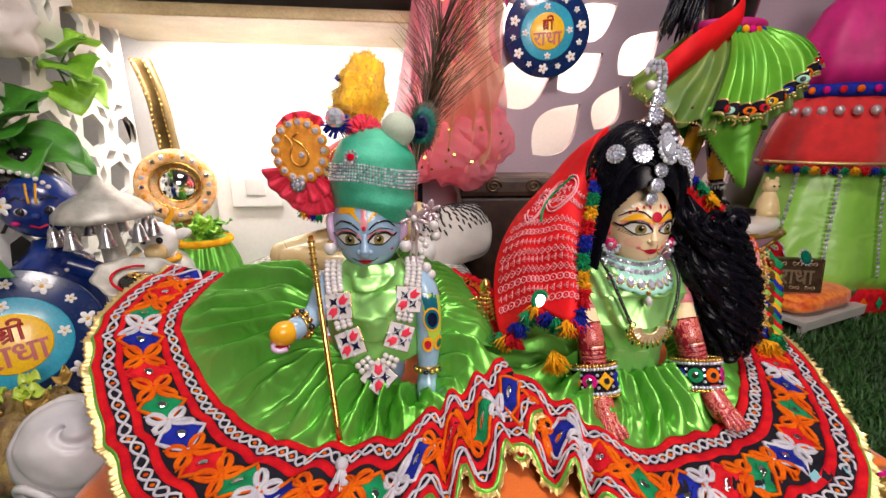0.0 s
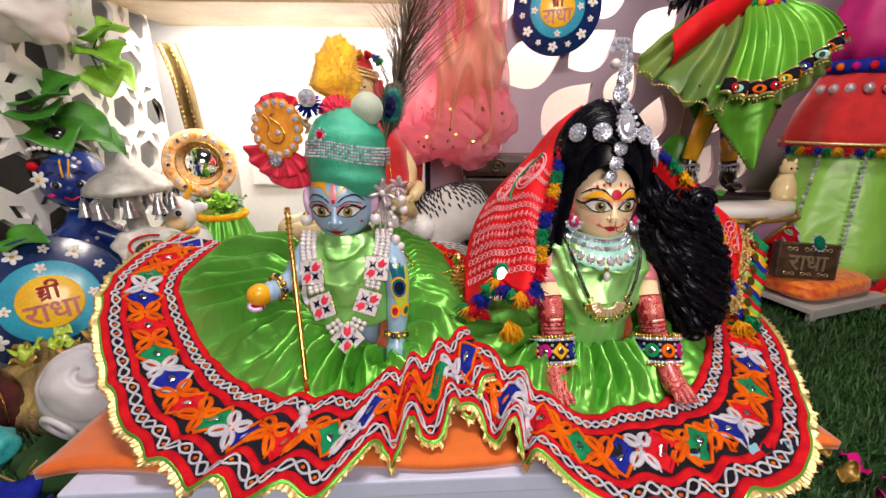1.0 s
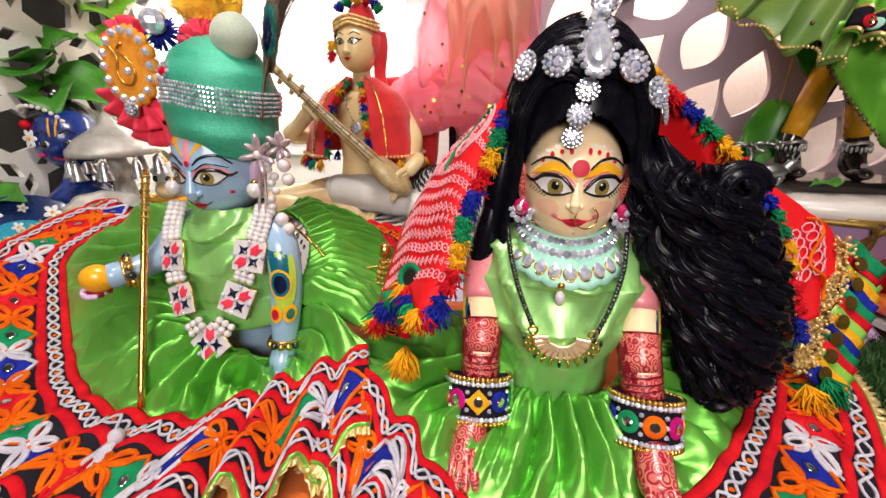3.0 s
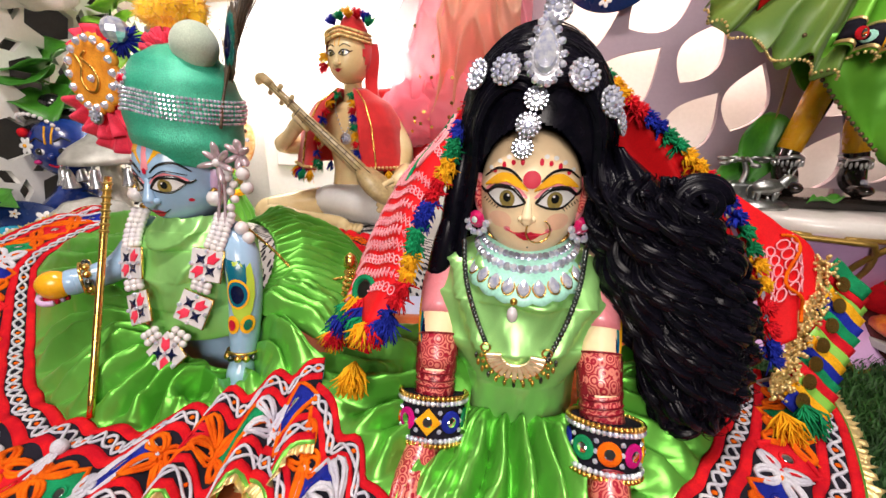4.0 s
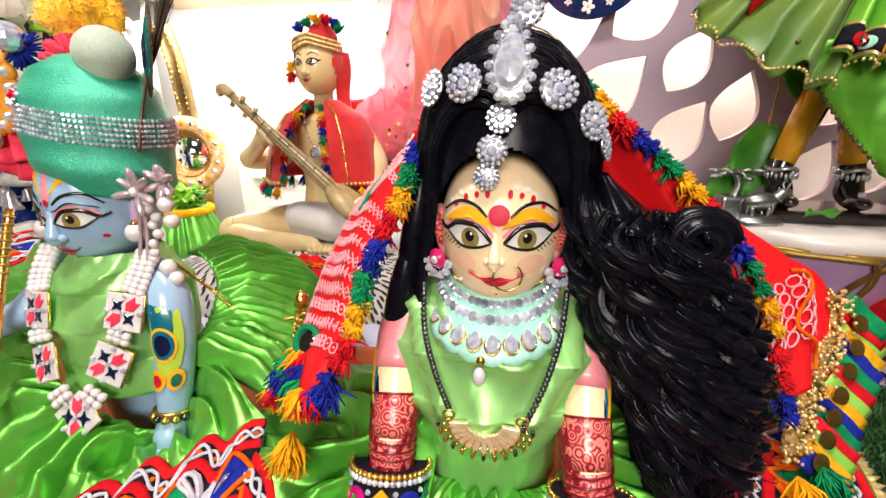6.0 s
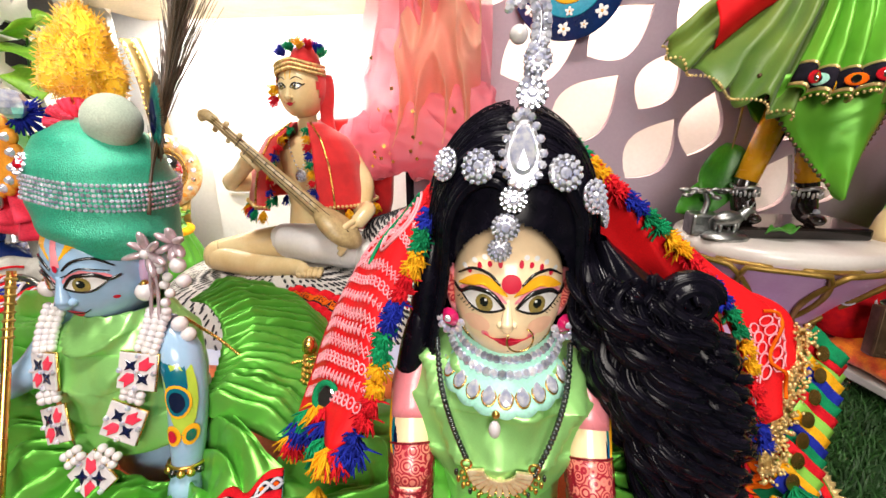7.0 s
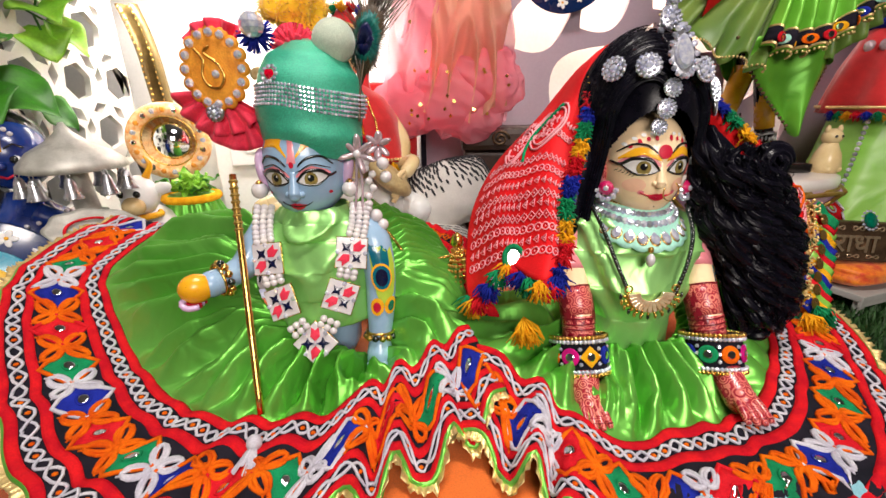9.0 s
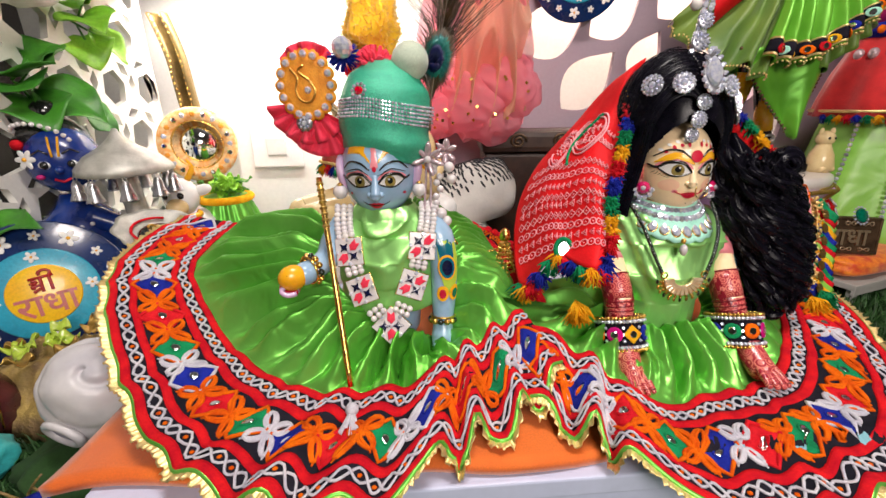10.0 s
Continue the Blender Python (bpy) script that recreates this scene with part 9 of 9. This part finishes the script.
bs = Geo()
bc = Vector((-0.540, 0.735, 0))
bs.ball(bc + Vector((0, 0, 0.300)), (0.050, 0.050, 0.052), 0, 30, 22)
bs.ball(bc + Vector((-0.018, 0.014, 0.316)), (0.052, 0.052, 0.053), 1, 28, 20)
bs.ball(bc + Vector((-0.012, 0.008, 0.372)), (0.022, 0.022, 0.018), 1, 18, 12)
bs.lathe([(0.02, 0.245), (0.03, 0.225), (0.052, 0.205), (0.055, 0.16), (0.06, 0.10), (0.075, 0.04), (0.08, 0.0)], 0, 30, Matrix.Translation(bc))
bs.tube(along([bc + Vector((0.03, -0.02, 0.21)), bc + Vector((0.075, -0.01, 0.185)), bc + Vector((0.105, 0.0, 0.155))], 10), [0.02, 0.019, 0.018, 0.017, 0.016, 0.015, 0.014, 0.014, 0.013, 0.012], 0, 12)
fw = facing((0, 0, 0), (0.45, -0.88, 0.0)).to_3x3()
pt = lambda x, z: bc + Vector((0, 0, 0.300)) + fw @ Vector((x, z, math.sqrt(max(0.0, 0.0515 ** 2 - x * x - z * z))))
for s in (-1, 1):
    bs.ball(pt(0.016 * s, -0.004) - fw @ Vector((0, 0, 0.0035)), (0.0085, 0.0060, 0.0060), 2, 14, 10)
    bs.ball(pt(0.016 * s, -0.004) - fw @ Vector((0, 0, 0.0008)), (0.0062, 0.0052, 0.0058), 1, 12, 8)
    bs.ball(pt(0.026 * s, -0.022), (0.006, 0.006, 0.004), 4, 12, 8)
    bs.tube([pt(0.008 * s, 0.012), pt(0.018 * s, 0.018), pt(0.028 * s, 0.012)], 0.0014, 1, 6)
    bs.tube([pt(0.004 * s, 0.008), pt(0.005 * s, 0.022), pt(0.006 * s, 0.036)], 0.0016, 5, 6)
bs.ball(pt(0, -0.012), (0.006, 0.006, 0.006), 0, 10, 8)
bs.tube([pt(-0.010, -0.026), pt(0, -0.031), pt(0.010, -0.026)], 0.0020, 3, 6)
solid("blue_child_statue", bs, [BLUE_STATUE, BLACK_PAINT, WHITE_PAINT, RED_PAINT, MAGENTA_CLOTH, YELLOW_PAINT], "ultramarine glossy painted child statue with black hair", "statue")
neck = thing("pearl_garland", "strings of small pearls and a white flower on the blue statue", "garland")
for k in range(16):
    a = radians(150 + 14 * k)
    part("pearl", Geo().ball(bc + Vector((0.057 * math.cos(a), 0.057 * math.sin(a), 0.212 - 0.018 * math.sin(math.pi * k / 15))), 0.0034, 0, 10, 7), PEARL, neck)
    if k < 12:
        part("pearl", Geo().ball(bc + Vector((0.010 - 0.040 * math.cos(k * 0.26), -0.040 - 0.012 * math.sin(k * 0.26), 0.345 + 0.020 * math.sin(k * 0.26) - 0.018 * (k / 11))), 0.0034, 0, 10, 7), PEARL, neck)
fl = Geo()
fm = facing(bc + Vector((-0.016, -0.050, 0.305)), (-0.05, -1, 0.1))
for k in range(6):
    fl.plate([(0.008 + 0.0075 * math.cos(t), 0.0042 * math.sin(t)) for t in [2 * math.pi * j / 10 for j in range(10)]], 0.0015, fm @ pose(0, 0, 0, 0, 0, 60 * k), 0, 0.0006)
part("daisy", fl, WHITE_PAINT, neck, "white enamel daisy")
part("daisy_eye", Geo().ball(fm @ Vector((0, 0, 0.002)), 0.0032, 0, 8, 6), YELLOW_PAINT, neck)
part("red_rose", Geo().ball(bc + Vector((-0.030, -0.040, 0.326)), 0.008, 0, 12, 8), RED_YARN, neck)

mush = thing("mushroom_ornament", "white glitter mushroom ornament with silver bells round its cap", "ornament")
mc = Vector((-0.448, 0.728, 0))
part("cap", Geo().lathe([(0.058, 0.276), (0.068, 0.279), (0.066, 0.288), (0.050, 0.305), (0.026, 0.319), (0.011, 0.332), (0.003, 0.346)], 0, 40, Matrix.Translation(mc), lambda a, t: 1 + 0.05 * math.sin(3 * a) * (1 - t)), GLITTER, mush, "wavy white glitter cap")
part("gills", Geo().lathe([(0.060, 0.277), (0.036, 0.282), (0.016, 0.276)], 0, 40, Matrix.Translation(mc)), WHITE_PAINT, mush)
part("stem", Geo().tube(along([mc + Vector((0, 0, 0.28)), mc + Vector((0.006, 0, 0.20)), mc + Vector((0.012, 0.004, 0.10)), mc + Vector((0.012, 0.004, 0.0))], 14), [0.014 + 0.0007 * k for k in range(14)], 0, 14), GLITTER, mush, "white glitter stem")
for k in range(9):
    a = 2 * math.pi * k / 9 + 0.35
    p = mc + Vector((0.064 * math.cos(a), 0.064 * math.sin(a), 0.276))
    bell = part("bell", Geo().lathe([(0.0030, -0.004), (0.0045, -0.006), (0.0068, -0.012), (0.0082, -0.022), (0.0120, -0.032), (0.0128, -0.034), (0.0108, -0.033), (0.006, -0.014)], 0, 20, Matrix.Translation(p)), SILVER, mush, "small silver bell")
    part("loop", Geo().tube([p + Vector((0.003 * math.cos(t), 0, -0.001 + 0.004 * math.sin(t))) for t in [2 * math.pi * j / 10 for j in range(10)]], 0.0008, 0, 5, close=True), SILVER, bell)

wc = Geo()
w0 = Vector((-0.425, 0.830, 0))
wc.ball(w0 + Vector((0, 0, 0.150)), (0.060, 0.045, 0.050), 0, 28, 20)
wc.ball(w0 + Vector((0.020, -0.035, 0.222)), (0.030, 0.030, 0.034), 0, 24, 18)
wc.ball(w0 + Vector((0.024, -0.062, 0.208)), (0.018, 0.016, 0.016), 1, 18, 12)
for s in (-1, 1):
    wc.ball(w0 + Vector((0.020 + 0.036 * s, -0.028, 0.232)), (0.018, 0.007, 0.010), 0, 12, 8, pose(0, 0, 0, 0, -18 * s, 0))
    wc.tube(along([w0 + Vector((0.020 + 0.014 * s, -0.030, 0.252)), w0 + Vector((0.020 + 0.026 * s, -0.030, 0.272)), w0 + Vector((0.020 + 0.020 * s, -0.032, 0.288))], 8), [0.006, 0.0055, 0.005, 0.0045, 0.004, 0.003, 0.002, 0.001], 2, 10)
    wc.ball(w0 + Vector((0.020 + 0.013 * s, -0.062, 0.228)), (0.006, 0.004, 0.006), 3, 10, 8)
    wc.tube([w0 + Vector((0.035 * s, -0.030, 0.12)), w0 + Vector((0.035 * s, -0.035, 0.0))], [0.020, 0.017], 0, 14)
    wc.tube([w0 + Vector((0.035 * s, 0.030, 0.12)), w0 + Vector((0.035 * s, 0.030, 0.0))], [0.020, 0.017], 0, 14)
wc.tube([w0 + Vector((0.042 * math.cos(t), -0.028 + 0.030 * math.sin(t), 0.186)) for t in [2 * math.pi * j / 20 for j in range(20)]], 0.0055, 2, 8, close=True)
solid("white_cow_statue", wc, [WHITE_PAINT, IVORY, YELLOW_PAINT, BLACK_PAINT], "glossy white cow statue with gold horns and yellow collar", "statue")

pot = thing("cloth_wrapped_pot", "leafy plant pot wrapped in pleated green cloth with yellow band", "plant pot")
pc = Vector((-0.365, 0.885, 0))
part("wrap", Geo().lathe([(0.075, 0.0), (0.078, 0.02), (0.070, 0.10), (0.058, 0.16), (0.046, 0.19), (0.044, 0.205)], 0, 120, Matrix.Translation(pc), lambda a, t: 1 + 0.06 * math.sin(20 * a) * (1 - 0.6 * t)), SATIN, pot, "pleated green cloth")
part("band", Geo().tube([pc + Vector((0.046 * math.cos(t), 0.046 * math.sin(t), 0.200)) for t in [2 * math.pi * k / 36 for k in range(36)]], 0.0075, 0, 10, close=True), YELLOW_YARN, pot, "yellow ribbon band")
rnd = random.Random(12)
for k in range(64):
    a, b = rnd.uniform(0, 6.28), rnd.uniform(0.1, 1.25)
    d = Vector((math.sin(b) * math.cos(a), math.sin(b) * math.sin(a), math.cos(b) * 0.8))
    part("leaf", leaf_mesh(pc + Vector((0, 0, 0.205)) + d * rnd.uniform(0.006, 0.030), d, (0, 0, 1), rnd.uniform(0.022, 0.036), 0.010, -0.008, k), LEAF_LIGHT if k % 3 else LEAF, pot)

dish = thing("shell_tray", "clear glittering shell tray with a black bowl on a slim stand", "tray")
dm = Matrix.Translation((-0.330, 0.590, 0.205)) @ pose(0, 0, 0, 22, 14, 0) @ Matrix.Scale(0.72, 4)
part("shell", Geo().lathe([(0.018, -0.004), (0.045, 0.002), (0.062, 0.016), (0.066, 0.022), (0.060, 0.020), (0.03, 0.006)], 0, 72, dm @ Matrix.Diagonal((1.25, 0.9, 1, 1)), lambda a, t: 1 + 0.06 * t * math.sin(9 * a)), GLITTER, dish, "glittering scalloped shell")
part("bowl", Geo().ball(dm @ Vector((0.005, -0.006, 0.010)), (0.045, 0.032, 0.018), 0, 24, 14, turn_of(dm)), BLACK_PAINT, dish, "black bowl")
for k in range(5):
    part("gold_ring", Geo().tube([dm @ Vector((0.004 + 0.011 * k - 0.018 + 0.007 * math.cos(t), -0.004 + 0.005 * math.sin(t), 0.028)) for t in [2 * math.pi * j / 14 for j in range(14)]], 0.0016, 0, 6, close=True), GOLD, dish)
part("red_thread", Geo().tube([dm @ Vector((0.052 * math.cos(t), 0.038 * math.sin(t), 0.018)) for t in [math.pi * (0.6 + j / 16) for j in range(17)]], 0.0018, 0, 6), RED_YARN, dish)
part("stand", Geo().lathe([(0.040, 0.0), (0.036, 0.008), (0.012, 0.03), (0.009, 0.12), (0.016, 0.200)], 0, 24, Matrix.Translation((-0.330, 0.592, 0))), SILVER, dish, "slim silver stand")

conch = thing("sea_shell", "large smooth white spiral sea shell lying on the turf", "shell")
sc = Vector((-0.322, 0.385, 0.084))


def whorl(u, v):
    """A top-shaped shell: one round body with a spiral seam winding up to a blunt spire."""
    a, b = 2 * math.pi * u, math.pi * min(max(v, 0.004), 0.996)
    d = Vector((math.sin(b) * math.cos(a), math.sin(b) * math.sin(a), math.cos(b)))
    w = (b / math.pi * 3.4 - u) % 1.0
    seam = math.exp(-((w - 0.5) / 0.10) ** 2) * max(0.0, 1 - 1.35 * v)
    k = 1 - 0.09 * seam + 0.03 * noise.noise(d * 3)
    return sc + Vector((0.008, 0.020, 0.012)) + pose(0, 0, 0, 35, 20, 0).to_3x3() @ Vector((0.056 * d.x, 0.050 * d.y, 0.066 * d.z)) * k


part("whorl", Geo().grid(whorl, 110, 80, close=True), SHELL, conch)
om = facing(sc + Vector((-0.007, -0.023, -0.005)), (-0.3, -0.85, -0.30))
part("opening", Geo().tube([om @ Vector((0.019 * math.cos(t), 0.015 * math.sin(t), 0.002)) for t in [2 * math.pi * k / 28 for k in range(28)]], 0.0045, 0, 10, close=True), SHELL, conch, "rolled rim of the opening")
# solid disc in the opening; its darker colour paints the shade of a hollow
part("hollow", Geo().ball(om.translation, (0.018, 0.014, 0.004), 0, 20, 12, turn_of(om)), surf("shell_mouth_shade", (0.42, 0.40, 0.52), (0.30, 0.28, 0.40), rough=0.4, scale=40), conch, "grey-violet disc painting the shaded hollow")
solid("moss_mound", Geo().grid(puffed((-0.325, 0.392, 0.018), (0.075, 0.06, 0.026), None, 0.9, 11.0, 0.3), 40, 24, close=True), TURF_BASE, "low dark moss mound under the white shell", "moss")
twig = thing("dry_twig", "thin dry forked twig leaning on the white shell", "twig")
part("stem", Geo().tube(along([(-0.330, 0.285, 0.0), (-0.326, 0.298, 0.035), (-0.320, 0.303, 0.066), (-0.300, 0.300, 0.090)], 14), [0.0022 - 0.0001 * k for k in range(14)], 0, 6), BARK, twig)
for a, b in (((-0.322, 0.302, 0.058), (-0.338, 0.296, 0.082)), ((-0.313, 0.302, 0.074), (-0.302, 0.296, 0.076)), ((-0.326, 0.298, 0.038), (-0.345, 0.290, 0.05))):
    part("fork", Geo().tube([a, b], [0.0015, 0.0008], 0, 5), BARK, twig)

bark = Geo().grid(lambda u, v: Vector((-0.545 + 0.20 * u, 0.440 + 0.16 * v, 0.030 + 0.055 * math.sin(math.pi * v) * math.sin(math.pi * min(1, 0.1 + u)) + 0.018 * noise.noise((u * 6, v * 6, 1.0)) + 0.008 * noise.noise((u * 22, v * 22, 2.0)) - 0.03 * (v < 0.02))), 60, 46, thick=0.006)
solid("bark_slab", bark, BARK, "rough gilded slab of bark lying on the turf", "bark")
flk = random.Random(9)
for k in range(12):
    solid("gold_petal", leaf_mesh((-0.50 + 0.13 * flk.random(), 0.47 + 0.09 * flk.random(), 0.092), (flk.uniform(-1, 1), flk.uniform(-1, 1), 0.1), (0, 0, 1), 0.030, 0.011, 0.004, k), OLD_GOLD if k % 2 else LIME_PAINT, "dry yellow-gold petal on the bark slab", "petal", "dry petals")
vase = thing("bud_vase", "maroon lacquered bud vase with gold grass strokes", "vase")
vc = Vector((-0.505, 0.455, 0))
part("body", Geo().lathe([(0.026, 0.0), (0.040, 0.012), (0.046, 0.035), (0.038, 0.062), (0.020, 0.085), (0.014, 0.105), (0.020, 0.122)], 0, 32, Matrix.Translation(vc)), MAROON, vase)
for k in range(14):
    a = radians(190 + 11 * k)
    part("gold_stroke", Geo().tube([vc + Vector((0.0470 * math.cos(a), 0.0470 * math.sin(a), 0.030)), vc + Vector((0.0435 * math.cos(a + 0.08), 0.0435 * math.sin(a + 0.08), 0.050 + 0.006 * (k % 3))), vc + Vector((0.0300 * math.cos(a + 0.2), 0.0300 * math.sin(a + 0.2), 0.074 + 0.008 * (k % 3)))], [0.0012, 0.0010, 0.0004], 0, 5), GOLD, vase)
solid("turquoise_stone", Geo().grid(puffed((-0.462, 0.395, 0.022), (0.036, 0.028, 0.022), None, 0.8, 4.0, 0.2), 30, 20, close=True), TURQ_STONE, "polished turquoise pebble lying on the turf", "stone")
solid("pale_stone", Geo().grid(puffed((-0.455, 0.330, 0.022), (0.032, 0.026, 0.022), None, 0.8, 8.0, 0.25), 30, 20, close=True), SHELL, "pale rough pebble lying on the turf", "stone")
solid("ochre_leaf", leaf_mesh((-0.43, 0.275, 0.012), (0.8, 0.3, 0.25), (0, 0, 1), 0.085, 0.026, 0.01, 3), YELLOW_PAINT, "dry ochre leaf lying on the turf", "leaf")
for k in range(7):
    solid("blue_petal", leaf_mesh((-0.285 + 0.02 * flk.random(), 0.235 + 0.03 * flk.random(), 0.010 + 0.012 * k), (flk.uniform(-1, 0.5), flk.uniform(-1, 0.4), 0.5), (0, 0, 1), 0.042, 0.017, -0.01, k), BLUE_YARN, "dark blue cloth flower petal beside the platform", "petal", "blue petals")
for k in range(7):
    solid("pink_petal", leaf_mesh((0.53 + 0.07 * flk.random(), 0.265 + 0.10 * flk.random(), 0.016), (flk.uniform(-1, 1), flk.uniform(-1, 1), 0.15), (0, 0, 1), 0.030, 0.010, 0.004, k), PINK_YARN if k % 3 else OLD_GOLD, "dry magenta petal fallen on the turf", "petal", "fallen petals")
solid("white_cloth", Geo().grid(puffed((-0.548, 0.735, 0.566), (0.035, 0.075, 0.046), None, 0.9, 6.0, 0.4), 40, 26, close=True), DASH_CLOTH, "bunched white cloth tied to the lattice screen", "cloth")

# turf blades
rg = np.random.RandomState(4)
g = Geo()
for lo, hi, n in (((0.42, 0.10), (1.25, 0.80), 26000), ((-0.80, 0.10), (-0.24, 0.62), 9000)):
    for x, y, a, L, w in zip(rg.uniform(lo[0], hi[0], n), rg.uniform(lo[1], hi[1], n), rg.uniform(0, 6.28, n), rg.uniform(0.010, 0.026, n), rg.uniform(0.0006, 0.0011, n)):
        if -0.23 < x < 0.415 and y > 0.245:
            continue
        c, s = math.cos(a), math.sin(a)
        lean = L * 0.7
        i = len(g.v)
        g.v += [(x - s * w, y + c * w, 0.0), (x + s * w, y - c * w, 0.0), (x + c * lean * 0.4 - s * w, y + s * lean * 0.4 + c * w, L * 0.6), (x + c * lean * 0.4 + s * w, y + s * lean * 0.4 - c * w, L * 0.6), (x + c * lean, y + s * lean, L * 0.85)]
        g.f += [(i, i + 1, i + 3, i + 2), (i + 2, i + 3, i + 4)]
        g.m += [0, 0]
        g.s += [False, False]
solid("turf_blades", g, TURF, "dense green plastic turf blades", "turf", "", "stuff")
